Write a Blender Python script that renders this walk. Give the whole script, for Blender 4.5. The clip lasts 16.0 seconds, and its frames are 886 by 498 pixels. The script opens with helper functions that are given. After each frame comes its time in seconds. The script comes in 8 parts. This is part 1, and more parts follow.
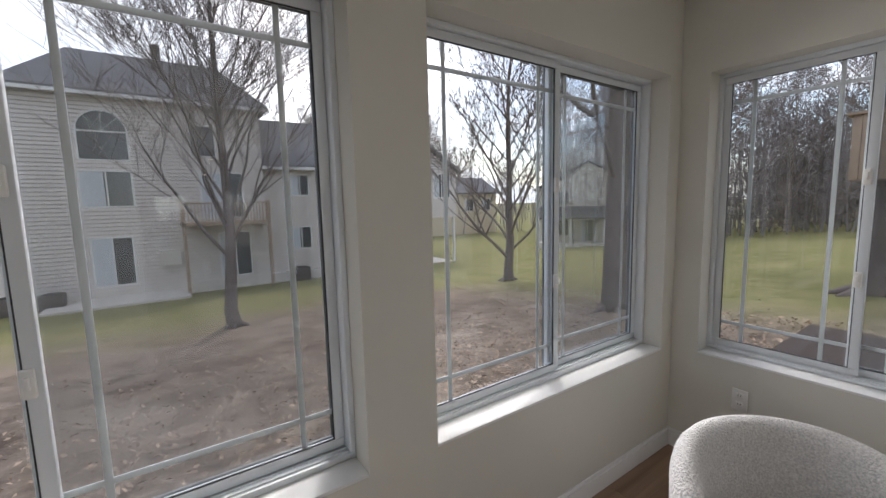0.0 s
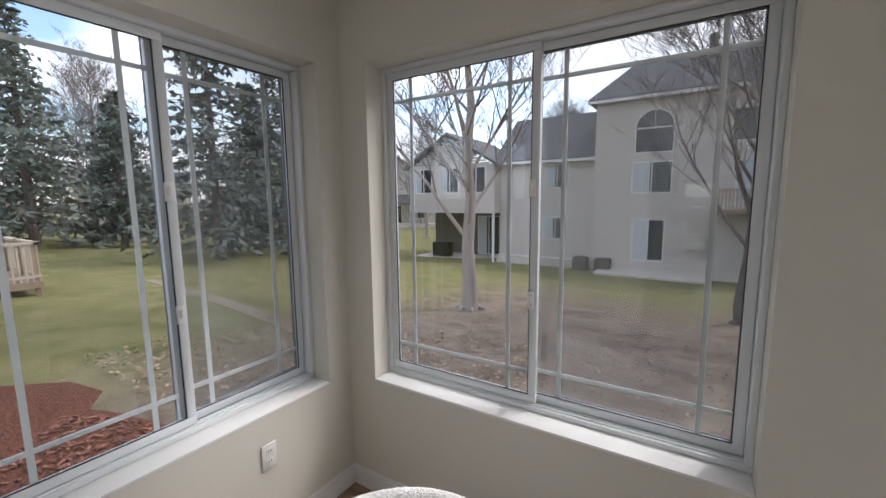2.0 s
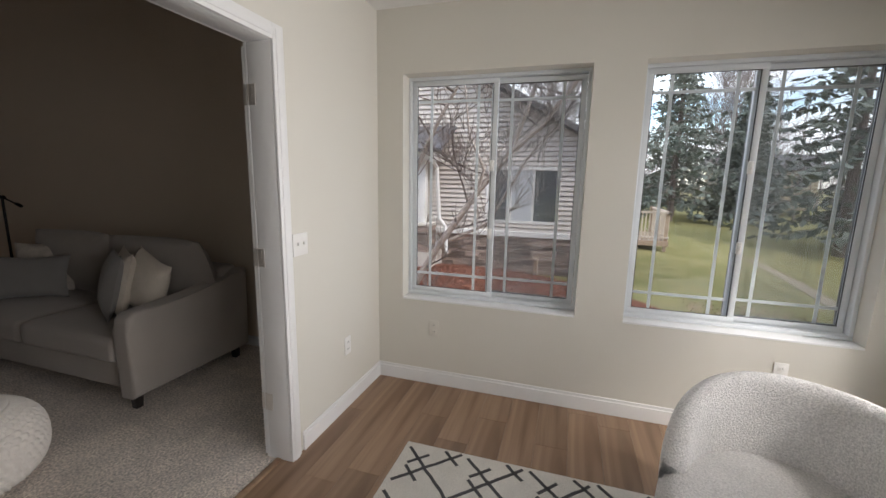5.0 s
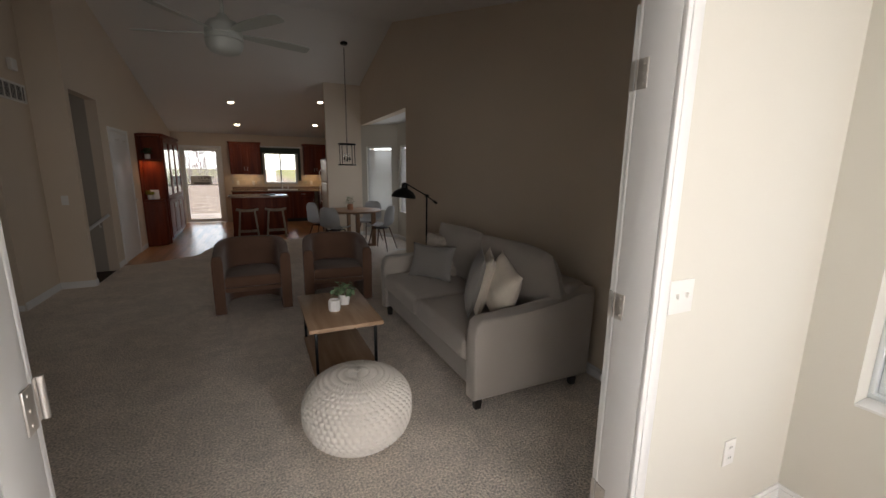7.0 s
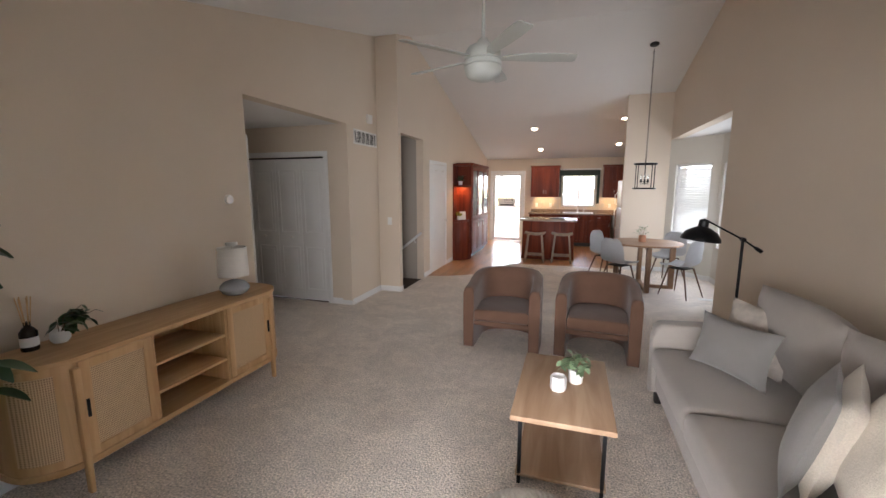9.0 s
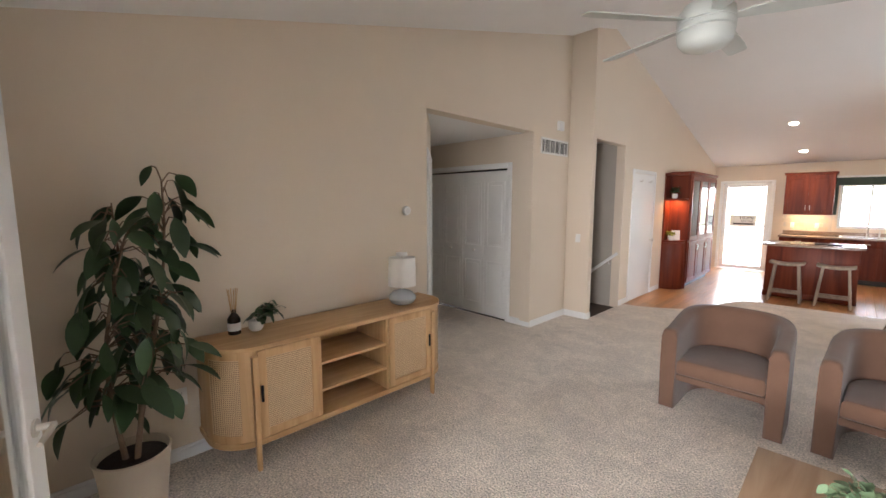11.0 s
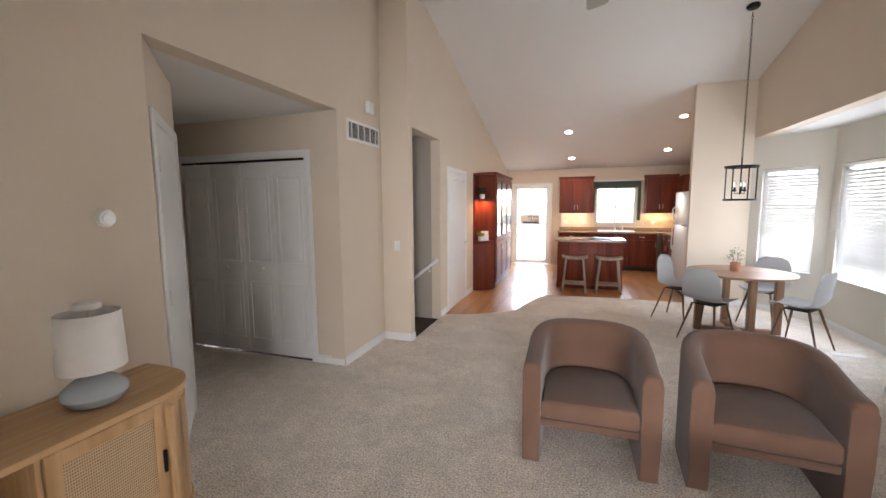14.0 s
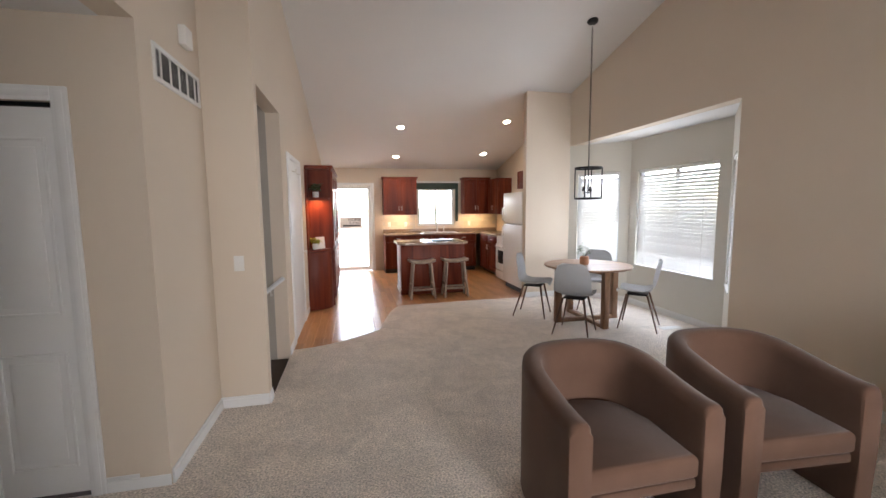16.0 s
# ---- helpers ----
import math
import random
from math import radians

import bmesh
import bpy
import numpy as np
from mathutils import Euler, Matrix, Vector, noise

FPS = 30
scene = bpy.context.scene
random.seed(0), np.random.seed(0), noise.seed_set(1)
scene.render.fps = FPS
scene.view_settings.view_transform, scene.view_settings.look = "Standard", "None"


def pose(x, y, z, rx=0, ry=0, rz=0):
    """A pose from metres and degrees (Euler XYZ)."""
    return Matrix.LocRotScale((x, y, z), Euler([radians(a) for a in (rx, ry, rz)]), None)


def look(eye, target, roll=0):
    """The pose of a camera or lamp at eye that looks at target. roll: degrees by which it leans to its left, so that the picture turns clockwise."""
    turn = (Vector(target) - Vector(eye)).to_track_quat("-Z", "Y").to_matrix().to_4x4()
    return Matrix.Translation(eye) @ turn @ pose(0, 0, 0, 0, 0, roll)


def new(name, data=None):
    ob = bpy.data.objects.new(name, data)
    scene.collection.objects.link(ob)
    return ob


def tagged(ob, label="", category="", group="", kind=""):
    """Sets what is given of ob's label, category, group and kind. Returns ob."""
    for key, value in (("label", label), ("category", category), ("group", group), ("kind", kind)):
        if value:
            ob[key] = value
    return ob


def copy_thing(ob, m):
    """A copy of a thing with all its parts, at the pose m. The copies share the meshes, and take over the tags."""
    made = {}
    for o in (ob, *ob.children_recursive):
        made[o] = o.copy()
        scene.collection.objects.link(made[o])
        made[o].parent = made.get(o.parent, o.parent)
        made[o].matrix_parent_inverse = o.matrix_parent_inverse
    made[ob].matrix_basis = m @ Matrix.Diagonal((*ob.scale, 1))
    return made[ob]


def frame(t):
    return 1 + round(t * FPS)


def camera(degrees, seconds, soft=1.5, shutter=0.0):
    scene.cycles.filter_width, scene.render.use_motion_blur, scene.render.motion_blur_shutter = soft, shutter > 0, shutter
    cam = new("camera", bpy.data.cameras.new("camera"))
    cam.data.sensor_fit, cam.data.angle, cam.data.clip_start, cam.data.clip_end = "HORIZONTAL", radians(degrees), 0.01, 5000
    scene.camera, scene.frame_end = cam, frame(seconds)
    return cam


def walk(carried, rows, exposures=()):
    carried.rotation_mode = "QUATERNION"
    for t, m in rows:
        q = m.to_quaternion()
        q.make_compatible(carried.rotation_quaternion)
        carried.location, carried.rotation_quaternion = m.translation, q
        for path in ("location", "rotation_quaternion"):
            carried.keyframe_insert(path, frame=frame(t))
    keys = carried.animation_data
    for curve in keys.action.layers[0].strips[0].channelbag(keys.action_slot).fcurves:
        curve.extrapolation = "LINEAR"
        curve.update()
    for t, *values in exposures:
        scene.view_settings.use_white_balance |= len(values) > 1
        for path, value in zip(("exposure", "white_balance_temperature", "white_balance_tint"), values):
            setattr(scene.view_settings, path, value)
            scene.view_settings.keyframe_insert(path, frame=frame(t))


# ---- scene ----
cam = camera(95.5, 16.0)
PATH = [
    (0, (0.564, -1.956, 1.49), (-0.562, -3.594, 1.262), -1.4),
    (0.5, (0.588, -1.885, 1.526), (-0.041, -3.767, 1.3), -1.3),
    (1, (0.556, -1.899, 1.522), (0.501, -3.885, 1.286), -0.5),
    (1.5, (0.448, -1.837, 1.525), (0.987, -3.746, 1.267), -0.7),
    (2, (0.28, -1.659, 1.527), (1.349, -3.331, 1.274), -0.6),
    (2.5, (0.104, -1.561, 1.518), (1.573, -2.896, 1.274), -0.4),
    (3, (-0.087, -1.5, 1.489), (1.637, -2.485, 1.245), -0.0),
    (3.5, (-0.296, -1.44, 1.466), (1.582, -2.068, 1.19), 0.3),
    (4, (-0.491, -1.409, 1.462), (1.472, -1.645, 1.159), 0.6),
    (4.5, (-0.66, -1.442, 1.461), (1.305, -1.254, 1.139), 0.8),
    (5, (-0.795, -1.42, 1.461), (1.085, -0.833, 1.121), 1.1),
    (5.2, (-0.814, -1.396, 1.463), (1.006, -0.643, 1.107), 1.2),
    (7.3, (-0.229, -0.843, 1.549), (0.4, 1.017, 1.168), 0.6),
    (7.5, (-0.158, -0.759, 1.568), (0.343, 1.14, 1.189), 0.5),
    (8, (-0.001, -0.567, 1.599), (0.163, 1.393, 1.238), 0.3),
    (8.5, (0.152, -0.401, 1.62), (-0.056, 1.56, 1.287), 0.1),
    (9, (0.181, -0.208, 1.621), (-0.417, 1.676, 1.317), -0.0),
    (9.5, (0.137, -0.017, 1.629), (-0.842, 1.706, 1.359), -0.2),
    (10, (0.159, 0.105, 1.611), (-1.162, 1.588, 1.377), -0.3),
    (10.2, (0.181, 0.142, 1.616), (-1.24, 1.53, 1.383), 0.1),
    (12.3, (0.079, 0.546, 1.542), (-1.305, 1.975, 1.333), -0.1),
    (12.5, (0.066, 0.594, 1.581), (-1.245, 2.089, 1.37), -0.3),
    (13, (-0.096, 0.776, 1.59), (-1.194, 2.434, 1.369), -0.3),
    (13.5, (-0.284, 1.028, 1.59), (-1.152, 2.817, 1.37), -0.4),
    (14, (-0.532, 1.265, 1.567), (-1.159, 3.151, 1.348), -0.4),
    (14.5, (-0.826, 1.47, 1.563), (-1.174, 3.427, 1.346), -0.4),
    (15, (-1.092, 1.705, 1.544), (-1.141, 3.693, 1.33), -0.4),
    (15.5, (-1.374, 1.96, 1.526), (-1.14, 3.935, 1.316), -0.5),
    (16, (-1.627, 2.223, 1.506), (-1.2, 4.166, 1.3), -0.5),
]
EXPOSURES = [(0.0, -0.28, 6270, 14), (1.0, -0.33, 6270, 14), (3.5, -0.33, 6270, 15), (4.3, -0.22, 6330, 14), (5.0, 0.05, 6400, 13), (7.3, 1.05, 6800, 13), (8.0, 2.05, 7000, 14),
             (8.5, 2.5, 6950, 14), (9.0, 2.8, 6250, 15), (9.5, 3.1, 6250, 14), (10.0, 3.25, 6250, 14), (12.5, 3.55, 6250, 12), (14.5, 3.15, 6230, 14), (16.0, 3.05, 6230, 14)]
walk(cam, [(t, look(eye, target, roll)) for t, eye, target, roll in PATH], EXPOSURES)

# ---- world, sun, exposure ----
world = bpy.data.worlds.new("sky_world")
scene.world = world
world.use_nodes = True
wn, wl = world.node_tree.nodes, world.node_tree.links
wn.clear()
w_out, w_bg = wn.new("ShaderNodeOutputWorld"), wn.new("ShaderNodeBackground")
sky = wn.new("ShaderNodeTexSky")
sky.sky_type, sky.sun_disc = "NISHITA", False
sky.sun_elevation, sky.sun_rotation = radians(32), radians(200)
w_co = wn.new("ShaderNodeTexCoord")
w_map = wn.new("ShaderNodeMapping")
w_map.inputs["Scale"].default_value = (1.6, 1.6, 4.0)
w_noise = wn.new("ShaderNodeTexNoise")
w_noise.inputs["Scale"].default_value, w_noise.inputs["Detail"].default_value = 2.2, 7
w_ramp = wn.new("ShaderNodeValToRGB")
w_ramp.color_ramp.elements[0].position, w_ramp.color_ramp.elements[1].position = 0.40, 0.60
w_mix = wn.new("ShaderNodeMix")
w_mix.data_type = "RGBA"
w_mix.inputs["B"].default_value = (5.8, 6.0, 6.4, 1)
wl.new(w_co.outputs["Generated"], w_map.inputs["Vector"])
wl.new(w_map.outputs["Vector"], w_noise.inputs["Vector"])
wl.new(w_noise.outputs["Fac"], w_ramp.inputs["Fac"])
wl.new(w_ramp.outputs["Color"], w_mix.inputs["Factor"])
wl.new(sky.outputs["Color"], w_mix.inputs["A"])
wl.new(w_mix.outputs["Result"], w_bg.inputs["Color"])
w_bg.inputs["Strength"].default_value = 0.42
wl.new(w_bg.outputs["Background"], w_out.inputs["Surface"])

sun = new("sun", bpy.data.lights.new("sun", "SUN"))
sun.data.energy, sun.data.angle, sun.data.color = 2.4, radians(14), (1.0, 0.96, 0.9)
sun.matrix_world = look((0, 0, 40), (0 + 14, 20, 14))


WX_OPEN, KY_OPEN = -1.845, 12.02            # the inner face of the openings


def area_lamp(name, eye, target, sx, sy, watts, colour):
    lamp = new(name, bpy.data.lights.new(name, "AREA"))
    lamp.data.shape, lamp.data.size, lamp.data.size_y = "RECTANGLE", sx, sy
    lamp.data.energy, lamp.data.color = watts, colour
    lamp.matrix_world = look(eye, target)
    return lamp


DAY = (0.90, 0.96, 1.0)
# fill lamp added at the unseen west window to brighten the sunroom
area_lamp("west_window_fill", (WX_OPEN, -0.91, 1.39), (0, -0.91, 1.2), 1.1, 1.45, 1.5, (1.0, 0.97, 0.95))
for _x, _w in ((0.85, 14), (-0.98, 11)):
    south = area_lamp("south_window_daylight", (_x, -3.09, 1.39), (_x, 1.0, 1.39), 1.4, 1.4, _w, (1.0, 0.97, 0.94))
    south.data.spread = radians(105)
area_lamp("bay_window_daylight", (2.525, 6.85, 1.33), (0, 6.85, 1.2), 1.36, 1.38, 3.6, DAY)
area_lamp("bay_side_daylight", (2.232, 8.022, 1.33), (1.6, 7.4, 1.2), 0.6, 1.38, 1.5, DAY)
area_lamp("back_door_daylight", (-1.668, KY_OPEN, 1.05), (-1.668, 6, 0.6), 0.74, 1.85, 0.6, DAY)
WARM = (1.0, 0.74, 0.46)
DOWNLIGHTS = ((-0.735, 9.82), (-0.683, 11.27), (1.19, 9.44), (1.25, 11.0))
for _x, _y in DOWNLIGHTS:
    area_lamp("downlight_beam", (_x, _y, 2.36 if _y > 11 else 2.86), (_x, _y, 0), 0.1, 0.1, 0.8, WARM)
area_lamp("under_cabinet_light", (-0.56, 11.85, 1.335), (-0.56, 11.95, 0), 0.6, 0.06, 0.5, (1.0, 0.66, 0.32))
area_lamp("under_cabinet_light", (1.3, 11.85, 1.335), (1.3, 11.95, 0), 0.6, 0.06, 0.5, (1.0, 0.66, 0.32))
area_lamp("shelf_light", (-2.16, 8.48, 1.63), (-2.2, 8.5, 0), 0.1, 0.1, 0.55, (1.0, 0.45, 0.16))


# ---- materials ----
def material(name, colour, rough=0.6, metal=0.0, var=0.12, scale=6.0, bump=0.0, bump_scale=80.0, stretch=(1, 1, 1),
             sheen=0.0, random_tint=0.0, spec=0.5, dist=0.004, fine=0.0):
    m = bpy.data.materials.new(name)
    m.use_nodes = True
    n, l = m.node_tree.nodes, m.node_tree.links
    b = n["Principled BSDF"]
    b.inputs["Roughness"].default_value, b.inputs["Metallic"].default_value = rough, metal
    b.inputs["Specular IOR Level"].default_value = spec
    if sheen:
        b.inputs["Sheen Weight"].default_value = sheen
    co = n.new("ShaderNodeTexCoord")
    mp = n.new("ShaderNodeMapping")
    mp.inputs["Scale"].default_value = stretch
    l.new(co.outputs["Object"], mp.inputs["Vector"])
    no = n.new("ShaderNodeTexNoise")
    no.inputs["Scale"].default_value, no.inputs["Detail"].default_value = scale, 6
    l.new(mp.outputs["Vector"], no.inputs["Vector"])
    mix = n.new("ShaderNodeMix")
    mix.data_type = "RGBA"
    mix.inputs["A"].default_value = (*[c * (1 - var) for c in colour], 1)
    mix.inputs["B"].default_value = (*[min(1, c * (1 + var)) for c in colour], 1)
    l.new(no.outputs["Fac"], mix.inputs["Factor"])
    out = mix.outputs["Result"]
    if fine:
        n3 = n.new("ShaderNodeTexNoise")
        n3.inputs["Scale"].default_value, n3.inputs["Detail"].default_value = bump_scale, 3
        l.new(mp.outputs["Vector"], n3.inputs["Vector"])
        mr = n.new("ShaderNodeMapRange")
        mr.inputs["From Min"].default_value, mr.inputs["From Max"].default_value = 0.3, 0.7
        mr.inputs["To Min"].default_value, mr.inputs["To Max"].default_value = 1 - fine, 1 + fine
        l.new(n3.outputs["Fac"], mr.inputs["Value"])
        mu = n.new("ShaderNodeMix")
        mu.data_type, mu.blend_type = "RGBA", "MULTIPLY"
        mu.inputs["Factor"].default_value = 1
        l.new(out, mu.inputs["A"])
        l.new(mr.outputs["Result"], mu.inputs["B"])
        out = mu.outputs["Result"]
    if random_tint:
        oi = n.new("ShaderNodeObjectInfo")
        hs = n.new("ShaderNodeHueSaturation")
        mr = n.new("ShaderNodeMapRange")
        mr.inputs["To Min"].default_value, mr.inputs["To Max"].default_value = 1 - random_tint, 1 + random_tint
        l.new(oi.outputs["Random"], mr.inputs["Value"])
        l.new(mr.outputs["Result"], hs.inputs["Value"])
        l.new(out, hs.inputs["Color"])
        out = hs.outputs["Color"]
    l.new(out, b.inputs["Base Color"])
    if bump:
        n2 = n.new("ShaderNodeTexNoise")
        n2.inputs["Scale"].default_value, n2.inputs["Detail"].default_value = bump_scale, 4
        l.new(mp.outputs["Vector"], n2.inputs["Vector"])
        bu = n.new("ShaderNodeBump")
        bu.inputs["Strength"].default_value, bu.inputs["Distance"].default_value = bump, dist
        l.new(n2.outputs["Fac"], bu.inputs["Height"])
        l.new(bu.outputs["Normal"], b.inputs["Normal"])
    return m


def wood(name, dark, light, rough=0.45, along="y", grain=14.0, random_tint=0.0, bump=0.08):
    stretch = {"x": (0.08, 1, 1), "y": (1, 0.08, 1), "z": (1, 1, 0.08)}[along]
    m = material(name, light, rough, 0, 0, 1, bump, grain * 6, stretch, random_tint=random_tint, dist=0.001)
    n, l = m.node_tree.nodes, m.node_tree.links
    mix = [k for k in n if k.bl_idname == "ShaderNodeMix"][0]
    no = [k for k in n if k.bl_idname == "ShaderNodeTexNoise"][0]
    no.inputs["Scale"].default_value, no.inputs["Detail"].default_value = grain, 8
    no.inputs["Distortion"].default_value = 0.8
    ramp = n.new("ShaderNodeValToRGB")
    ramp.color_ramp.elements[0].position, ramp.color_ramp.elements[1].position = 0.34, 0.66
    l.new(no.outputs["Fac"], ramp.inputs["Fac"])
    l.new(ramp.outputs["Color"], mix.inputs["Factor"])
    mix.inputs["A"].default_value, mix.inputs["B"].default_value = (*dark, 1), (*light, 1)
    return m


def island_tint(m, amount):
    """Gives each separate piece of a joined mesh its own shade."""
    n, l = m.node_tree.nodes, m.node_tree.links
    b = n["Principled BSDF"]
    src = b.inputs["Base Color"].links[0].from_socket
    g, hs, mr = n.new("ShaderNodeNewGeometry"), n.new("ShaderNodeHueSaturation"), n.new("ShaderNodeMapRange")
    mr.inputs["To Min"].default_value, mr.inputs["To Max"].default_value = 1 - amount, 1 + amount
    l.new(g.outputs["Random Per Island"], mr.inputs["Value"])
    l.new(mr.outputs["Result"], hs.inputs["Value"])
    l.new(src, hs.inputs["Color"])
    l.new(hs.outputs["Color"], b.inputs["Base Color"])
    return m


def glow(name, colour, strength):
    m = bpy.data.materials.new(name)
    m.use_nodes = True
    b = m.node_tree.nodes["Principled BSDF"]
    b.inputs["Base Color"].default_value = (*colour, 1)
    b.inputs["Emission Color"].default_value = (*colour, 1)
    b.inputs["Emission Strength"].default_value = strength
    return m


def clear_glass(name, tint=(1, 1, 1), rough=0.0):
    m = bpy.data.materials.new(name)
    m.use_nodes = True
    b = m.node_tree.nodes["Principled BSDF"]
    b.inputs["Base Color"].default_value = (*tint, 1)
    b.inputs["Transmission Weight"].default_value = 1
    b.inputs["Roughness"].default_value = rough
    b.inputs["IOR"].default_value = 1.45
    return m


def gauze(name, colour, cover):
    m = bpy.data.materials.new(name)
    m.use_nodes = True
    n, l = m.node_tree.nodes, m.node_tree.links
    b = n["Principled BSDF"]
    b.inputs["Base Color"].default_value = (*colour, 1)
    b.inputs["Roughness"].default_value = 0.7
    t, mx = n.new("ShaderNodeBsdfTransparent"), n.new("ShaderNodeMixShader")
    no = n.new("ShaderNodeTexNoise")
    no.inputs["Scale"].default_value = 3
    mr = n.new("ShaderNodeMapRange")
    mr.inputs["To Min"].default_value, mr.inputs["To Max"].default_value = cover - 0.08, cover + 0.08
    l.new(no.outputs["Fac"], mr.inputs["Value"])
    l.new(mr.outputs["Result"], mx.inputs["Fac"])
    l.new(t.outputs["BSDF"], mx.inputs[1])
    l.new(b.outputs["BSDF"], mx.inputs[2])
    l.new(mx.outputs["Shader"], n["Material Output"].inputs["Surface"])
    return m


WALL = material("beige_wall_paint", (0.70, 0.605, 0.495), 0.85, var=0.03, scale=1.5, bump=0.15, bump_scale=160, spec=0.25)
SUNWALL = material("cream_wall_paint", (0.67, 0.648, 0.582), 0.85, var=0.03, scale=1.5, bump=0.15, bump_scale=160, spec=0.25)
CEIL = material("white_ceiling_paint", (0.78, 0.77, 0.75), 0.9, var=0.02, scale=2, bump=0.25, bump_scale=120, spec=0.2)
TRIM = material("white_trim_paint", (0.80, 0.80, 0.79), 0.4, var=0.02, scale=3)
VINYL = material("white_window_vinyl", (0.72, 0.75, 0.77), 0.35, var=0.03, scale=5)
GLASS = clear_glass("window_glass", (0.97, 0.99, 0.98))
SCREEN = gauze("insect_screen_mesh", (0.22, 0.23, 0.24), 0.22)
CARPET = material("beige_carpet_pile", (0.80, 0.72, 0.635), 1.0, var=0.20, scale=14, bump=1.0, bump_scale=85, spec=0.05, dist=0.02, fine=0.42, sheen=0.2)
_n, _l = CARPET.node_tree.nodes, CARPET.node_tree.links        # brushed lighter and darker patches of the pile
_src = _n["Principled BSDF"].inputs["Base Color"].links[0].from_socket
_tc, _pn, _pr, _pm = _n.new("ShaderNodeTexCoord"), _n.new("ShaderNodeTexNoise"), _n.new("ShaderNodeMapRange"), _n.new("ShaderNodeMix")
_pn.inputs["Scale"].default_value, _pn.inputs["Detail"].default_value, _pn.inputs["Distortion"].default_value = 3.2, 7, 0.9
_pr.inputs["From Min"].default_value, _pr.inputs["From Max"].default_value = 0.38, 0.62
_pr.inputs["To Min"].default_value, _pr.inputs["To Max"].default_value = 0.92, 1.06
_pm.data_type, _pm.blend_type = "RGBA", "MULTIPLY"
_pm.inputs["Factor"].default_value = 1
_l.new(_tc.outputs["Object"], _pn.inputs["Vector"])
_l.new(_pn.outputs["Fac"], _pr.inputs["Value"])
_l.new(_src, _pm.inputs["A"])
_l.new(_pr.outputs["Result"], _pm.inputs["B"])
_l.new(_pm.outputs["Result"], _n["Principled BSDF"].inputs["Base Color"])
LVP = wood("brown_vinyl_plank", (0.19, 0.115, 0.068), (0.37, 0.25, 0.16), 0.4, "y", 9, random_tint=0.22)
OAK = wood("golden_oak_strip", (0.40, 0.19, 0.07), (0.62, 0.33, 0.14), 0.28, "y", 12, random_tint=0.18)
JOINT = material("dark_floor_joint", (0.06, 0.04, 0.03), 0.9, var=0.1)
HONEY = wood("honey_oak_veneer", (0.52, 0.31, 0.14), (0.66, 0.43, 0.22), 0.5, "y", 16)
HONEYZ = wood("honey_oak_upright", (0.52, 0.31, 0.14), (0.66, 0.43, 0.22), 0.5, "z", 16)
CANE = material("woven_cane", (0.62, 0.45, 0.27), 0.75, var=0.15, scale=30, bump=0.3, bump_scale=200)
GAP = material("shadowy_cane_backing", (0.16, 0.10, 0.06), 0.9, var=0.1)
CHERRY = wood("cherry_cabinet_wood", (0.10, 0.018, 0.009), (0.19, 0.038, 0.016), 0.40, "z", 10, bump=0.03)
CHERRY.node_tree.nodes["Principled BSDF"].inputs["Specular IOR Level"].default_value = 0.2
GRANITE = material("speckled_granite", (0.30, 0.22, 0.17), 0.2, var=0.55, scale=60, fine=0.4, bump_scale=220)
TABLEWOOD = wood("light_oak_laminate", (0.37, 0.23, 0.135), (0.52, 0.36, 0.235), 0.5, "y", 13)
WALNUT = wood("walnut_table_wood", (0.20, 0.105, 0.055), (0.36, 0.21, 0.12), 0.4, "x", 12)
WALNUTZ = wood("walnut_leg_wood", (0.20, 0.105, 0.055), (0.34, 0.20, 0.11), 0.4, "z", 12)
SOFA = material("grey_linen_weave", (0.385, 0.352, 0.318), 0.95, var=0.08, scale=5, bump=0.5, bump_scale=420, spec=0.1, sheen=0.3, fine=0.10, dist=0.002)
SOFA2 = material("darker_grey_linen", (0.27, 0.26, 0.25), 0.95, var=0.08, scale=6, bump=0.5, bump_scale=400, spec=0.1, sheen=0.3, fine=0.10, dist=0.002)
CREAM = material("cream_fabric", (0.68, 0.62, 0.53), 0.95, var=0.10, scale=9, bump=0.6, bump_scale=160, spec=0.1, sheen=0.3, fine=0.08)
BOUCLE = material("white_boucle", (0.82, 0.80, 0.775), 1.0, var=0.06, scale=8, bump=1.0, bump_scale=150, spec=0.05, sheen=0.3, dist=0.011, fine=0.2)
VELVET = material("mocha_velvet", (0.138, 0.078, 0.053), 0.85, var=0.22, scale=6, bump=0.2, bump_scale=300, spec=0.1, sheen=0.22)
KNIT = material("cream_knit_yarn", (0.74, 0.70, 0.64), 1.0, var=0.08, scale=25, bump=0.6, bump_scale=260, spec=0.05, sheen=0.3)
BLACK = material("black_metal", (0.012, 0.012, 0.013), 0.4, 0.6, var=0.2, scale=20)
DARKWOOD = material("black_stained_wood", (0.02, 0.016, 0.014), 0.4, var=0.2, scale=20)
NICKEL = material("brushed_nickel", (0.72, 0.69, 0.65), 0.45, 0.85, var=0.08, scale=40)
FANWHITE = material("pale_grey_fan_enamel", (0.47, 0.50, 0.47), 0.4, var=0.03, scale=8)
SHADE = material("white_lamp_linen", (0.82, 0.80, 0.76), 0.9, var=0.04, scale=20, bump=0.3, bump_scale=300)
CERAMIC = material("grey_blue_ceramic", (0.48, 0.52, 0.55), 0.25, var=0.08, scale=8)
WHITECER = material("white_ceramic", (0.80, 0.79, 0.77), 0.35, var=0.04, scale=12)
LEAF = material("green_leaf", (0.03, 0.066, 0.022), 0.4, var=0.5, scale=9, random_tint=0.3)
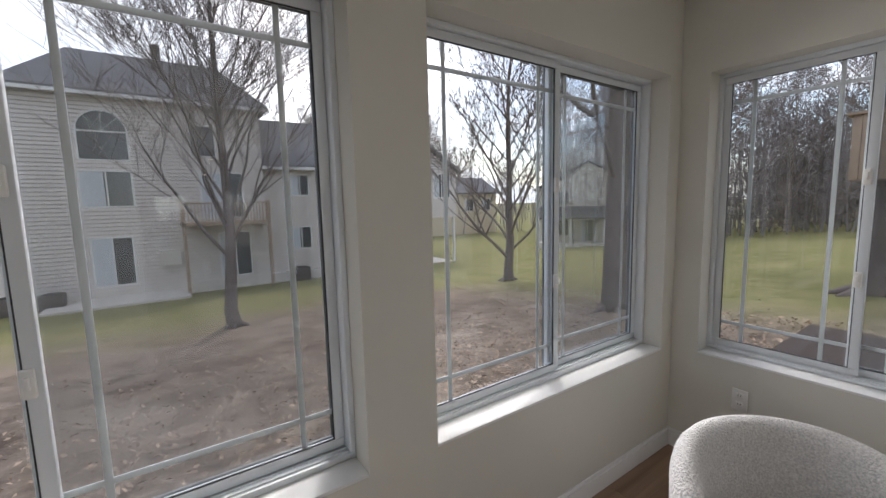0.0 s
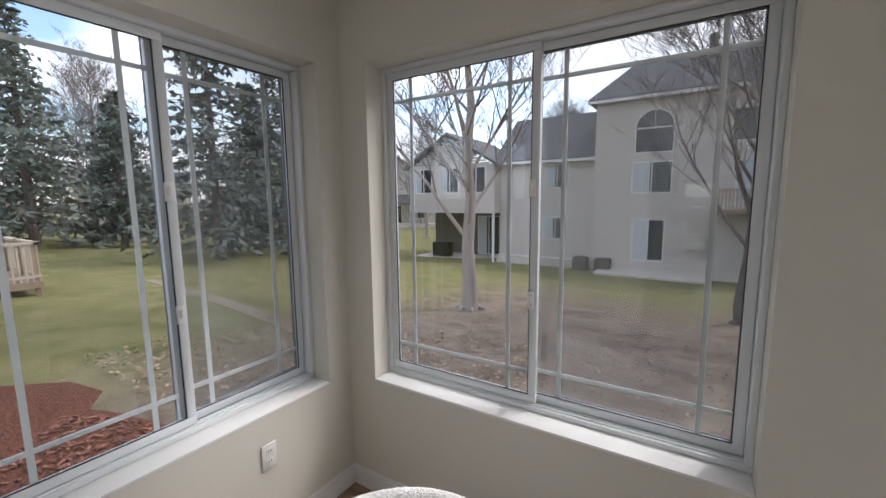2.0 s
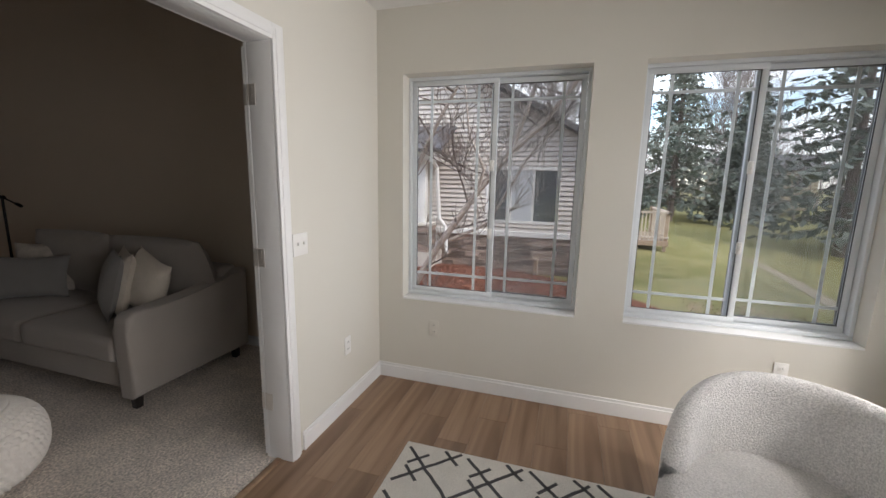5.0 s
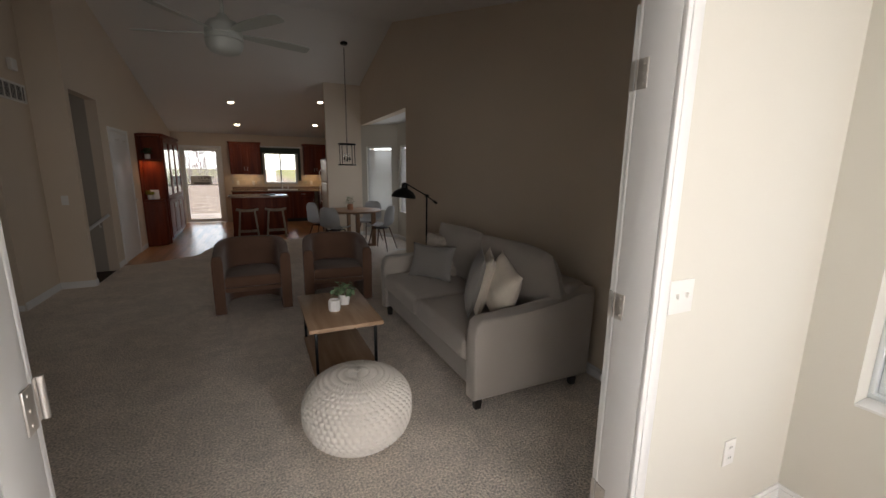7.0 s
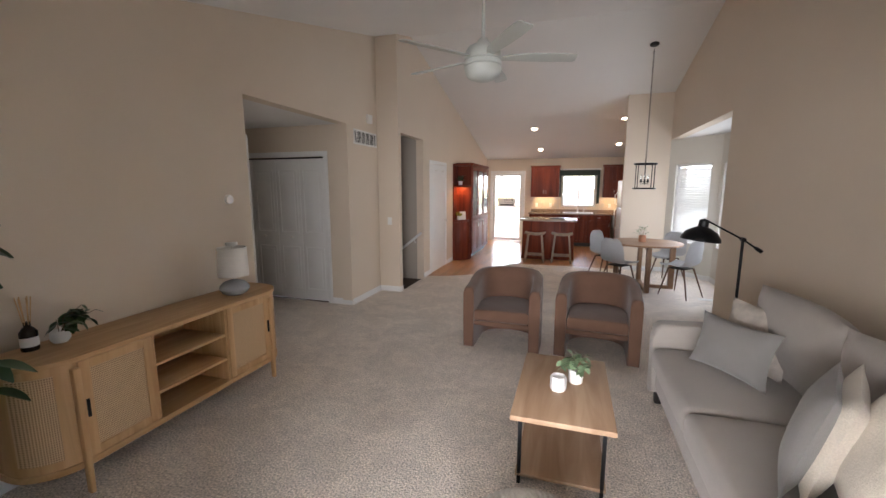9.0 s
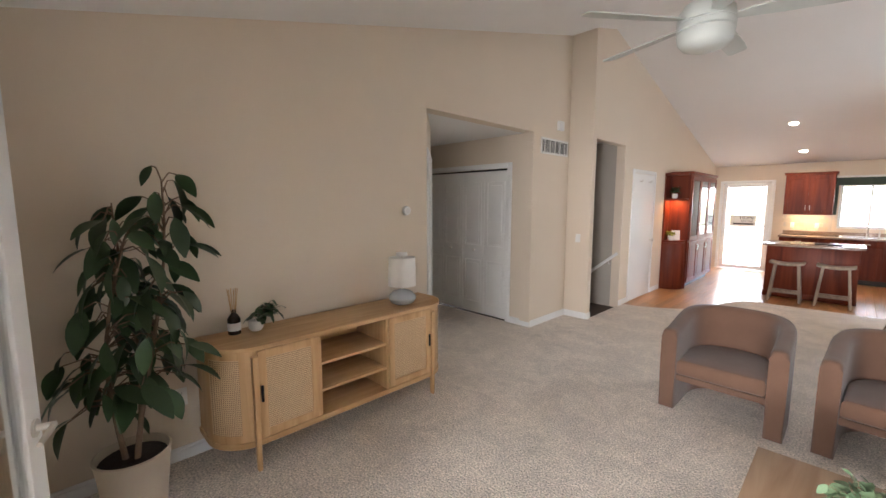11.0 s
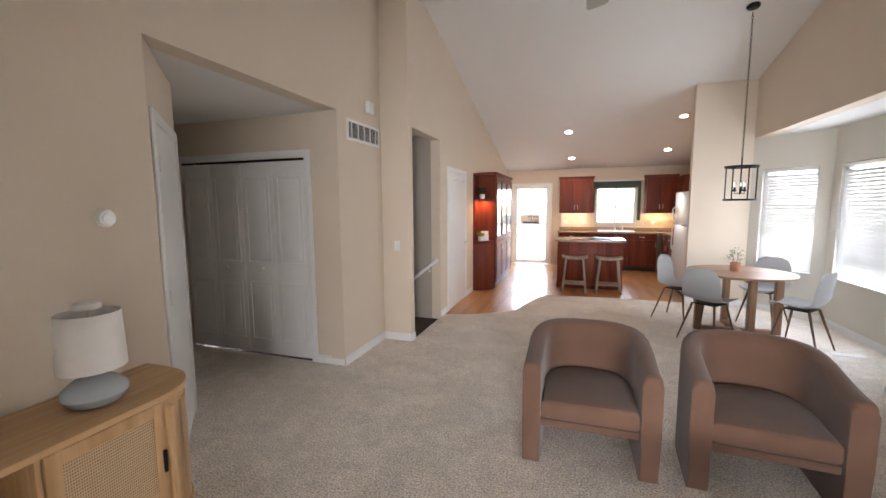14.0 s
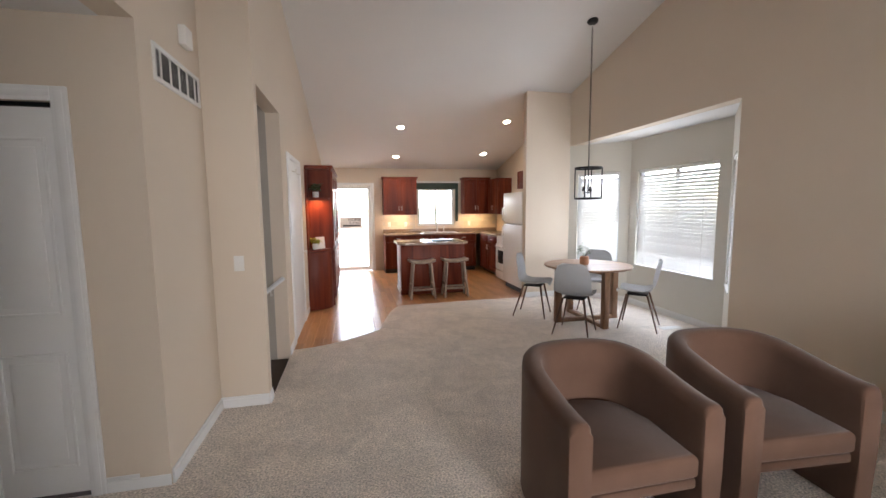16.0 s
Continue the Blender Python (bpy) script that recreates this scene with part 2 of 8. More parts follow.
LEAF2 = material("pale_sage_leaf", (0.16, 0.24, 0.13), 0.6, var=0.35, scale=14)
STEM = material("brown_stem_bark", (0.17, 0.11, 0.07), 0.8, var=0.3, scale=30, bump=0.4)
SOIL = material("dark_potting_soil", (0.035, 0.024, 0.018), 1.0, var=0.4, scale=40, bump=0.8, bump_scale=60, dist=0.01)
POT = material("beige_stone_pot", (0.56, 0.47, 0.36), 0.85, var=0.1, scale=8, bump=0.4, bump_scale=90)
RUG = material("cream_rug_pile", (0.68, 0.65, 0.59), 1.0, var=0.10, scale=12, bump=0.9, bump_scale=180, spec=0.05, dist=0.008, fine=0.12)
RUGLINE = material("charcoal_rug_pile", (0.10, 0.10, 0.10), 1.0, var=0.25, scale=30, bump=0.9, bump_scale=180, spec=0.05, dist=0.008)
PLASTIC = material("white_plastic", (0.80, 0.79, 0.76), 0.35, var=0.02, scale=10)
APPLIANCE = material("white_appliance_enamel", (0.80, 0.79, 0.76), 0.25, var=0.02, scale=6)
# stairwell walls: darker and greyer than the beige of the rooms
STAIRWALL = material("taupe_stairwell_wall", (0.40, 0.36, 0.31), 0.85, var=0.04, scale=2, bump=0.15, bump_scale=160, spec=0.2)
BULB = glow("warm_downlight", (1.0, 0.86, 0.62), 6)
UNDERGLOW = glow("amber_cabinet_light", (1.0, 0.62, 0.25), 10)


# ---- mesh helpers ----
def link(name, bm, mat, parent=None, label="", angle=40):
    bmesh.ops.recalc_face_normals(bm, faces=bm.faces[:])
    me = bpy.data.meshes.new(name)
    for f in bm.faces:
        f.smooth = True
    bm.to_mesh(me)
    bm.free()
    me.set_sharp_from_angle(angle=radians(angle))
    me.materials.append(mat)
    ob = new(name, me)
    if parent is not None:
        ob.parent = parent
    if label:
        tagged(ob, label)
    return ob


def part(name, bm, mat, parent, label="", angle=40):
    return link(name, bm, mat, parent, label, angle)


def again(ob, name, m, parent):
    """One more object on the mesh of ob."""
    o = new(name, ob.data)
    o.parent = parent
    o.matrix_basis = m
    return o


def thing(name, m, label, category, group="", kind=""):
    e = new(name)
    e.empty_display_size = 0.1
    e.matrix_basis = m
    return tagged(e, label, category, group, kind)


def B():
    return bmesh.new()


def bx(bm, a, b, bev=0.0, seg=2, m=None):
    """A box from corner a to corner b, with bevelled edges."""
    c = [(p + q) / 2 for p, q in zip(a, b)]
    s = [max(abs(q - p), 1e-4) for p, q in zip(a, b)]
    mat = Matrix.Translation(c) @ Matrix.Diagonal((*s, 1))
    r = bmesh.ops.create_cube(bm, size=1, matrix=mat)
    vs = r["verts"]
    if bev:
        es = list({e for v in vs for e in v.link_edges})
        r2 = bmesh.ops.bevel(bm, geom=es, offset=min(bev, min(s) * 0.49), segments=seg, profile=0.5, affect="EDGES")
        vs = list({v for f in r2["faces"] for v in f.verts} | {v for v in vs if v.is_valid})
    if m is not None:
        bmesh.ops.transform(bm, matrix=m, verts=[v for v in vs if v.is_valid])
    return bm


def box(a, b, bev=0.0, seg=2, m=None):
    return bx(B(), a, b, bev, seg, m)


def lathe(bm, prof, sides=24, at=(0, 0, 0), cap=True):
    """A turned shape from (radius, height) pairs."""
    rings = []
    for r, z in prof:
        if r < 1e-5:
            rings.append([bm.verts.new((at[0], at[1], at[2] + z))])
        else:
            rings.append([bm.verts.new((at[0] + r * math.cos(k * math.tau / sides), at[1] + r * math.sin(k * math.tau / sides), at[2] + z)) for k in range(sides)])
    for p, q in zip(rings, rings[1:]):
        for k in range(sides):
            j = (k + 1) % sides
            if len(p) == 1 and len(q) == 1:
                continue
            if len(p) == 1:
                bm.faces.new((p[0], q[j], q[k]))
            elif len(q) == 1:
                bm.faces.new((p[k], p[j], q[0]))
            else:
                bm.faces.new((p[k], p[j], q[j], q[k]))
    if cap:
        for r in (rings[0], rings[-1]):
            if len(r) > 2:
                bm.faces.new(r)
    return bm


def tube(bm, pts, radii, sides=8, cap=True):
    """A round bar along points, with a radius at each."""
    pts = [Vector(p) for p in pts]
    if not hasattr(radii, "__len__"):
        radii = [radii] * len(pts)
    rings, up = [], None
    for k, p in enumerate(pts):
        d = (pts[min(k + 1, len(pts) - 1)] - pts[max(k - 1, 0)]).normalized()
        if up is None:
            up = d.orthogonal().normalized()
        up = (up - d * up.dot(d)).normalized()
        side = d.cross(up)
        rings.append([bm.verts.new(p + (up * math.cos(a) + side * math.sin(a)) * radii[k]) for a in (math.tau * i / sides for i in range(sides))])
    for p, q in zip(rings, rings[1:]):
        for k in range(sides):
            j = (k + 1) % sides
            bm.faces.new((p[k], p[j], q[j], q[k]))
    if cap:
        bm.faces.new(rings[0][::-1])
        bm.faces.new(rings[-1])
    return bm


def prism(bm, outline, z0, z1, bev=0.0, seg=2):
    """An outline of (x, y) pairs raised from z0 to z1."""
    lo = [bm.verts.new((x, y, z0)) for x, y in outline]
    hi = [bm.verts.new((x, y, z1)) for x, y in outline]
    n = len(lo)
    f1, f2 = bm.faces.new(lo[::-1]), bm.faces.new(hi)
    for k in range(n):
        bm.faces.new((lo[k], lo[(k + 1) % n], hi[(k + 1) % n], hi[k]))
    if bev:
        es = list(set(f1.edges) | set(f2.edges))
        bmesh.ops.bevel(bm, geom=es, offset=bev, segments=seg, profile=0.5, affect="EDGES")
    return bm


def pillow(bm, w, h, d, m, n=14, pinch=0.35):
    """A stuffed square cushion, w by h, d thick, in the xz plane, placed by m."""
    grid = {}
    for s in (-1, 1):
        for i in range(n + 1):
            for j in range(n + 1):
                u, v = 2 * i / n - 1, 2 * j / n - 1
                edge = i in (0, n) or j in (0, n)
                if edge and s == 1:
                    grid[s, i, j] = grid[-1, i, j]
                    continue
                t = max(0.0, (1 - abs(u) ** 2.6) * (1 - abs(v) ** 2.6)) ** 0.55
                px = u * (1 - 0.10 * pinch * (1 - abs(v) ** 2) * 1.2)
                pz = v * (1 - 0.10 * pinch * (1 - abs(u) ** 2) * 1.2)
                wob = 1 + 0.12 * noise.noise(Vector((u * 1.7 + w * 9, v * 1.7, s * 2.0 + h)))
                grid[s, i, j] = bm.verts.new(m @ Vector((px * w / 2, s * t * d / 2 * wob, pz * h / 2)))
    for s in (-1, 1):
        for i in range(n):
            for j in range(n):
                bm.faces.new((grid[s, i, j], grid[s, i + 1, j], grid[s, i + 1, j + 1], grid[s, i, j + 1]))
    return bm


def wall(name, axis, c0, c1, u0, u1, z0, z1, holes=(), mat=None, top=None, breaks=(), label="", category="wall"):
    """A wall from c0 to c1 in thickness, u0 to u1 along, with openings (u0, u1, z0, z1) cut through. top(u) gives a sloped upper edge."""
    us = sorted({u0, u1, *breaks, *[h[0] for h in holes], *[h[1] for h in holes]})
    zs = sorted({z0, z1, *[h[2] for h in holes], *[h[3] for h in holes]})
    us = [u for u in us if u0 <= u <= u1]
    zs = [z for z in zs if z0 <= z <= z1]

    def solid(i, k):
        if not (0 <= i < len(us) - 1 and 0 <= k < len(zs) - 1):
            return False
        a, b = (us[i] + us[i + 1]) / 2, (zs[k] + zs[k + 1]) / 2
        return not any(h[0] < a < h[1] and h[2] < b < h[3] for h in holes)
    bm, pool = B(), {}

    def vert(s, i, k):
        if (s, i, k) not in pool:
            z = zs[k]
            if top and k == len(zs) - 1:
                z = top(us[i])
            c = (c0, c1)[s]
            pool[s, i, k] = bm.verts.new((c, us[i], z) if axis == "x" else (us[i], c, z))
        return pool[s, i, k]
    for i in range(len(us) - 1):
        for k in range(len(zs) - 1):
            if not solid(i, k):
                continue
            for s in (0, 1):
                bm.faces.new((vert(s, i, k), vert(s, i + 1, k), vert(s, i + 1, k + 1), vert(s, i, k + 1)))
            for di, dk, a, b in ((-1, 0, (i, k), (i, k + 1)), (1, 0, (i + 1, k), (i + 1, k + 1)), (0, -1, (i, k), (i + 1, k)), (0, 1, (i, k + 1), (i + 1, k + 1))):
                if not solid(i + di, k + dk):
                    bm.faces.new((vert(0, *a), vert(0, *b), vert(1, *b), vert(1, *a)))
    return tagged(link(name, bm, mat, angle=30), label, category, kind="structure")


# ---- the rooms ----
EX, SY, WX = 1.785, -3.10, -1.85           # sunroom faces
LW, LW2, LE = -2.65, -2.31, 1.895          # living room faces
KY, KE = 12.03, 1.95                       # kitchen end and east faces
RIDGE = 6.0


def vault(y):
    return 2.42 + 0.25 * y if y < RIDGE else 3.92 - 0.245 * (y - RIDGE)


WZ0, WZ1 = 0.614, 2.140
EZ0, EZ1 = 0.614, 2.136
S_WIN = ((0.088, 1.615), (-1.735, -0.18))
E_WIN = ((-1.495, -0.318), (-2.955, -1.775))
wall("wall_sunroom_south", "y", SY, SY - 0.2, WX - 0.2, EX + 0.2, -0.2, 2.7, [(a, b, WZ0, WZ1) for a, b in S_WIN], SUNWALL, label="cream painted sunroom wall with two slider windows")
wall("wall_sunroom_east", "x", EX, EX + 0.2, SY, -0.13, -0.2, 2.7, [(a, b, EZ0, EZ1) for a, b in E_WIN], SUNWALL, label="cream painted sunroom wall with two slider windows")
wall("wall_sunroom_west", "x", WX, WX - 0.2, SY, -0.13, -0.2, 2.7, [(a, b, EZ0, EZ1) for a, b in E_WIN], SUNWALL, label="cream painted sunroom wall with two slider windows")
DOOR_W, DOOR_H = 0.775, 2.06
wall("wall_doorway_sunroom_side", "y", -0.13, -0.068, LW - 0.2, LE + 0.2, -0.2, 2.9, [(-DOOR_W, DOOR_W, -0.2, DOOR_H)], SUNWALL, label="cream painted wall with a wide double doorway")
wall("wall_doorway_living_side", "y", -0.068, 0.0, LW - 0.2, LE + 0.2, -0.2, 2.9, [(-DOOR_W, DOOR_W, -0.2, DOOR_H)], WALL, label="beige painted wall with a wide double doorway")
wall("wall_living_west", "x", LW, LW - 0.15, 0.0, 5.44, -0.2, 4.2, [(2.82, 4.57, -0.2, 2.44)], WALL, top=lambda y: vault(y) + 0.12, label="beige painted wall with a hallway opening")
wall("wall_jog", "y", 5.44, 5.52, LW - 0.15, LW2, -0.2, 4.2, (), WALL, top=lambda x: vault(5.48) + 0.12, label="beige painted corner pier")
wall("wall_kitchen_west", "x", LW2, LW2 - 0.13, 5.52, KY + 0.2, -0.2, 4.2, [(5.54, 6.5, -0.2, 2.43)], WALL, top=lambda y: vault(y) + 0.12, breaks=(RIDGE,), label="beige painted wall with a stairwell opening")
BAY0, BAY1 = 5.365, 8.39
wall("wall_living_east", "x", LE, LE + 0.15, 0.0, BAY1, -0.2, 4.2, [(BAY0, BAY1, -0.2, 2.49)], WALL, top=lambda y: vault(y) + 0.12, breaks=(RIDGE,), label="beige painted wall with a bay alcove")
wall("wall_kitchen_stub", "y", BAY1, BAY1 + 0.12, 1.12, 2.2, -0.2, 4.2, (), WALL, top=lambda x: vault(BAY1 + .06) + 0.12, label="beige painted wall end beside the refrigerator")
wall("wall_kitchen_east", "x", KE, KE + 0.15, BAY1 + 0.12, KY + 0.2, -0.2, 4.2, (), WALL, top=lambda y: vault(y) + 0.12, label="beige painted kitchen wall")
wall("wall_kitchen_north", "y", KY, KY + 0.2, LW2, KE, -0.2, 2.6, [(-2.12, -1.215, 0.0, 2.03), (-0.1, 0.82, 1.06, 1.97)], WALL, label="beige painted kitchen wall with a glazed door and window")


def ceiling(name, pts, mat, label):
    bm = B()
    for quad in pts:
        lo = [bm.verts.new(p) for p in quad]
        hi = [bm.verts.new((p[0], p[1], p[2] + 0.12)) for p in quad]
        bm.faces.new(lo)
        bm.faces.new(hi)
        for k in range(4):
            bm.faces.new((lo[k], lo[(k + 1) % 4], hi[(k + 1) % 4], hi[k]))
    return tagged(link(name, bm, mat, angle=10), label, "ceiling", kind="structure")


X0, X1 = LW - 0.15, KE + 0.15
ceiling("ceiling", [[(X0, 0, vault(0)), (X1, 0, vault(0)), (X1, RIDGE, vault(RIDGE)), (X0, RIDGE, vault(RIDGE))],
                    [(X0, RIDGE, vault(RIDGE)), (X1, RIDGE, vault(RIDGE)), (X1, KY + 0.1, vault(KY + 0.1)), (X0, KY + 0.1, vault(KY + 0.1))]], CEIL, "white painted vaulted ceiling")
ceiling("ceiling_sunroom", [[(WX - 0.2, SY - 0.2, 2.54), (EX + 0.2, SY - 0.2, 2.54), (EX + 0.2, -0.1, 2.54), (WX - 0.2, -0.1, 2.54)]], CEIL, "white painted flat sunroom ceiling")


# ---- floors ----
def curve_edge():
    """The line where the carpet meets the kitchen's wood floor."""
    pts = []
    for k in range(13):                       # first sweep out from the west wall
        a = k / 12
        pts.append((-2.31 + 0.95 * a, 6.66 + 0.50 * (1 - math.cos(a * math.pi / 2))))
    for k in range(1, 13):                    # and the turn towards the island
        a = k / 12
        pts.append((-1.36 + 0.42 * a, 7.16 + 1.17 * math.sin(a * math.pi / 2)))
    pts.append((0.2, 8.40))
    pts.append((1.12, 8.43))
    return pts


outline = [(LW, 0), (-DOOR_W, 0), (-DOOR_W, -0.045), (DOOR_W, -0.045), (DOOR_W, 0), (LE, 0), (LE, BAY0), (2.53, 6.0), (2.53, 7.70), (LE, BAY1), (1.12, BAY1)]
outline += curve_edge()[::-1][1:] + [(LW2, 5.52), (LW2, 5.44), (LW, 5.44), (LW, 4.58), (-5.2, 4.58), (-5.2, 2.82), (LW, 2.82)]
tagged(link("carpet_floor", prism(B(), outline, -0.02, 0.0), CARPET, angle=20), "beige cut-pile carpet over the living room floor", "carpet", kind="structure")
tagged(link("floor_slab", box((-5.6, -3.3, -0.3), (2.7, 12.3, -0.035)), JOINT), "plain subfloor below the rooms", "floor", kind="structure")
tagged(link("threshold_strip", box((-DOOR_W, -0.075, -0.02), (DOOR_W, -0.04, 0.006), 0.004), LVP), "brown wooden strip between carpet and planks", "threshold", kind="structure")


# ---- windows ----
RUBBER = material("dark_glazing_rubber", (0.035, 0.037, 0.04), 0.6, var=0.15, scale=30)
SCREENFRAME = material("grey_screen_frame", (0.22, 0.23, 0.24), 0.5, var=0.08, scale=12)


def hoop(bm, x0, x1, z0, z1, y0, y1, w, bev=0.0):
    """Four bars round a rectangle in the xz plane."""
    bx(bm, (x0, y0, z0), (x1, y1, z0 + w), bev)
    bx(bm, (x0, y0, z1 - w), (x1, y1, z1), bev)
    bx(bm, (x0, y0, z0 + w), (x0 + w, y1, z1 - w), bev)
    bx(bm, (x1 - w, y0, z0 + w), (x1, y1, z1 - w), bev)
    return bm


def slider_window(name, w, h, m, label):
    """A two-sash sliding window in an opening w by h; origin at the middle of the sill, x to the right, y outwards."""
    win = thing(name, m, label, "window", kind="structure")
    x0, x1, d0, d1 = -w / 2, w / 2, 0.105, 0.19
    f = 0.027
    part("window_frame", hoop(B(), x0, x1, 0.012, h, d0, d1, f - 0.006, 0.004), VINYL, win, "white vinyl slider frame")
    bm = B()
    for k in range(3):
        bx(bm, (x0 + f - 0.006, d0 + 0.012 + k * 0.024, f + 0.004), (x1 - f + 0.006, d0 + 0.017 + k * 0.024, f + 0.012))
    part("track", bm, VINYL, win)
    part("window_sill", box((x0 + 0.002, -0.002, 0.0), (x1 - 0.002, d0 + 0.01, 0.012), 0.002), TRIM, win, "white painted sill")
    for s, (a, b, dd) in enumerate(((x0 + f - 0.004, 0.026, d0 + 0.018), (-0.022, x1 - f + 0.004, d0 + 0.046))):
        st = 0.033
        z0, z1 = f + 0.012, h - f + 0.004
        sash = part("sash", hoop(B(), a, b, z0, z1, dd, dd + 0.026, st, 0.004), VINYL, win)
        pane = part("pane", box((a + st - 0.004, dd + 0.010, z0 + st - 0.004), (b - st + 0.004, dd + 0.014, z1 - st + 0.004)), GLASS, sash)
        pane.visible_shadow = False
        part("gasket", hoop(B(), a + st - 0.001, b - st + 0.001, z0 + st - 0.001, z1 - st + 0.001, dd + 0.004, dd + 0.0098, 0.0045), RUBBER, sash, "dark rubber glazing seal")
        bm = B()
        g, off = 0.0088, 0.10
        for gx in (a + st + off, b - st - off):
            bx(bm, (gx - g, dd + 0.0145, z0 + st), (gx + g, dd + 0.0185, z1 - st))
        for gz_ in (z0 + st + off, z1 - st - off):
            bx(bm, (a + st, dd + 0.0148, gz_ - g), (b - st, dd + 0.0182, gz_ + g))
        part("grille", bm, VINYL, sash, "white prairie-style grille bars")
        if s == 1:
            scr = part("insect_screen", box((a + 0.012, dd + 0.036, z0 + 0.01), (b - 0.01, dd + 0.037, z1 - 0.01)), SCREEN, win, "grey insect screen")
            scr.visible_shadow = False
            part("screen_frame", hoop(B(), a, b, z0, z1 + 0.002, dd + 0.030, dd + 0.040, 0.036, 0.003), SCREENFRAME, win, "grey metal screen frame")
    for z in (h * 0.32, h * 0.62):
        bm = box((-0.014, d0 + 0.006, z - 0.035), (0.014, d0 + 0.022, z + 0.035), 0.005)
        bx(bm, (-0.006, d0 - 0.006, z - 0.012), (0.006, d0 + 0.010, z + 0.02), 0.003)
        part("latch", bm, PLASTIC, win)
    return win


WH = WZ1 - WZ0
n_win = 0
for a, b in S_WIN:
    n_win += 1
    slider_window("window_%d" % n_win, b - a, WH, pose((a + b) / 2, SY, WZ0, rz=180), "white vinyl sliding window with prairie grilles")
for a, b in E_WIN:
    n_win += 1
    slider_window("window_%d" % n_win, b - a, EZ1 - EZ0, pose(EX, (a + b) / 2, EZ0, rz=-90), "white vinyl sliding window with prairie grilles")
for a, b in E_WIN:
    n_win += 1
    slider_window("window_%d" % n_win, b - a, EZ1 - EZ0, pose(WX, (a + b) / 2, EZ0, rz=90), "white vinyl sliding window with prairie grilles")


# ---- trim ----
def board_run(name, pts, h=0.10, t=0.014, mat=TRIM, label="white painted baseboard"):
    """A skirting board along (x, y) points, standing to the left of the way they run."""
    bm = B()
    for (xa, ya), (xb, yb) in zip(pts, pts[1:]):
        d = math.hypot(xb - xa, yb - ya)
        m = pose(xa, ya, 0, 0, 0, math.degrees(math.atan2(yb - ya, xb - xa)))
        bx(bm, (0, 0.0005, 0), (d, t, h - 0.02), 0.002, 1, m)
        bx(bm, (0, 0.0005, h - 0.021), (d, t * 0.6, h), 0.002, 1, m)
    return tagged(link(name, bm, mat), label, "baseboard", kind="structure")


board_run("baseboard", [(EX, -0.13), (0.86, -0.13)], 0.11)
board_run("baseboard", [(-0.86, -0.13), (WX, -0.13), (WX, SY), (EX, SY), (EX, -0.13)], 0.11)
board_run("baseboard", [(0.86, 0.0), (LE, 0.0), (LE, BAY0)], 0.085)
board_run("baseboard", [(LE, BAY0), (2.53, 6.0), (2.53, 7.70), (LE, BAY1), (1.12, BAY1)], 0.085)
board_run("baseboard", [(LW, 2.82), (LW, 0.0), (-0.86, 0.0)], 0.085)
board_run("baseboard", [(LW2, 5.54), (LW2, 5.44), (LW, 5.44), (LW, 4.58), (-2.96, 4.58)], 0.085)
board_run("baseboard", [(LW2, 6.80), (LW2, 6.5)], 0.085)
board_run("baseboard", [(LW2, 8.30), (LW2, 7.86)], 0.085)


def casing(name, u0, u1, z1, w, m, label, t=0.016):
    """Door casing round an opening u0 to u1, z1 high, in the local xz plane, proud towards -y."""
    bm = B()
    for a, b in ((u0 - w, u0), (u1, u1 + w)):
        bx(bm, (a, -t, 0), (b, -0.0005, z1 + w), 0.004)
        bx(bm, (a + w * 0.25, -t - 0.004, 0), (b - w * 0.25, -t + 0.002, z1 + w * 0.7), 0.003)
    bx(bm, (u0 - 0.001, -t, z1), (u1 + 0.001, -0.0005, z1 + w), 0.004)
    bx(bm, (u0 - 0.001, -t - 0.004, z1 + w * 0.25), (u1 + 0.001, -t + 0.002, z1 + w * 0.7), 0.003)
    ob = link(name, bm, TRIM)
    ob.matrix_basis = m
    return tagged(ob, label, "door casing", kind="structure")


# double doorway
JW = 0.76
casing("trim_doorway_sunroom", -JW, JW, 2.045, 0.07, pose(0, -0.13, 0), "white moulded door casing")
casing("trim_doorway_living", -JW, JW, 2.045, 0.07, pose(0, 0.0, 0, rz=180), "white moulded door casing")
bm = B()
bx(bm, (-DOOR_W + 0.001, -0.13, 0), (-JW, 0.0, 2.045), 0.002)
bx(bm, (JW, -0.13, 0), (DOOR_W - 0.001, 0.0, 2.045), 0.002)
bx(bm, (-DOOR_W + 0.001, -0.13, 2.045), (DOOR_W - 0.001, 0.0, DOOR_H - 0.001), 0.002)
tagged(link("door_jamb", bm, TRIM), "white painted door jamb lining", "door jamb", kind="structure")


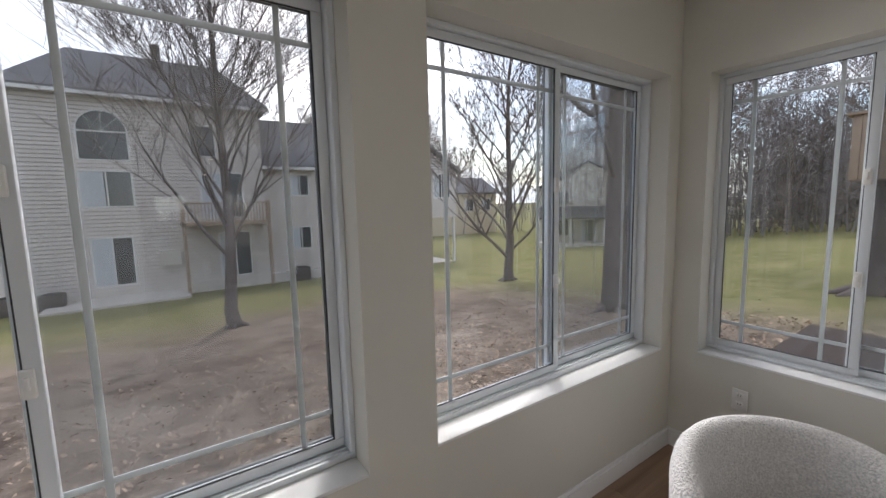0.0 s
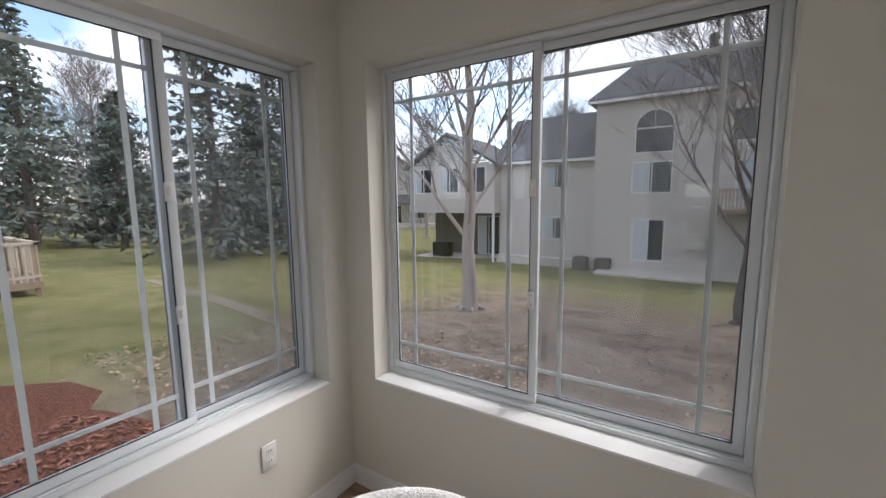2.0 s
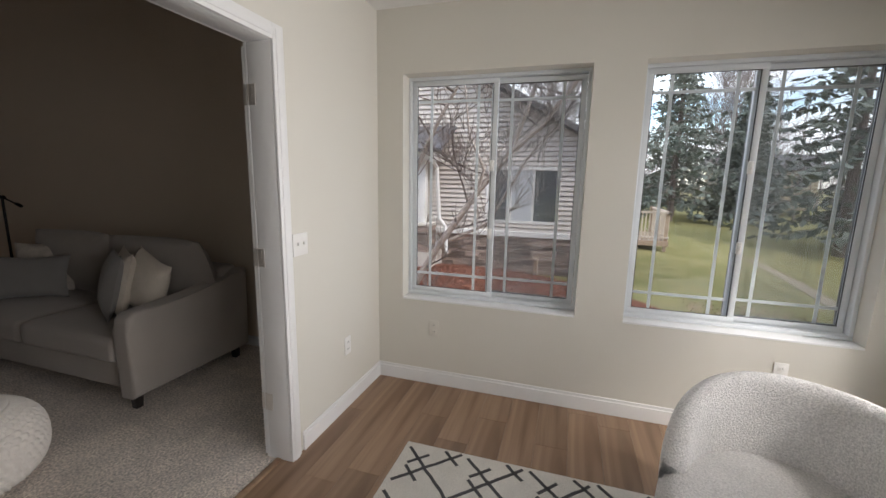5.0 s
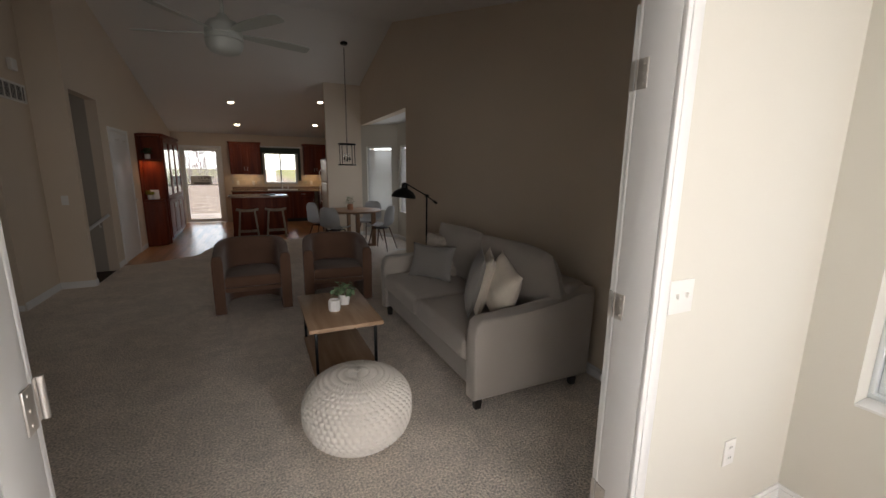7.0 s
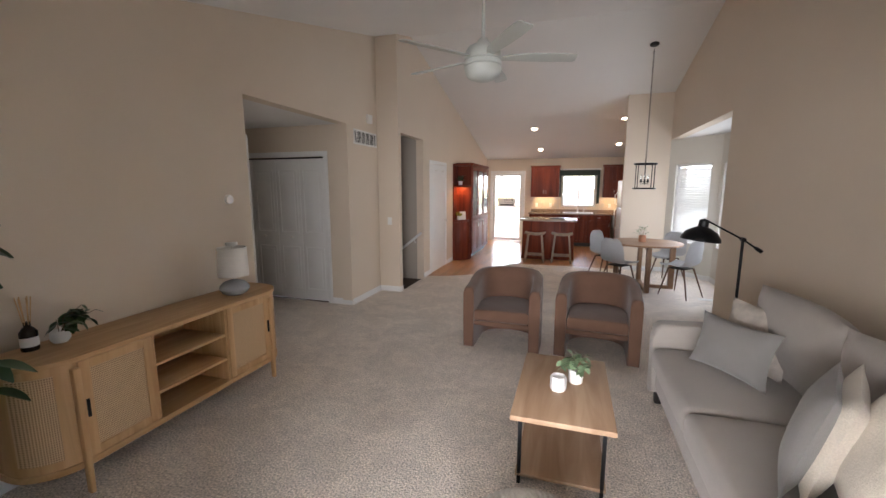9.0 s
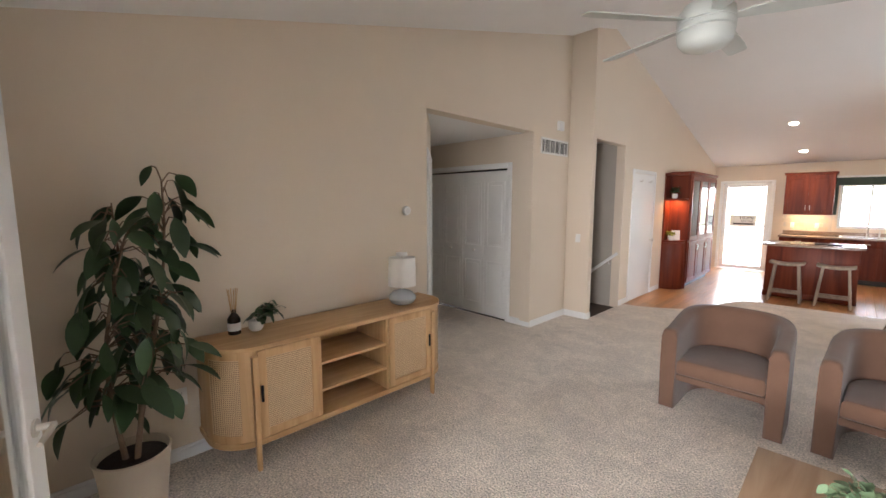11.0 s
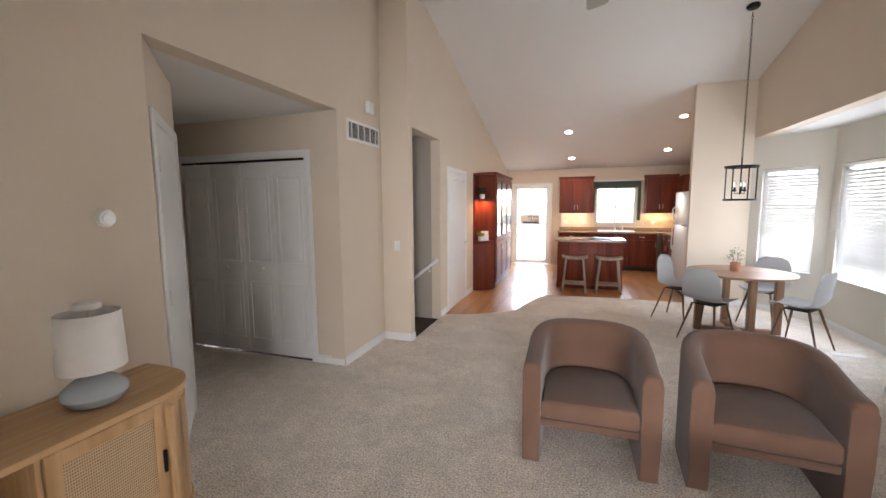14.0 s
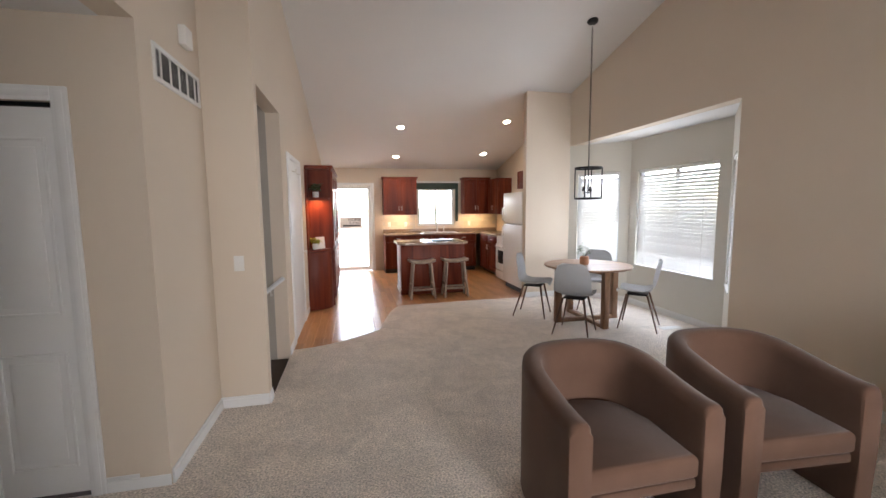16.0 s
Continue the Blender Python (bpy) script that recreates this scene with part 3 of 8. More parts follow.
def french_leaf(name, m, side, label):
    """A glazed door leaf hung at the origin, running along +x, 0.75 wide."""
    d = thing(name, m, label, "door", kind="structure")
    w, h, t = 0.75, 2.03, 0.035
    bm = B()
    bx(bm, (0.0, 0, 0.012), (0.105, t, h), 0.003)
    bx(bm, (w - 0.105, 0, 0.012), (w, t, h), 0.003)
    bx(bm, (0.105, 0, 0.012), (w - 0.105, t, 0.24), 0.003)
    bx(bm, (0.105, 0, h - 0.125), (w - 0.105, t, h), 0.003)
    part("door_leaf", bm, TRIM, d, "white painted leaf frame")
    pane = part("pane", box((0.10, t / 2 - 0.003, 0.235), (w - 0.10, t / 2 + 0.003, h - 0.12)), GLASS, d, "clear full-length glass")
    pane.visible_shadow = False
    bm = B()
    for y0, y1 in ((-0.006, 0.006), (t - 0.006, t + 0.006)):
        bx(bm, (0.100, y0, 0.235), (0.118, y1, h - 0.12), 0.003)
        bx(bm, (w - 0.118, y0, 0.235), (w - 0.100, y1, h - 0.12), 0.003)
        bx(bm, (0.118, y0, 0.235), (w - 0.118, y1, 0.253), 0.003)
        bx(bm, (0.118, y0, h - 0.138), (w - 0.118, y1, h - 0.12), 0.003)
    part("glazing_bead", bm, TRIM, d)
    bm = B()
    for s in (-1, 1):
        y = -0.001 if s < 0 else t + 0.001
        tube(bm, [(w - 0.055, y, 0.95), (w - 0.055, y + s * 0.006, 0.95)], 0.026, 16)
        tube(bm, [(w - 0.055, y, 0.95), (w - 0.055, y + s * 0.047, 0.95)], 0.010, 12)
        tube(bm, [(w - 0.055, y + s * 0.042, 0.95), (w - 0.09, y + s * 0.045, 0.952), (w - 0.165, y + s * 0.042, 0.948)], [0.009, 0.009, 0.007], 10)
    part("door_handle", bm, NICKEL, d, "brushed nickel lever")
    for z in (0.32, 1.073, 1.822):
        bm = B()
        tube(bm, [(-0.004, -0.008 * side, z - 0.045), (-0.004, -0.008 * side, z + 0.045)], 0.007, 10)
        bx(bm, (0.0, -0.002 if side > 0 else t - 0.002, z - 0.045), (0.034, 0.003 if side > 0 else t + 0.002, z + 0.045), 0.001)
        bx(bm, (-0.003, 0, z - 0.045), (0.0, t, z + 0.045), 0.001)
        part("hinge", bm, NICKEL, d, "brushed nickel butt hinge")
    return d


french_leaf("door_1", pose(-0.762, 0.024, 0, rz=164.5), 1, "white glazed double-door leaf folded back open")
french_leaf("door_2", pose(0.762, 0.030, 0, rz=11) @ pose(0, -0.035, 0), -1, "white glazed double-door leaf folded back open")
for sx in (-1, 1):
    for z in (0.32, 1.073, 1.822):
        bm = box((sx * JW - 0.002 * sx, -0.040, z - 0.045), (sx * JW - 0.006 * sx, -0.004, z + 0.045), 0.001)
        for k in (-0.03, 0.0, 0.03):
            tube(bm, [(sx * (JW - 0.006), -0.024, z + k), (sx * (JW - 0.0078), -0.024, z + k)], 0.004, 8)
        tagged(link("hinge_plate", bm, NICKEL), "nickel hinge plate screwed to the door jamb", "hinge")

# ---- bay alcove ----
BZ0, BZ1 = 0.62, 2.035


def bay_wall(name, p, q, hole):
    d = math.hypot(q[0] - p[0], q[1] - p[1])
    ob = wall(name, "y", 0.0, -0.12, 0.0, d, -0.2, 2.62, [(*hole, BZ0, BZ1)], SUNWALL, label="cream painted bay wall with a window")
    ob.matrix_basis = pose(p[0], p[1], 0, 0, 0, math.degrees(math.atan2(q[1] - p[1], q[0] - p[0])))
    return ob


def blind_window(name, w, h, m, tilt, label):
    """A window with a white frame and horizontal blind slats; x right, y outwards, origin mid sill."""
    win = thing(name, m, label, "window", kind="structure")
    f = 0.045
    bm = B()
    bx(bm, (-w / 2, 0.05, 0), (w / 2, 0.11, f), 0.004)
    bx(bm, (-w / 2, 0.05, h - f), (w / 2, 0.11, h), 0.004)
    bx(bm, (-w / 2, 0.05, f), (-w / 2 + f, 0.11, h - f), 0.004)
    bx(bm, (w / 2 - f, 0.05, f), (w / 2, 0.11, h - f), 0.004)
    if w > 1:
        bx(bm, (-0.025, 0.06, f), (0.025, 0.10, h - f), 0.004)
    part("window_frame", bm, VINYL, win)
    pane = part("pane", box((-w / 2 + f, 0.078, f), (w / 2 - f, 0.082, h - f)), GLASS, win)
    pane.visible_shadow = False
    part("window_sill", box((-w / 2 + .001, -0.012, -0.012), (w / 2 - .001, 0.05, 0.004), 0.003), TRIM, win)
    part("head_rail", box((-w / 2 + 0.01, 0.005, h - 0.045), (w / 2 - 0.01, 0.045, h - 0.005), 0.004), PLASTIC, win)
    slat0 = None
    n = int((h - 0.09) / 0.044)
    for k in range(n):
        z = 0.03 + k * 0.044
        if slat0 is None:
            slat0 = part("slat", box((-w / 2 + 0.015, -0.022, -0.0012), (w / 2 - 0.015, 0.022, 0.0012)), BLIND, win)
            slat0.matrix_basis = pose(0, 0.025, z, tilt)
        else:
            again(slat0, "slat", pose(0, 0.025, z, tilt + random.uniform(-2, 2)), win)
    bm = B()
    for x in (-w * 0.36, w * 0.36):
        tube(bm, [(x, 0.003, 0.02), (x, 0.003, h - 0.05)], 0.0012, 5)
    part("cord", bm, PLASTIC, win)
    return win


BLIND = material("white_blind_slat", (0.82, 0.82, 0.80), 0.45, var=0.02, scale=10)
P = [(LE, BAY0), (2.53, 6.0), (2.53, 7.70), (LE + 0.0, BAY1)]
bay_wall("wall_bay_south", P[0], P[1], (0.18, 0.74))
bay_wall("wall_bay_east", P[1], P[2], (0.16, 1.54))
bay_wall("wall_bay_north", P[2], P[3], (0.15, 0.80))
for k, (nm, u0, u1) in enumerate((("window_7", 0.18, 0.74), ("window_8", 0.16, 1.54), ("window_9", 0.15, 0.80))):
    p, q = P[k], P[k + 1]
    d = math.hypot(q[0] - p[0], q[1] - p[1])
    u = (u0 + u1) / 2
    ang = math.degrees(math.atan2(q[1] - p[1], q[0] - p[0])) - 180
    c = (p[0] + (q[0] - p[0]) * u / d, p[1] + (q[1] - p[1]) * u / d)
    blind_window(nm, u1 - u0, BZ1 - BZ0, pose(c[0], c[1], BZ0, 0, 0, ang), 71, "white bay window with half-closed horizontal blinds")
ceiling("ceiling_bay", [[(LE + 0.15, BAY0 - 0.1, 2.488), (2.75, BAY0 - 0.1, 2.488), (2.75, BAY1, 2.488), (LE + 0.15, BAY1, 2.488)]], CEIL, "white painted bay ceiling")

# ---- hall and stairwell ----
wall("wall_hall_north", "y", 4.58, 4.70, -5.2, LW - 0.15, -0.2, 2.6, [(-4.64, -3.03, -0.2, 2.03)], WALL, label="beige painted hall wall with a closet")
tagged(link("wall_hall_south", prism(B(), [(-2.655, 2.822), (-3.345, 3.512), (-5.2, 3.512), (-5.2, 2.70), (-2.805, 2.70), (-2.805, 2.822)], -0.2, 2.6), WALL), "beige painted angled hall wall with a door", "wall", kind="structure")
AT_HALL = pose(-2.655, 2.822, 0, rz=135)                # along the angled wall, proud towards -y
wall("wall_hall_end", "x", -5.2, -5.35, 2.7, 4.7, -0.2, 2.6, (), WALL, label="beige painted hall end wall")
ceiling("ceiling_hall", [[(-5.35, 2.70, 2.44), (LW - 0.15, 2.70, 2.44), (LW - 0.15, 4.70, 2.44), (-5.35, 4.70, 2.44)]], CEIL, "white painted hall ceiling")
casing("trim_closet", -4.64, -3.03, 2.03, 0.07, pose(0, 4.58, 0), "white moulded closet casing")
casing("trim_hall_door", 0.10, 0.88, 2.03, 0.065, AT_HALL, "white moulded door casing")
tagged(link("closet_back", box((-4.7, 4.9, -0.1), (-2.9, 4.95, 2.4)), JOINT), "dark closet interior", "wall", kind="structure")
closet = thing("closet_door", pose(0, 0, 0), "white raised-panel bifold closet doors, closed", "closet door", kind="structure")
for k in range(4):
    a = -4.635 + k * 0.4
    bm = box((a + 0.002, 4.60, 0.012), (a + 0.398, 4.632, 2.005), 0.003)
    leaf = part("bifold_leaf", bm, TRIM, closet)
    for z0, z1 in ((0.16, 0.78), (0.98, 1.86)):
        for u0, u1 in ((0.05, 0.35),):
            bm = B()
            for e in (((a + u0, z0), (a + u0 + 0.014, z1)), ((a + u1 - 0.014, z0), (a + u1, z1)), ((a + u0 + .014, z0), (a + u1 - .014, z0 + 0.014)), ((a + u0 + .014, z1 - 0.014), (a + u1 - .014, z1))):
                bx(bm, (e[0][0], 4.590, e[0][1]), (e[1][0], 4.602, e[1][1]), 0.004)
            bx(bm, (a + u0 + 0.045, 4.592, z0 + 0.045), (a + u1 - 0.045, 4.602, z1 - 0.045), 0.006)
            part("raised_panel", bm, TRIM, leaf)
for kx in (-4.06, -3.60):
    bm = lathe(B(), [(0.006, 0), (0.006, 0.018), (0.014, 0.022), (0.016, 0.03), (0.010, 0.036), (0, 0.037)], 14)
    bmesh.ops.transform(bm, matrix=pose(kx, 4.60, 0.92, 90), verts=bm.verts[:])
    part("knob", bm, NICKEL, closet, "small nickel knob")
part("track", box((-4.635, 4.60, 2.008), (-3.035, 4.63, 2.028)), BLACK, closet, "dark door track")
hd = thing("door_3", AT_HALL, "white panelled hall door, closed", "door", kind="structure")
part("door_leaf", box((0.102, -0.008, 0.01), (0.878, -0.001, 2.028), 0.002), TRIM, hd)
for z in (0.3, 1.05, 1.80):
    part("hinge", box((0.098, -0.022, z - 0.045), (0.116, -0.006, z + 0.045), 0.003), NICKEL, hd)

wall("wall_stair_south", "y", 5.54, 5.5, -5.2, LW2 - 0.13, -2.6, 2.6, (), STAIRWALL, label="taupe stairwell wall")
wall("wall_stair_north", "y", 6.5, 6.6, -5.2, LW2 - 0.13, -2.6, 2.6, (), STAIRWALL, label="taupe stairwell wall")
wall("wall_stair_end", "x", -5.2, -5.3, 5.5, 6.6, -2.6, 2.6, (), STAIRWALL, label="taupe stairwell end wall")
ceiling("ceiling_stair", [[(-5.3, 5.5, 2.5), (LW2 - 0.13, 5.5, 2.5), (LW2 - 0.13, 6.6, 2.5), (-5.3, 6.6, 2.5)]], CEIL, "white painted stairwell ceiling")
steps = thing("staircase", pose(LW2 - 0.13, 5.54, 0), "carpeted stairs leading down", "stairs", kind="structure")
for k in range(9):
    part("step", box((-0.27 * (k + 1), 0.0, -2.4), (-0.27 * k, 0.96, -0.19 * (k + 1)), 0.012), CARPET, steps)
rail = thing("stair_handrail", pose(0, 0, 0), "white painted handrail on the stairwell wall", "handrail")
part("rail", tube(B(), [(-2.33, 6.43, 0.82), (-4.6, 6.43, -0.99)], 0.022, 10), TRIM, rail)
for x, z in ((-2.46, 0.71), (-3.6, -0.19)):
    part("bracket", tube(B(), [(x, 6.499, z - 0.07), (x, 6.45, z - 0.07), (x, 6.43, z - 0.01)], 0.007, 8), NICKEL, rail)

# white door by the kitchen
casing("trim_pantry_door", 6.87, 7.78, 2.05, 0.06, pose(LW2, 0, 0, rz=90), "white moulded door casing")
pd = thing("door_4", pose(LW2, 0, 0), "white flat pantry door with coat hooks, closed", "door", kind="structure")
part("door_leaf", box((0.001, 6.872, 0.01), (0.010, 7.778, 2.045), 0.002), TRIM, pd)
bm = lathe(B(), [(0.02, 0), (0.02, 0.005), (0.009, 0.01), (0.009, 0.035), (0.024, 0.045), (0.024, 0.06), (0, 0.065)], 16)
bmesh.ops.transform(bm, matrix=pose(0.010, 7.70, 0.95, 0, 90), verts=bm.verts[:])
part("knob", bm, NICKEL, pd)
for y in (7.10, 7.50):
    part("coat_hook", tube(B(), [(0.010, y, 1.93), (0.05, y, 1.92), (0.06, y, 1.95)], 0.007, 8), NICKEL, pd)


# ---- seating ----
def barrel_armchair(m, label, group):
    """A barrel chair with one bent upholstered shell; the front faces -y, origin on the floor under the front."""
    ch = thing("barrel_armchair", m, label, "armchair", group)
    half, t, yb, r = 0.325, 0.105, 0.36, 0.325
    path = [(-half, yb * k / 5, (-1, 0)) for k in range(5)]
    for k in range(0, 17):
        a = math.pi - math.pi * k / 16
        ex = 0.8
        cx, sy = math.cos(a), math.sin(a)
        path.append((half * math.copysign(abs(cx) ** ex, cx), yb + r * abs(sy) ** ex, None))
    path += [(half, yb * k / 5, (1, 0)) for k in range(4, -1, -1)]
    pts = [Vector((p[0], p[1])) for p in path]
    bm, rings = B(), []
    for k, p in enumerate(pts):
        d = (pts[min(k + 1, len(pts) - 1)] - pts[max(k - 1, 0)]).normalized()
        out = Vector((-d.y, d.x))
        s = max(0.0, min(1.0, p.y / (yb + r)))
        top = 0.635 + 0.10 * (3 * s * s - 2 * s ** 3)
        ring = []
        for o, z in ((0.5, 0.01), (0.5, 0.3), (0.5, top - 0.06), (0.46, top - 0.025), (0.32, top - 0.006), (0.0, top), (-0.32, top - 0.006), (-0.46, top - 0.025), (-0.5, top - 0.06), (-0.5, 0.30), (-0.5, 0.01)):
            q = p + out * o * t
            ring.append(bm.verts.new((q.x, q.y, z)))
        rings.append(ring)
    for p, q in zip(rings, rings[1:]):
        for k in range(len(p)):
            j = (k + 1) % len(p)
            bm.faces.new((p[k], p[j], q[j], q[k]))
    f1, f2 = bm.faces.new(rings[0]), bm.faces.new(rings[-1])
    bmesh.ops.bevel(bm, geom=list(set(f1.edges) | set(f2.edges)), offset=0.022, segments=3, profile=0.5, affect="EDGES")
    part("shell", bm, VELVET, ch, "one bent velvet shell for arms and back", 50)
    plan = [(-0.268, 0.02), (0.268, 0.02)]
    for k in range(0, 13):
        a = math.pi * k / 12
        cx, sy = math.cos(a), math.sin(a)
        plan.append((0.268 * math.copysign(abs(cx) ** 0.75, cx), 0.34 + 0.28 * abs(sy) ** 0.75))
    bm = prism(B(), plan, 0.285, 0.402, 0.03, 4)
    for v in bm.verts:
        if v.co.z > 0.375:
            v.co.z += 0.022 * max(0, 1 - (v.co.x / 0.28) ** 2) * max(0, 1 - ((v.co.y - 0.3) / 0.34) ** 2)
    part("seat_cushion", bm, VELVET, ch, angle=60)
    part("seat_rail", box((-0.275, 0.03, 0.235), (0.275, 0.60, 0.283), 0.012), VELVET, ch)
    return ch


barrel_armchair(pose(-0.435, 3.60, 0, rz=0), "mocha brown velvet barrel armchair on the carpet", "pair of barrel armchairs")
barrel_armchair(pose(0.455, 3.60, 0, rz=-4), "mocha brown velvet barrel armchair on the carpet", "pair of barrel armchairs")


def tub_chair(m, label):
    """A white tub chair: a thick back swept round a drum seat; the front faces -y."""
    ch = thing("tub_chair", m, label, "armchair", "white tub chairs")
    bm, rings = B(), []
    n = 44
    for k in range(n + 1):
        u = 2 * k / n - 1
        a = math.radians(90 + 118 * u)
        e = 1 - abs(u) ** 3.2
        top = 0.385 + 0.325 * max(0.0, e) ** 0.8
        ca, sa = math.cos(a), math.sin(a)
        ring = []
        for ro, z in ((0.325, 0.07), (0.355, 0.10), (0.372, 0.24), (0.378, 0.40), (0.384, top - 0.06), (0.378, top - 0.028), (0.362, top - 0.007), (0.340, top), (0.318, top - 0.007),
                      (0.302, top - 0.028), (0.294, top - 0.06), (0.286, min(0.40, top - 0.07)), (0.28, 0.30), (0.27, 0.09)):
            ring.append(bm.verts.new((ro * ca, ro * sa, z)))
        rings.append(ring)
    for p, q in zip(rings, rings[1:]):
        for k in range(len(p)):
            j = (k + 1) % len(p)
            bm.faces.new((p[k], p[j], q[j], q[k]))
    bm.faces.new(rings[0])
    bm.faces.new(rings[-1])
    part("backrest", bm, BOUCLE, ch, "curved boucle back", 70)
    bm = lathe(B(), [(0.0, 0.06), (0.30, 0.06), (0.345, 0.085), (0.372, 0.16), (0.383, 0.22), (0.380, 0.29), (0.362, 0.345), (0.32, 0.368), (0.18, 0.378), (0.0, 0.38)], 48, cap=False)
    for v in bm.verts:
        v.co.y -= 0.022
        v.co.x *= 0.985
    part("seat", bm, BOUCLE, ch, angle=70)
    part("swivel_base", lathe(B(), [(0.0, 0.0), (0.24, 0.0), (0.25, 0.02), (0.24, 0.04), (0.08, 0.05), (0.06, 0.065), (0, 0.065)], 32, cap=False), DARKWOOD, ch)
    return ch


tub_chair(pose(0.735, -2.20, 0, rz=-128), "white boucle tub chair in the sunroom corner")
tub_chair(pose(-0.87, -2.20, 0, rz=142), "white boucle tub chair by the sunroom windows")

sofa = thing("sofa", pose(0.80, 1.02, 0, rz=90), "light grey linen three-seat sofa against the wall", "sofa")
L, D = 2.06, 0.98
part("base", box((0.10, -D + 0.05, 0.13), (L - 0.10, -0.035, 0.305), 0.02, 3), SOFA, sofa)
for x0, x1 in ((0.0, 0.135), (L - 0.135, L)):
    bm, prof = B(), [(-0.0, 0.10), (0.0, 0.52), (-0.01, 0.60), (-0.05, 0.635), (-0.40, 0.645), (-0.70, 0.655), (-0.82, 0.685), (-0.90, 0.735), (-0.95, 0.735), (-0.93, 0.10)]
    lo = [bm.verts.new((x0, y, z)) for y, z in prof]
    hi = [bm.verts.new((x1, y, z)) for y, z in prof]
    f1, f2 = bm.faces.new(lo), bm.faces.new(hi)
    for k in range(len(prof)):
        j = (k + 1) % len(prof)
        bm.faces.new((lo[k], lo[j], hi[j], hi[k]))
    bmesh.ops.bevel(bm, geom=list(set(f1.edges) | set(f2.edges)), offset=0.03, segments=4, profile=0.5, affect="EDGES")
    part("arm", bm, SOFA, sofa, angle=50)
part("back_frame", box((0.11, -D + 0.02, 0.12), (L - 0.11, -D + 0.20, 0.76), 0.04, 4), SOFA, sofa)
for k in range(2):
    a = 0.142 + k * 0.89
    bm = box((a, -0.76, 0.305), (a + 0.884, 0.008, 0.465), 0.045, 5)
    bmesh.ops.subdivide_edges(bm, edges=[e for e in bm.edges if e.calc_length() > 0.3], cuts=6, use_grid_fill=True)
    for v in bm.verts:
        if v.co.z > 0.43:
            u, w = (v.co.x - a) / 0.884, (v.co.y + 0.76) / 0.768
            v.co.z += 0.03 * max(0, math.sin(math.pi * u)) ** 0.6 * max(0, math.sin(math.pi * w)) ** 0.6
    part("seat_cushion", bm, SOFA, sofa, angle=60)
    bm = B()
    pillow(bm, 0.93, 0.57, 0.30, pose(a + 0.442, -0.71, 0.70, -15, 0, 0), 18, -0.5)
    part("back_cushion", bm, SOFA, sofa, angle=70)
for x in (0.06, L - 0.11):
    for y in (-0.07, -0.86):
        bm = box((x, y - 0.03, 0.0), (x + 0.055, y + 0.03, 0.135), 0.006)
        for v in bm.verts:
            if v.co.z < 0.05:
                v.co.x = x + 0.0275 + (v.co.x - x - 0.0275) * 0.75
                v.co.y = y + (v.co.y - y) * 0.75
        part("leg", bm, DARKWOOD, sofa, "black wooden foot")


def cushion(m, w, h, d, mat, label):
    """A loose square cushion standing on its lower edge; thin along y."""
    return tagged(link("throw_pillow", pillow(B(), w, h, d, m, 16, 0.9), mat, angle=70), label, "pillow", "throw pillows")


# ---- tables ----
ct = thing("coffee_table", pose(0.185, 2.21, 0), "light oak coffee table with black metal legs", "coffee table")
part("tabletop", box((-0.265, -0.43, 0.398), (0.265, 0.43, 0.428), 0.004), TABLEWOOD, ct)
part("lower_shelf", box((-0.235, -0.38, 0.045), (0.235, 0.38, 0.065), 0.003), TABLEWOOD, ct)
for x in (-0.215, 0.215):
    for y in (-0.37, 0.37):
        part("leg", box((x - 0.01, y - 0.01, 0.0), (x + 0.01, y + 0.01, 0.398), 0.002), BLACK, ct)
for y in (-0.37, 0.37):
    part("crossbar", box((-0.205, y - 0.008, 0.38), (0.205, y + 0.008, 0.397), 0.002), BLACK, ct)

# knitted pouf
pouf = thing("knitted_pouf", pose(0.10, 1.125, 0), "cream chunky-knit round pouf on the carpet", "pouf")
bm = B()
NU, NV, ROWS, ST = 300, 132, 24, 50
rings = []
for j in range(NV + 1):
    v = j / NV
    a = math.pi * v
    ring = []
    for i in range(NU):
        u = i / NU
        rr = 0.300 * max(0.0, math.sin(a)) ** 0.72
        zz = 0.190 - 0.185 * math.copysign(abs(math.cos(a)) ** 0.85, math.cos(a)) * -1
        row = v * ROWS
        fr = row - math.floor(row)
        uu = u * ST + 0.55 * abs(fr - 0.5) + 0.5 * (math.floor(row) % 2)
        stitch = abs(math.sin(math.pi * uu)) ** 0.6 * (0.45 + 0.55 * (1 - abs(2 * fr - 1) ** 4))
        k = 1 + 0.055 * (stitch - 0.5)
        ring.append(bm.verts.new((rr * k * math.cos(math.tau * u), rr * k * math.sin(math.tau * u), max(0.0, 0.178 + 1.09 * (zz - 0.165) * (1 + 0.06 * (stitch - 0.5))))))
    rings.append(ring)
for p, q in zip(rings, rings[1:]):
    for i in range(NU):
        k = (i + 1) % NU
        bm.faces.new((p[i], p[k], q[k], q[i]))
bmesh.ops.remove_doubles(bm, verts=bm.verts[:], dist=0.0006)
part("knitted_cover", bm, KNIT, pouf, angle=70)

# ---- media console ----
con = thing("media_console", pose(0, 0, 0), "honey oak media console with cane doors and rounded ends", "console")
CB, CF, CY0, CY1, CR = -2.63, -2.20, 0.86, 2.69, 0.25


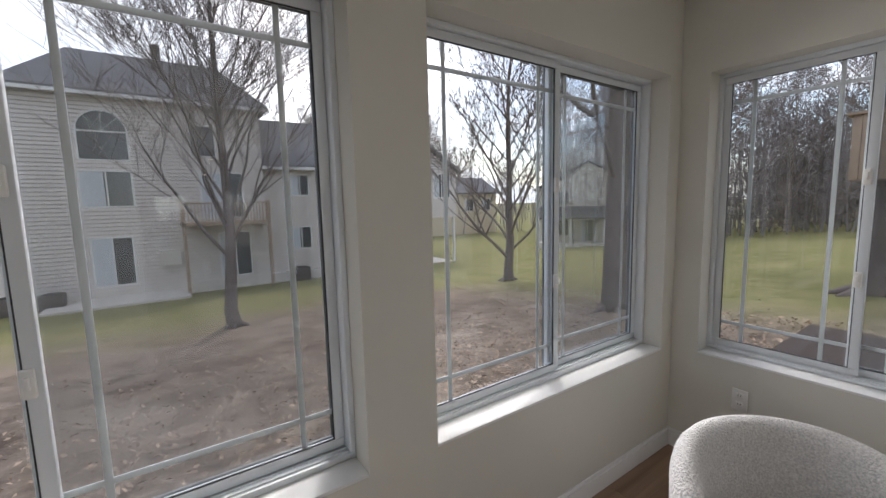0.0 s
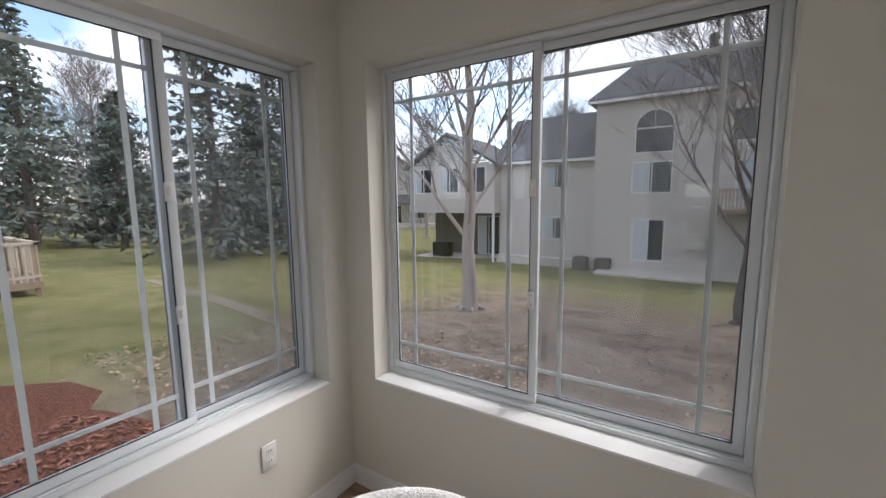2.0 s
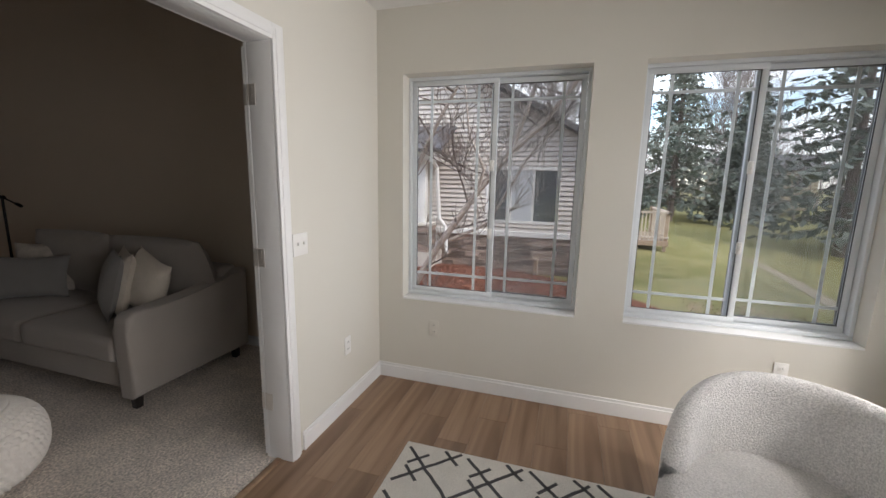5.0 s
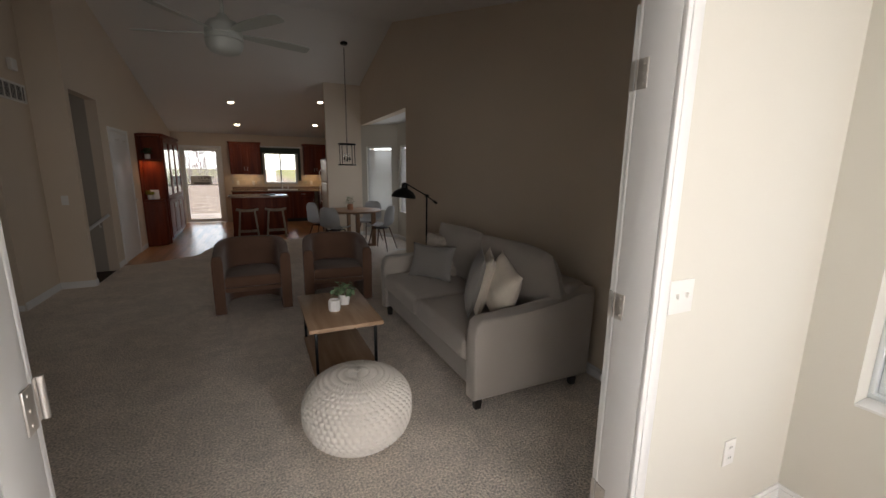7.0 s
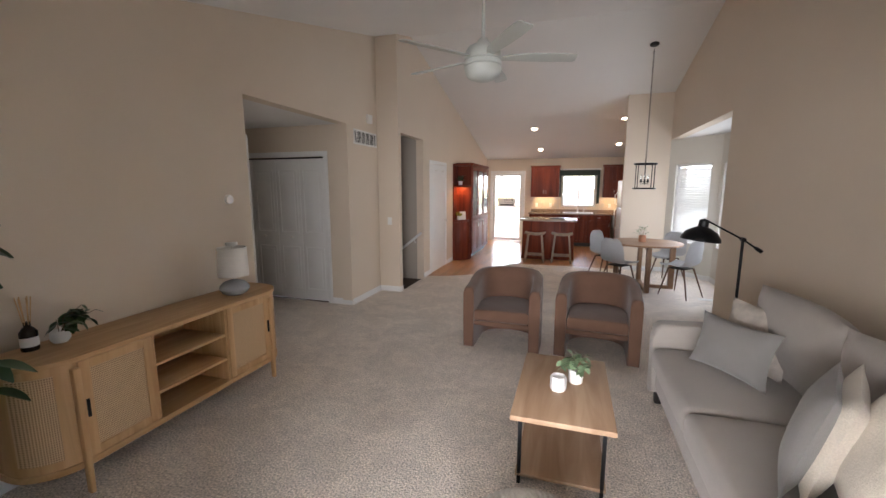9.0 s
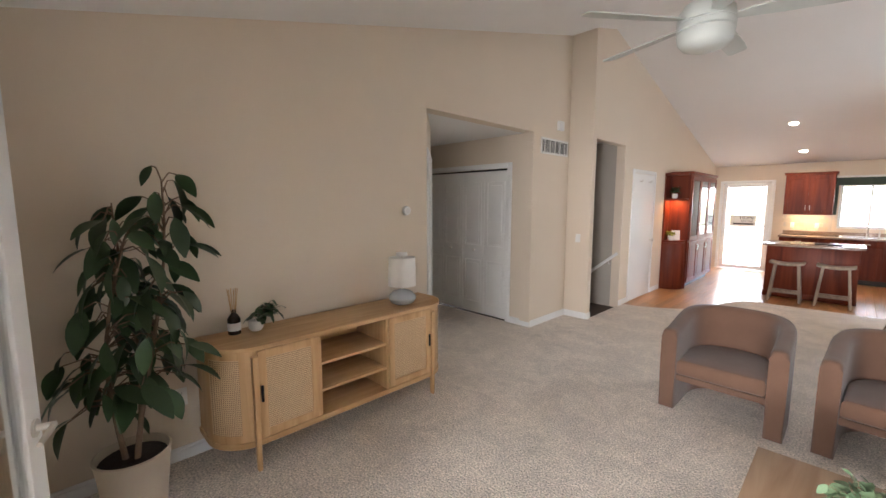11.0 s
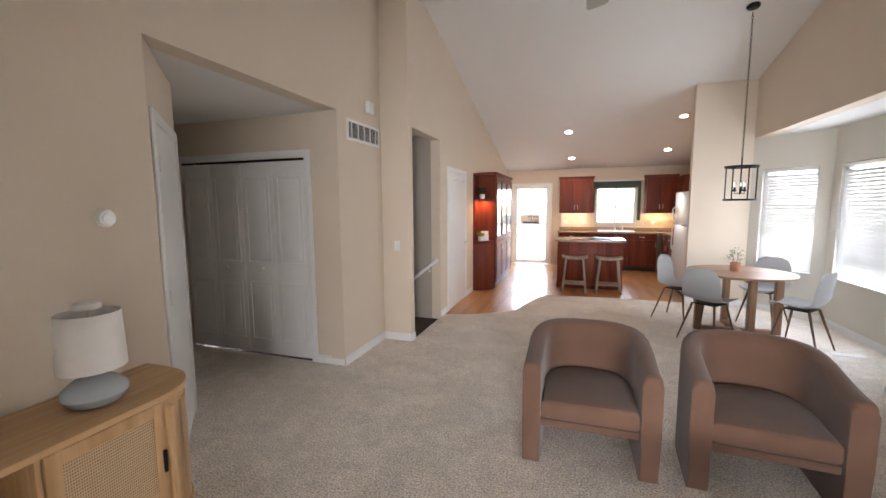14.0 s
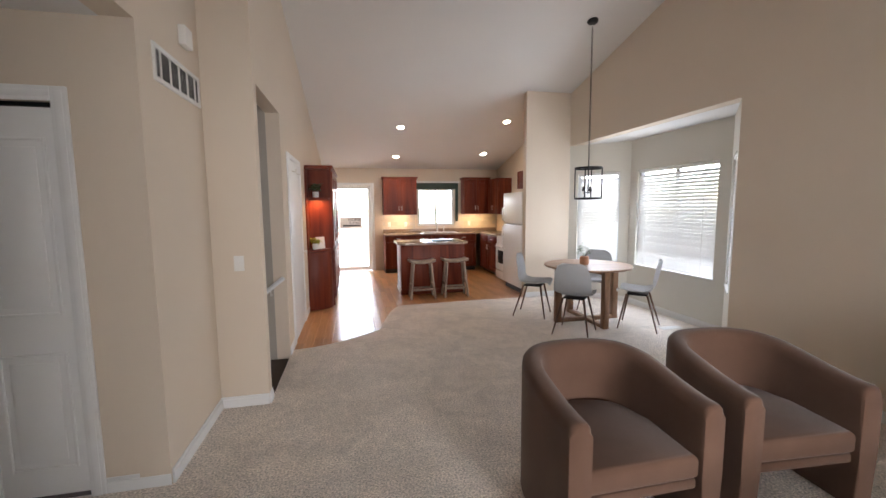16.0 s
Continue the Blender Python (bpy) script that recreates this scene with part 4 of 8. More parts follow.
def con_outline(i=0.0):
    pts = [(CB + i, CY0 + i), (CF - CR, CY0 + i)]
    pts += [(CF - CR + (CR - i) * math.sin(math.pi / 2 * k / 10), CY0 + CR - (CR - i) * math.cos(math.pi / 2 * k / 10)) for k in range(1, 11)]
    pts += [(CF - CR + (CR - i) * math.cos(math.pi / 2 * k / 10), CY1 - CR + (CR - i) * math.sin(math.pi / 2 * k / 10)) for k in range(0, 10)]
    pts += [(CF - CR, CY1 - i), (CB + i, CY1 - i)]
    return pts


part("console_top", prism(B(), con_outline(), 0.735, 0.760, 0.003), HONEY, con)
part("console_bottom", prism(B(), con_outline(0.004), 0.15, 0.185, 0.003), HONEY, con)
part("console_back", box((CB, CY0 + 0.1, 0.185), (CB + 0.012, CY1 - 0.1, 0.735)), HONEY, con)
Y_D1, Y_S0, Y_S1, Y_D2 = 1.085, 1.475, 2.035, 2.455
for y in (1.07, Y_S0, Y_S1 - 0.018, 2.462):
    part("divider", box((CB + 0.012, y, 0.185), (CF - 0.012, y + 0.018, 0.735), 0.002), HONEYZ, con)
for z in (0.36, 0.545):
    part("shelf", box((CB + 0.012, Y_S0 + 0.019, z - 0.018), (CF - 0.015, Y_S1 - 0.019, z), 0.002), HONEY, con)
CANE2 = material("cane_webbing", (0.66, 0.48, 0.29), 0.75, var=0.12, scale=20)
_n, _l = CANE2.node_tree.nodes, CANE2.node_tree.links
_co = _n.new("ShaderNodeTexCoord")
_w1 = _n.new("ShaderNodeTexWave")
_w1.bands_direction, _w1.inputs["Scale"].default_value = "Z", 26
_w2 = _n.new("ShaderNodeTexWave")
_w2.bands_direction, _w2.inputs["Scale"].default_value = "Y", 40
_mx = _n.new("ShaderNodeMath")
_mx.operation = "MULTIPLY"
_rm = _n.new("ShaderNodeValToRGB")
_rm.color_ramp.elements[0].position, _rm.color_ramp.elements[1].position = 0.25, 0.5
_rm.color_ramp.elements[0].color, _rm.color_ramp.elements[1].color = (1, 1, 1, 1), (0.42, 0.34, 0.26, 1)
_mu = _n.new("ShaderNodeMix")
_mu.data_type, _mu.blend_type = "RGBA", "MULTIPLY"
_mu.inputs["Factor"].default_value = 1
_b = _n["Principled BSDF"]
_src = _b.inputs["Base Color"].links[0].from_socket
_l.new(_co.outputs["Object"], _w1.inputs["Vector"])
_l.new(_co.outputs["Object"], _w2.inputs["Vector"])
_l.new(_w1.outputs["Fac"], _mx.inputs[0])
_l.new(_w2.outputs["Fac"], _mx.inputs[1])
_l.new(_mx.outputs["Value"], _rm.inputs["Fac"])
_l.new(_src, _mu.inputs["A"])
_l.new(_rm.outputs["Color"], _mu.inputs["B"])
_l.new(_mu.outputs["Result"], _b.inputs["Base Color"])
for y0, y1, hy in ((Y_D1 + 0.005, Y_S0 - 0.003, Y_D1 + 0.022), (Y_S1 + 0.003, Y_D2 + 0.003, Y_D2 - 0.018)):
    bm = B()
    f = 0.05
    bx(bm, (CF - 0.022, y0, 0.19), (CF - 0.002, y0 + f, 0.73), 0.003)
    bx(bm, (CF - 0.022, y1 - f, 0.19), (CF - 0.002, y1, 0.73), 0.003)
    bx(bm, (CF - 0.022, y0 + f, 0.19), (CF - 0.002, y1 - f, 0.19 + f), 0.003)
    bx(bm, (CF - 0.022, y0 + f, 0.73 - f), (CF - 0.002, y1 - f, 0.73), 0.003)
    door = part("door", bm, HONEYZ, con, "cane-front cabinet door")
    part("cane_panel", box((CF - 0.018, y0 + f - 0.002, 0.19 + f - 0.002), (CF - 0.010, y1 - f + 0.002, 0.73 - f + 0.002)), CANE2, door, "woven cane panel")
    part("handle", box((CF - 0.002, hy - 0.007, 0.42), (CF + 0.010, hy + 0.007, 0.52), 0.003), BLACK, door, "black metal pull")
for y0, s in ((CY0, 1), (CY1, -1)):
    for i, mat, nm in ((0.012, HONEYZ, "end_frame"), (0.008, CANE2, "cane_end")):
        bm = B()
        n = 16
        arc = [(CF - CR - 0.17, 0.0)] + [(CF - CR + (CR - i) * math.sin(math.pi / 2 * k / n), CR - (CR - i) * math.cos(math.pi / 2 * k / n)) for k in range(0, n)]
        arc[0] = (CB + 0.01, i)
        if nm == "cane_end":
            arc = arc[4:13]
            z0, z1 = 0.235, 0.69
        else:
            z0, z1 = 0.185, 0.735
        prev = None
        for x, d in arc:
            col = []
            for e in (0.0, 0.012):
                for z in (z0, z1):
                    vx = x - e * 0.7 if nm != "cane_end" else x - e * 0.5
                    col.append(bm.verts.new((vx, y0 + s * (d + e * 0.7), z)))
            if prev:
                a, b = prev, col
                for q in ((0, 1, 1, 0), (2, 3, 3, 2), (0, 2, 2, 0), (1, 3, 3, 1)):
                    bm.faces.new((a[q[0]], a[q[1]], b[q[2]], b[q[3]]))
            prev = col
        part(nm, bm, mat, con, "woven cane rounded end" if nm == "cane_end" else "", 50)
for y in (1.072, 2.472):
    bm = box((CF - 0.02, y - 0.018, 0.0), (CF + 0.016, y + 0.018, 0.705), 0.007, 3)
    for v in bm.verts:
        if v.co.z < 0.02:
            v.co.y = y + (v.co.y - y) * 0.7
    part("leg", bm, HONEYZ, con)
    part("leg", box((CB + 0.02, y - 0.018, 0.0), (CB + 0.056, y + 0.018, 0.15), 0.006), HONEYZ, con)

# ---- dining set ----
TX, TY = 1.345, 6.93
table = thing("dining_table", pose(TX, TY, 0), "round walnut dining table with cross base", "dining table")
part("tabletop", lathe(B(), [(0.0, 0.715), (0.525, 0.715), (0.545, 0.722), (0.55, 0.735), (0.545, 0.745), (0.0, 0.747)], 64, cap=False), WALNUT, table)
for k in range(4):
    m = pose(0, 0, 0, 0, 0, 90 * k)
    part("leg", box((0.37, -0.035, 0.0), (0.45, 0.035, 0.714), 0.006, 2, m), WALNUTZ, table)
for k in range(2):
    part("cross_rail", box((-0.37, -0.035, 0.0 + 0.002 * k), (0.37, 0.035, 0.05 - 0.002 * k), 0.005, 2, pose(0, 0, 0, 0, 0, 90 * k)), WALNUT, table)
    part("top_rail", box((-0.37, -0.03, 0.66 + 0.003 * k), (0.37, 0.03, 0.713 - 0.003 * k), 0.004, 2, pose(0, 0, 0, 0, 0, 90 * k)), WALNUT, table)
CHAIRFAB = material("pale_grey_chair_fabric", (0.50, 0.50, 0.50), 0.9, var=0.06, scale=10, bump=0.4, bump_scale=350, spec=0.15, sheen=0.3)
LEGWOOD = wood("dark_walnut_chair_leg", (0.10, 0.052, 0.03), (0.18, 0.10, 0.06), 0.4, "z", 20)


def dining_chair(m, label):
    """A shell side chair; the front faces +y."""
    ch = thing("dining_chair", m, label, "chair", "chairs round the dining table")
    prof = [(0.23, 0.435), (0.225, 0.462), (0.19, 0.472), (0.08, 0.458), (-0.06, 0.452), (-0.145, 0.475), (-0.19, 0.54), (-0.215, 0.64), (-0.235, 0.74), (-0.248, 0.82), (-0.25, 0.855)]
    half = [0.17, 0.19, 0.205, 0.22, 0.225, 0.222, 0.215, 0.21, 0.20, 0.165, 0.10]
    bm = B()
    n = 12
    grid = []
    for (y, z), w in zip(prof, half):
        back = max(0.0, min(1.0, (z - 0.47) / 0.15))
        row = []
        for i in range(n + 1):
            u = 2 * i / n - 1
            lift = 0.035 * abs(u) ** 3 * (1 - back)
            row.append((u * w, y + 0.045 * abs(u) ** 2 * back, z + lift))
        grid.append(row)
    top = [[bm.verts.new(p) for p in row] for row in grid]
    for a, b in zip(top, top[1:]):
        for i in range(n):
            bm.faces.new((a[i], a[i + 1], b[i + 1], b[i]))
    r = bmesh.ops.solidify(bm, geom=bm.faces[:], thickness=0.026)
    ob = part("seat_shell", bm, CHAIRFAB, ch, "moulded grey fabric seat and back", 60)
    part("under_frame", box((-0.12, -0.11, 0.417), (0.12, 0.12, 0.432), 0.004), BLACK, ch)
    for sx in (-1, 1):
        for yt, yb in ((0.12, 0.20), (-0.11, -0.235)):
            part("leg", tube(B(), [(sx * 0.12, yt, 0.425), (sx * 0.205, yb, 0.0)], [0.014, 0.008], 10), LEGWOOD, ch)
    return ch


for k, (ang, dist) in enumerate(((226, 0.60), (142, 0.70), (48, 0.66), (-44, 0.62))):
    a = math.radians(ang)
    cx, cy = TX + dist * math.cos(a), TY + dist * math.sin(a)
    dining_chair(pose(cx, cy, 0, 0, 0, ang + 90), "pale grey shell dining chair with dark wooden legs")

# ---- fan, pendant, lamps ----
FX, FY = -0.49, 2.88
fan = thing("ceiling_fan", pose(FX, FY, -0.028), "pale grey five-blade ceiling fan, at rest", "ceiling fan")
zc = vault(FY) + 0.028
part("motor", lathe(B(), [(0.0, 2.73), (0.03, 2.725), (0.05, 2.69), (0.105, 2.665), (0.13, 2.63), (0.137, 2.585), (0.137, 2.572), (0.130, 2.568), (0.130, 2.562), (0.138, 2.558), (0.138, 2.535), (0.128, 2.528), (0.128, 2.522), (0.0, 2.52)], 48, cap=False), FANWHITE, fan)
part("light_bowl", lathe(B(), [(0.0, 2.425), (0.06, 2.43), (0.105, 2.447), (0.128, 2.475), (0.136, 2.505), (0.137, 2.522), (0.0, 2.5225)], 48, cap=False), FANWHITE, fan, "frosted glass bowl")
part("downrod", tube(B(), [(0, 0, 2.72), (0, 0, zc + 0.02)], 0.014, 16), FANWHITE, fan)
part("canopy", lathe(B(), [(0.0, zc + 0.06), (0.07, zc + 0.03), (0.068, zc - 0.02), (0.04, zc - 0.055), (0.015, zc - 0.065), (0, zc - 0.065)], 32, cap=False), FANWHITE, fan)
for k in range(5):
    m = pose(0, 0, 2.585, 0, 0, 16 + 72 * k) @ pose(0, 0, 0, -12)
    plan = [(0.12, -0.025), (0.20, -0.052), (0.35, -0.064), (0.55, -0.063), (0.665, -0.055), (0.682, -0.04), (0.682, 0.035), (0.665, 0.05), (0.52, 0.048), (0.35, 0.040), (0.22, 0.030), (0.12, 0.022)]
    bm = prism(B(), plan, -0.004, 0.004, 0.002, 1)
    bmesh.ops.transform(bm, matrix=m, verts=bm.verts[:])
    part("blade", bm, FANWHITE, fan)

PX, PY = 1.25, 6.81
pend = thing("pendant_lantern", pose(PX, PY, 0), "black metal lantern pendant on a long chain", "pendant light")
zc = vault(PY)
part("canopy", lathe(B(), [(0.0, zc + 0.03), (0.065, zc + 0.02), (0.065, zc - 0.012), (0.05, zc - 0.03), (0.01, zc - 0.035), (0, zc - 0.035)], 32, cap=False), BLACK, pend)
bm = B()
nl = int((zc - 0.06 - 2.06) / 0.034)
for k in range(nl):
    z = 2.07 + k * 0.034
    c = [(0.010 * math.cos(q) * (k % 2), 0.010 * math.cos(q) * (1 - k % 2), z + 0.022 * math.sin(q)) for q in (math.tau * i / 8 for i in range(9))]
    tube(bm, c, 0.0028, 5, cap=False)
part("chain", bm, BLACK, pend)
for z in (1.975, 1.60):
    bm = B()
    for r0, r1 in ((0.160, 0.166),):
        lathe(bm, [(r0, z - 0.011), (r1, z - 0.011), (r1, z + 0.011), (r0, z + 0.011), (r0, z - 0.011)], 48, cap=False)
    for a in (0, math.pi / 2):
        tube(bm, [(-0.16 * math.cos(a), -0.16 * math.sin(a), z), (0.16 * math.cos(a), 0.16 * math.sin(a), z)], 0.005, 6)
    part("ring", bm, BLACK, pend)
for k in range(4):
    a = math.pi / 4 + k * math.pi / 2
    c, s = 0.163 * math.cos(a), 0.163 * math.sin(a)
    part("upright", box((c - 0.006, s - 0.006, 1.60), (c + 0.006, s + 0.006, 1.975), 0.001), BLACK, pend)
part("stem", tube(B(), [(0, 0, 1.66), (0, 0, 2.08)], 0.008, 8), BLACK, pend)
for k in range(3):
    a = k * math.tau / 3 + 0.4
    x, y = 0.055 * math.cos(a), 0.055 * math.sin(a)
    bm = tube(B(), [(0, 0, 1.68), (x, y, 1.67), (x, y, 1.70)], 0.005, 6)
    lathe(bm, [(0.0, 1.695), (0.02, 1.695), (0.02, 1.715), (0.012, 1.72), (0.012, 1.745), (0, 1.745)], 12, (x, y, 0), cap=False)
    part("lamp_holder", bm, BLACK, pend)
    part("bulb", lathe(B(), [(0.0, 1.745), (0.010, 1.745), (0.016, 1.775), (0.012, 1.80), (0, 1.815)], 12, (x, y, 0), cap=False), GLASS, pend)

lamp = thing("floor_lamp", pose(1.40, 3.27, 0), "black metal floor lamp with a tilted dome shade", "floor lamp")
part("base_plate", lathe(B(), [(0, 0), (0.13, 0), (0.132, 0.008), (0.125, 0.022), (0.02, 0.03), (0, 0.03)], 36, cap=False), BLACK, lamp)
part("pole", tube(B(), [(0, 0, 0.025), (0, 0, 1.24)], 0.010, 12), BLACK, lamp)
part("arm", tube(B(), [(-0.265, 0, 1.385), (0.0, 0, 1.238), (0.115, 0, 1.158)], 0.007, 10), BLACK, lamp)
part("joint", tube(B(), [(0, -0.022, 1.238), (0, 0.022, 1.238)], 0.017, 14), BLACK, lamp)
part("counterweight", tube(B(), [(0.085, 0, 1.179), (0.125, 0, 1.151)], 0.014, 12), BLACK, lamp)
bm = lathe(B(), [(0.135, 0.0), (0.132, 0.025), (0.105, 0.065), (0.06, 0.092), (0.035, 0.105), (0.033, 0.15), (0.022, 0.16), (0.0, 0.16), (0.0, 0.155), (0.018, 0.15), (0.028, 0.10), (0.055, 0.086), (0.10, 0.060), (0.128, 0.02), (0.135, 0.0)], 40, cap=False)
bmesh.ops.transform(bm, matrix=pose(-0.275, 0, 1.222, 0, 6, 0), verts=bm.verts[:])
part("shade", bm, BLACK, lamp, "black metal dome shade")

tl = thing("table_lamp", pose(-2.40, 2.32, 0.76), "white drum-shade lamp on a grey ceramic base", "table lamp")
part("lamp_base", lathe(B(), [(0.0, 0.0), (0.060, 0.0), (0.092, 0.016), (0.112, 0.048), (0.108, 0.072), (0.078, 0.102), (0.032, 0.118), (0.02, 0.122), (0, 0.122)], 36, cap=False), CERAMIC, tl, "grey glazed ceramic base")
part("neck", tube(B(), [(0, 0, 0.118), (0, 0, 0.20)], 0.011, 12), NICKEL, tl)
part("harp", tube(B(), [(0, 0, 0.20), (0, 0, 0.405)], 0.004, 8), NICKEL, tl)
part("finial", lathe(B(), [(0, 0.400), (0.045, 0.400), (0.047, 0.412), (0.045, 0.424), (0, 0.426)], 20, cap=False), PLASTIC, tl, "white finial disc")
part("shade", lathe(B(), [(0.112, 0.155), (0.115, 0.155), (0.108, 0.385), (0.105, 0.385), (0.112, 0.155)], 40, cap=False), SHADE, tl, "white linen drum shade")


# ---- outdoors ----
def gz(x, y):
    """Height of the ground outdoors."""
    south = -0.75 - 0.095 * max(0.0, -y - 3.0)
    south = max(south, -3.1)
    k = 1 / (1 + math.exp(-(x - 6.0) / 1.6))          # the side lawn lies flatter
    east = max(-0.80 - 0.055 * max(0.0, -y - 4.0), -2.6)
    k *= 1 / (1 + math.exp(-(y + 15) / 3.0))
    return south * (1 - k) + east * k + 0.05 * noise.noise(Vector((x * 0.2, y * 0.2, 0)))


GROUND = material("lawn_and_leaf_litter", (0.10, 0.11, 0.045), 1.0, var=0.35, scale=0.9, bump=0.7, bump_scale=30, spec=0.05, dist=0.02, fine=0.3)
_n, _l = GROUND.node_tree.nodes, GROUND.node_tree.links
_b = _n["Principled BSDF"]
_src = _b.inputs["Base Color"].links[0].from_socket
_geo = _n.new("ShaderNodeNewGeometry")
_sep = _n.new("ShaderNodeSeparateXYZ")
_nz = _n.new("ShaderNodeTexNoise")
_nz.inputs["Scale"].default_value, _nz.inputs["Detail"].default_value = 0.22, 5
_l.new(_geo.outputs["Position"], _sep.inputs["Vector"])
_l.new(_geo.outputs["Position"], _nz.inputs["Vector"])
_add = _n.new("ShaderNodeMath")
_add.operation = "MULTIPLY_ADD"
_l.new(_nz.outputs["Fac"], _add.inputs[0])
_add.inputs[1].default_value = 9.0
_l.new(_sep.outputs["Y"], _add.inputs[2])
_mr = _n.new("ShaderNodeMapRange")                    # the wooded bed lies from the house to about 15 m
_mr.inputs["From Min"].default_value, _mr.inputs["From Max"].default_value = -13.0, -9.5
_l.new(_add.outputs["Value"], _mr.inputs["Value"])
_mx2 = _n.new("ShaderNodeMapRange")
_mx2.inputs["From Min"].default_value, _mx2.inputs["From Max"].default_value = 8.0, 5.0
_l.new(_sep.outputs["X"], _mx2.inputs["Value"])
_mx3 = _n.new("ShaderNodeMapRange")
_mx3.inputs["From Min"].default_value, _mx3.inputs["From Max"].default_value = -11.0, -7.5
_l.new(_sep.outputs["X"], _mx3.inputs["Value"])
_mw = _n.new("ShaderNodeMath")
_mw.operation = "MULTIPLY"
_l.new(_mx2.outputs["Result"], _mw.inputs[0])
_l.new(_mx3.outputs["Result"], _mw.inputs[1])
_mm = _n.new("ShaderNodeMath")
_mm.operation = "MULTIPLY"
_l.new(_mr.outputs["Result"], _mm.inputs[0])
_l.new(_mw.outputs["Value"], _mm.inputs[1])
_nz2 = _n.new("ShaderNodeTexNoise")
_nz2.inputs["Scale"].default_value, _nz2.inputs["Detail"].default_value = 1.3, 12
_nz2.inputs["Roughness"].default_value = 0.78
_l.new(_geo.outputs["Position"], _nz2.inputs["Vector"])
_rp = _n.new("ShaderNodeValToRGB")
_rp.color_ramp.elements[0].color, _rp.color_ramp.elements[1].color = (0.10, 0.072, 0.054, 1), (0.36, 0.285, 0.22, 1)
_rp.color_ramp.elements[0].position, _rp.color_ramp.elements[1].position = 0.35, 0.7
_l.new(_nz2.outputs["Fac"], _rp.inputs["Fac"])
_nz3 = _n.new("ShaderNodeTexNoise")
_nz3.inputs["Scale"].default_value, _nz3.inputs["Detail"].default_value, _nz3.inputs["Roughness"].default_value = 1.1, 12, 0.72
_l.new(_geo.outputs["Position"], _nz3.inputs["Vector"])
_gr = _n.new("ShaderNodeValToRGB")
_gr.color_ramp.elements[0].color, _gr.color_ramp.elements[1].color = (0.17, 0.165, 0.055, 1), (0.36, 0.30, 0.15, 1)
_gr.color_ramp.elements[0].position, _gr.color_ramp.elements[1].position = 0.35, 0.65
_l.new(_nz3.outputs["Fac"], _gr.inputs["Fac"])
_gm = _n.new("ShaderNodeMix")
_gm.data_type = "RGBA"
_gm.inputs["Factor"].default_value = 0.6
_l.new(_src, _gm.inputs["A"])
_l.new(_gr.outputs["Color"], _gm.inputs["B"])
_fm = _n.new("ShaderNodeMix")
_fm.data_type = "RGBA"
_l.new(_mm.outputs["Value"], _fm.inputs["Factor"])
_l.new(_gm.outputs["Result"], _fm.inputs["A"])
_l.new(_rp.outputs["Color"], _fm.inputs["B"])
_l.new(_fm.outputs["Result"], _b.inputs["Base Color"])

lines = sorted({round(v, 2) for v in [s * (2 + 1.0 * k) for k in range(40) for s in (-1, 1)] + [s * d for d in (46, 54, 65, 80, 100, 130, 180, 260, 400, 700) for s in (-1, 1)] + [0, 1, -1]})
bm = B()
gv = {}
for i, x in enumerate(lines):
    for j, y in enumerate(lines):
        inside = -5.8 < x < 3.0 and -3.4 < y < 12.6
        gv[i, j] = bm.verts.new((x, y, (-2.9 if inside else gz(x, y)) if y < 14 else -0.75))
for i in range(len(lines) - 1):
    for j in range(len(lines) - 1):
        bm.faces.new((gv[i, j], gv[i + 1, j], gv[i + 1, j + 1], gv[i, j + 1]))
tagged(link("ground", bm, GROUND, angle=80), "patchy winter lawn with brown leaf litter", "ground", kind="structure")

MULCH = material("red_bark_mulch", (0.155, 0.066, 0.044), 1.0, var=0.6, scale=24, bump=1.0, bump_scale=30, spec=0.05, dist=0.05, fine=0.45)


def bed(name, cx, cy, rx, ry, mat, label, n=28, lift=0.03):
    bm = B()
    mid = bm.verts.new((cx, cy, gz(cx, cy) + lift + 0.03))
    rings = [[mid]]
    for k in range(1, 7):
        ring = []
        for i in range(n):
            a = math.tau * i / n
            w = 1 + 0.16 * noise.noise(Vector((math.cos(a) * 1.5 + cx, math.sin(a) * 1.5, cy)))
            x, y = cx + rx * w * k / 6 * math.cos(a), cy + ry * w * k / 6 * math.sin(a)
            ring.append(bm.verts.new((x, y, gz(x, y) + (lift if k < 6 else -0.03))))
        rings.append(ring)
    for i in range(n):
        bm.faces.new((mid, rings[1][i], rings[1][(i + 1) % n]))
    for p, q in zip(rings[1:], rings[2:]):
        for i in range(n):
            bm.faces.new((p[i], p[(i + 1) % n], q[(i + 1) % n], q[i]))
    return tagged(link(name, bm, mat, angle=80), label, "garden bed", kind="structure")


bed("mulch_bed", 6.4, 0.9, 3.0, 4.0, MULCH, "bed of red bark mulch before the neighbouring house", lift=0.14)
bed("mulch_bed", 4.3, -2.3, 2.3, 1.35, MULCH, "bed of red bark mulch beside the sunroom")

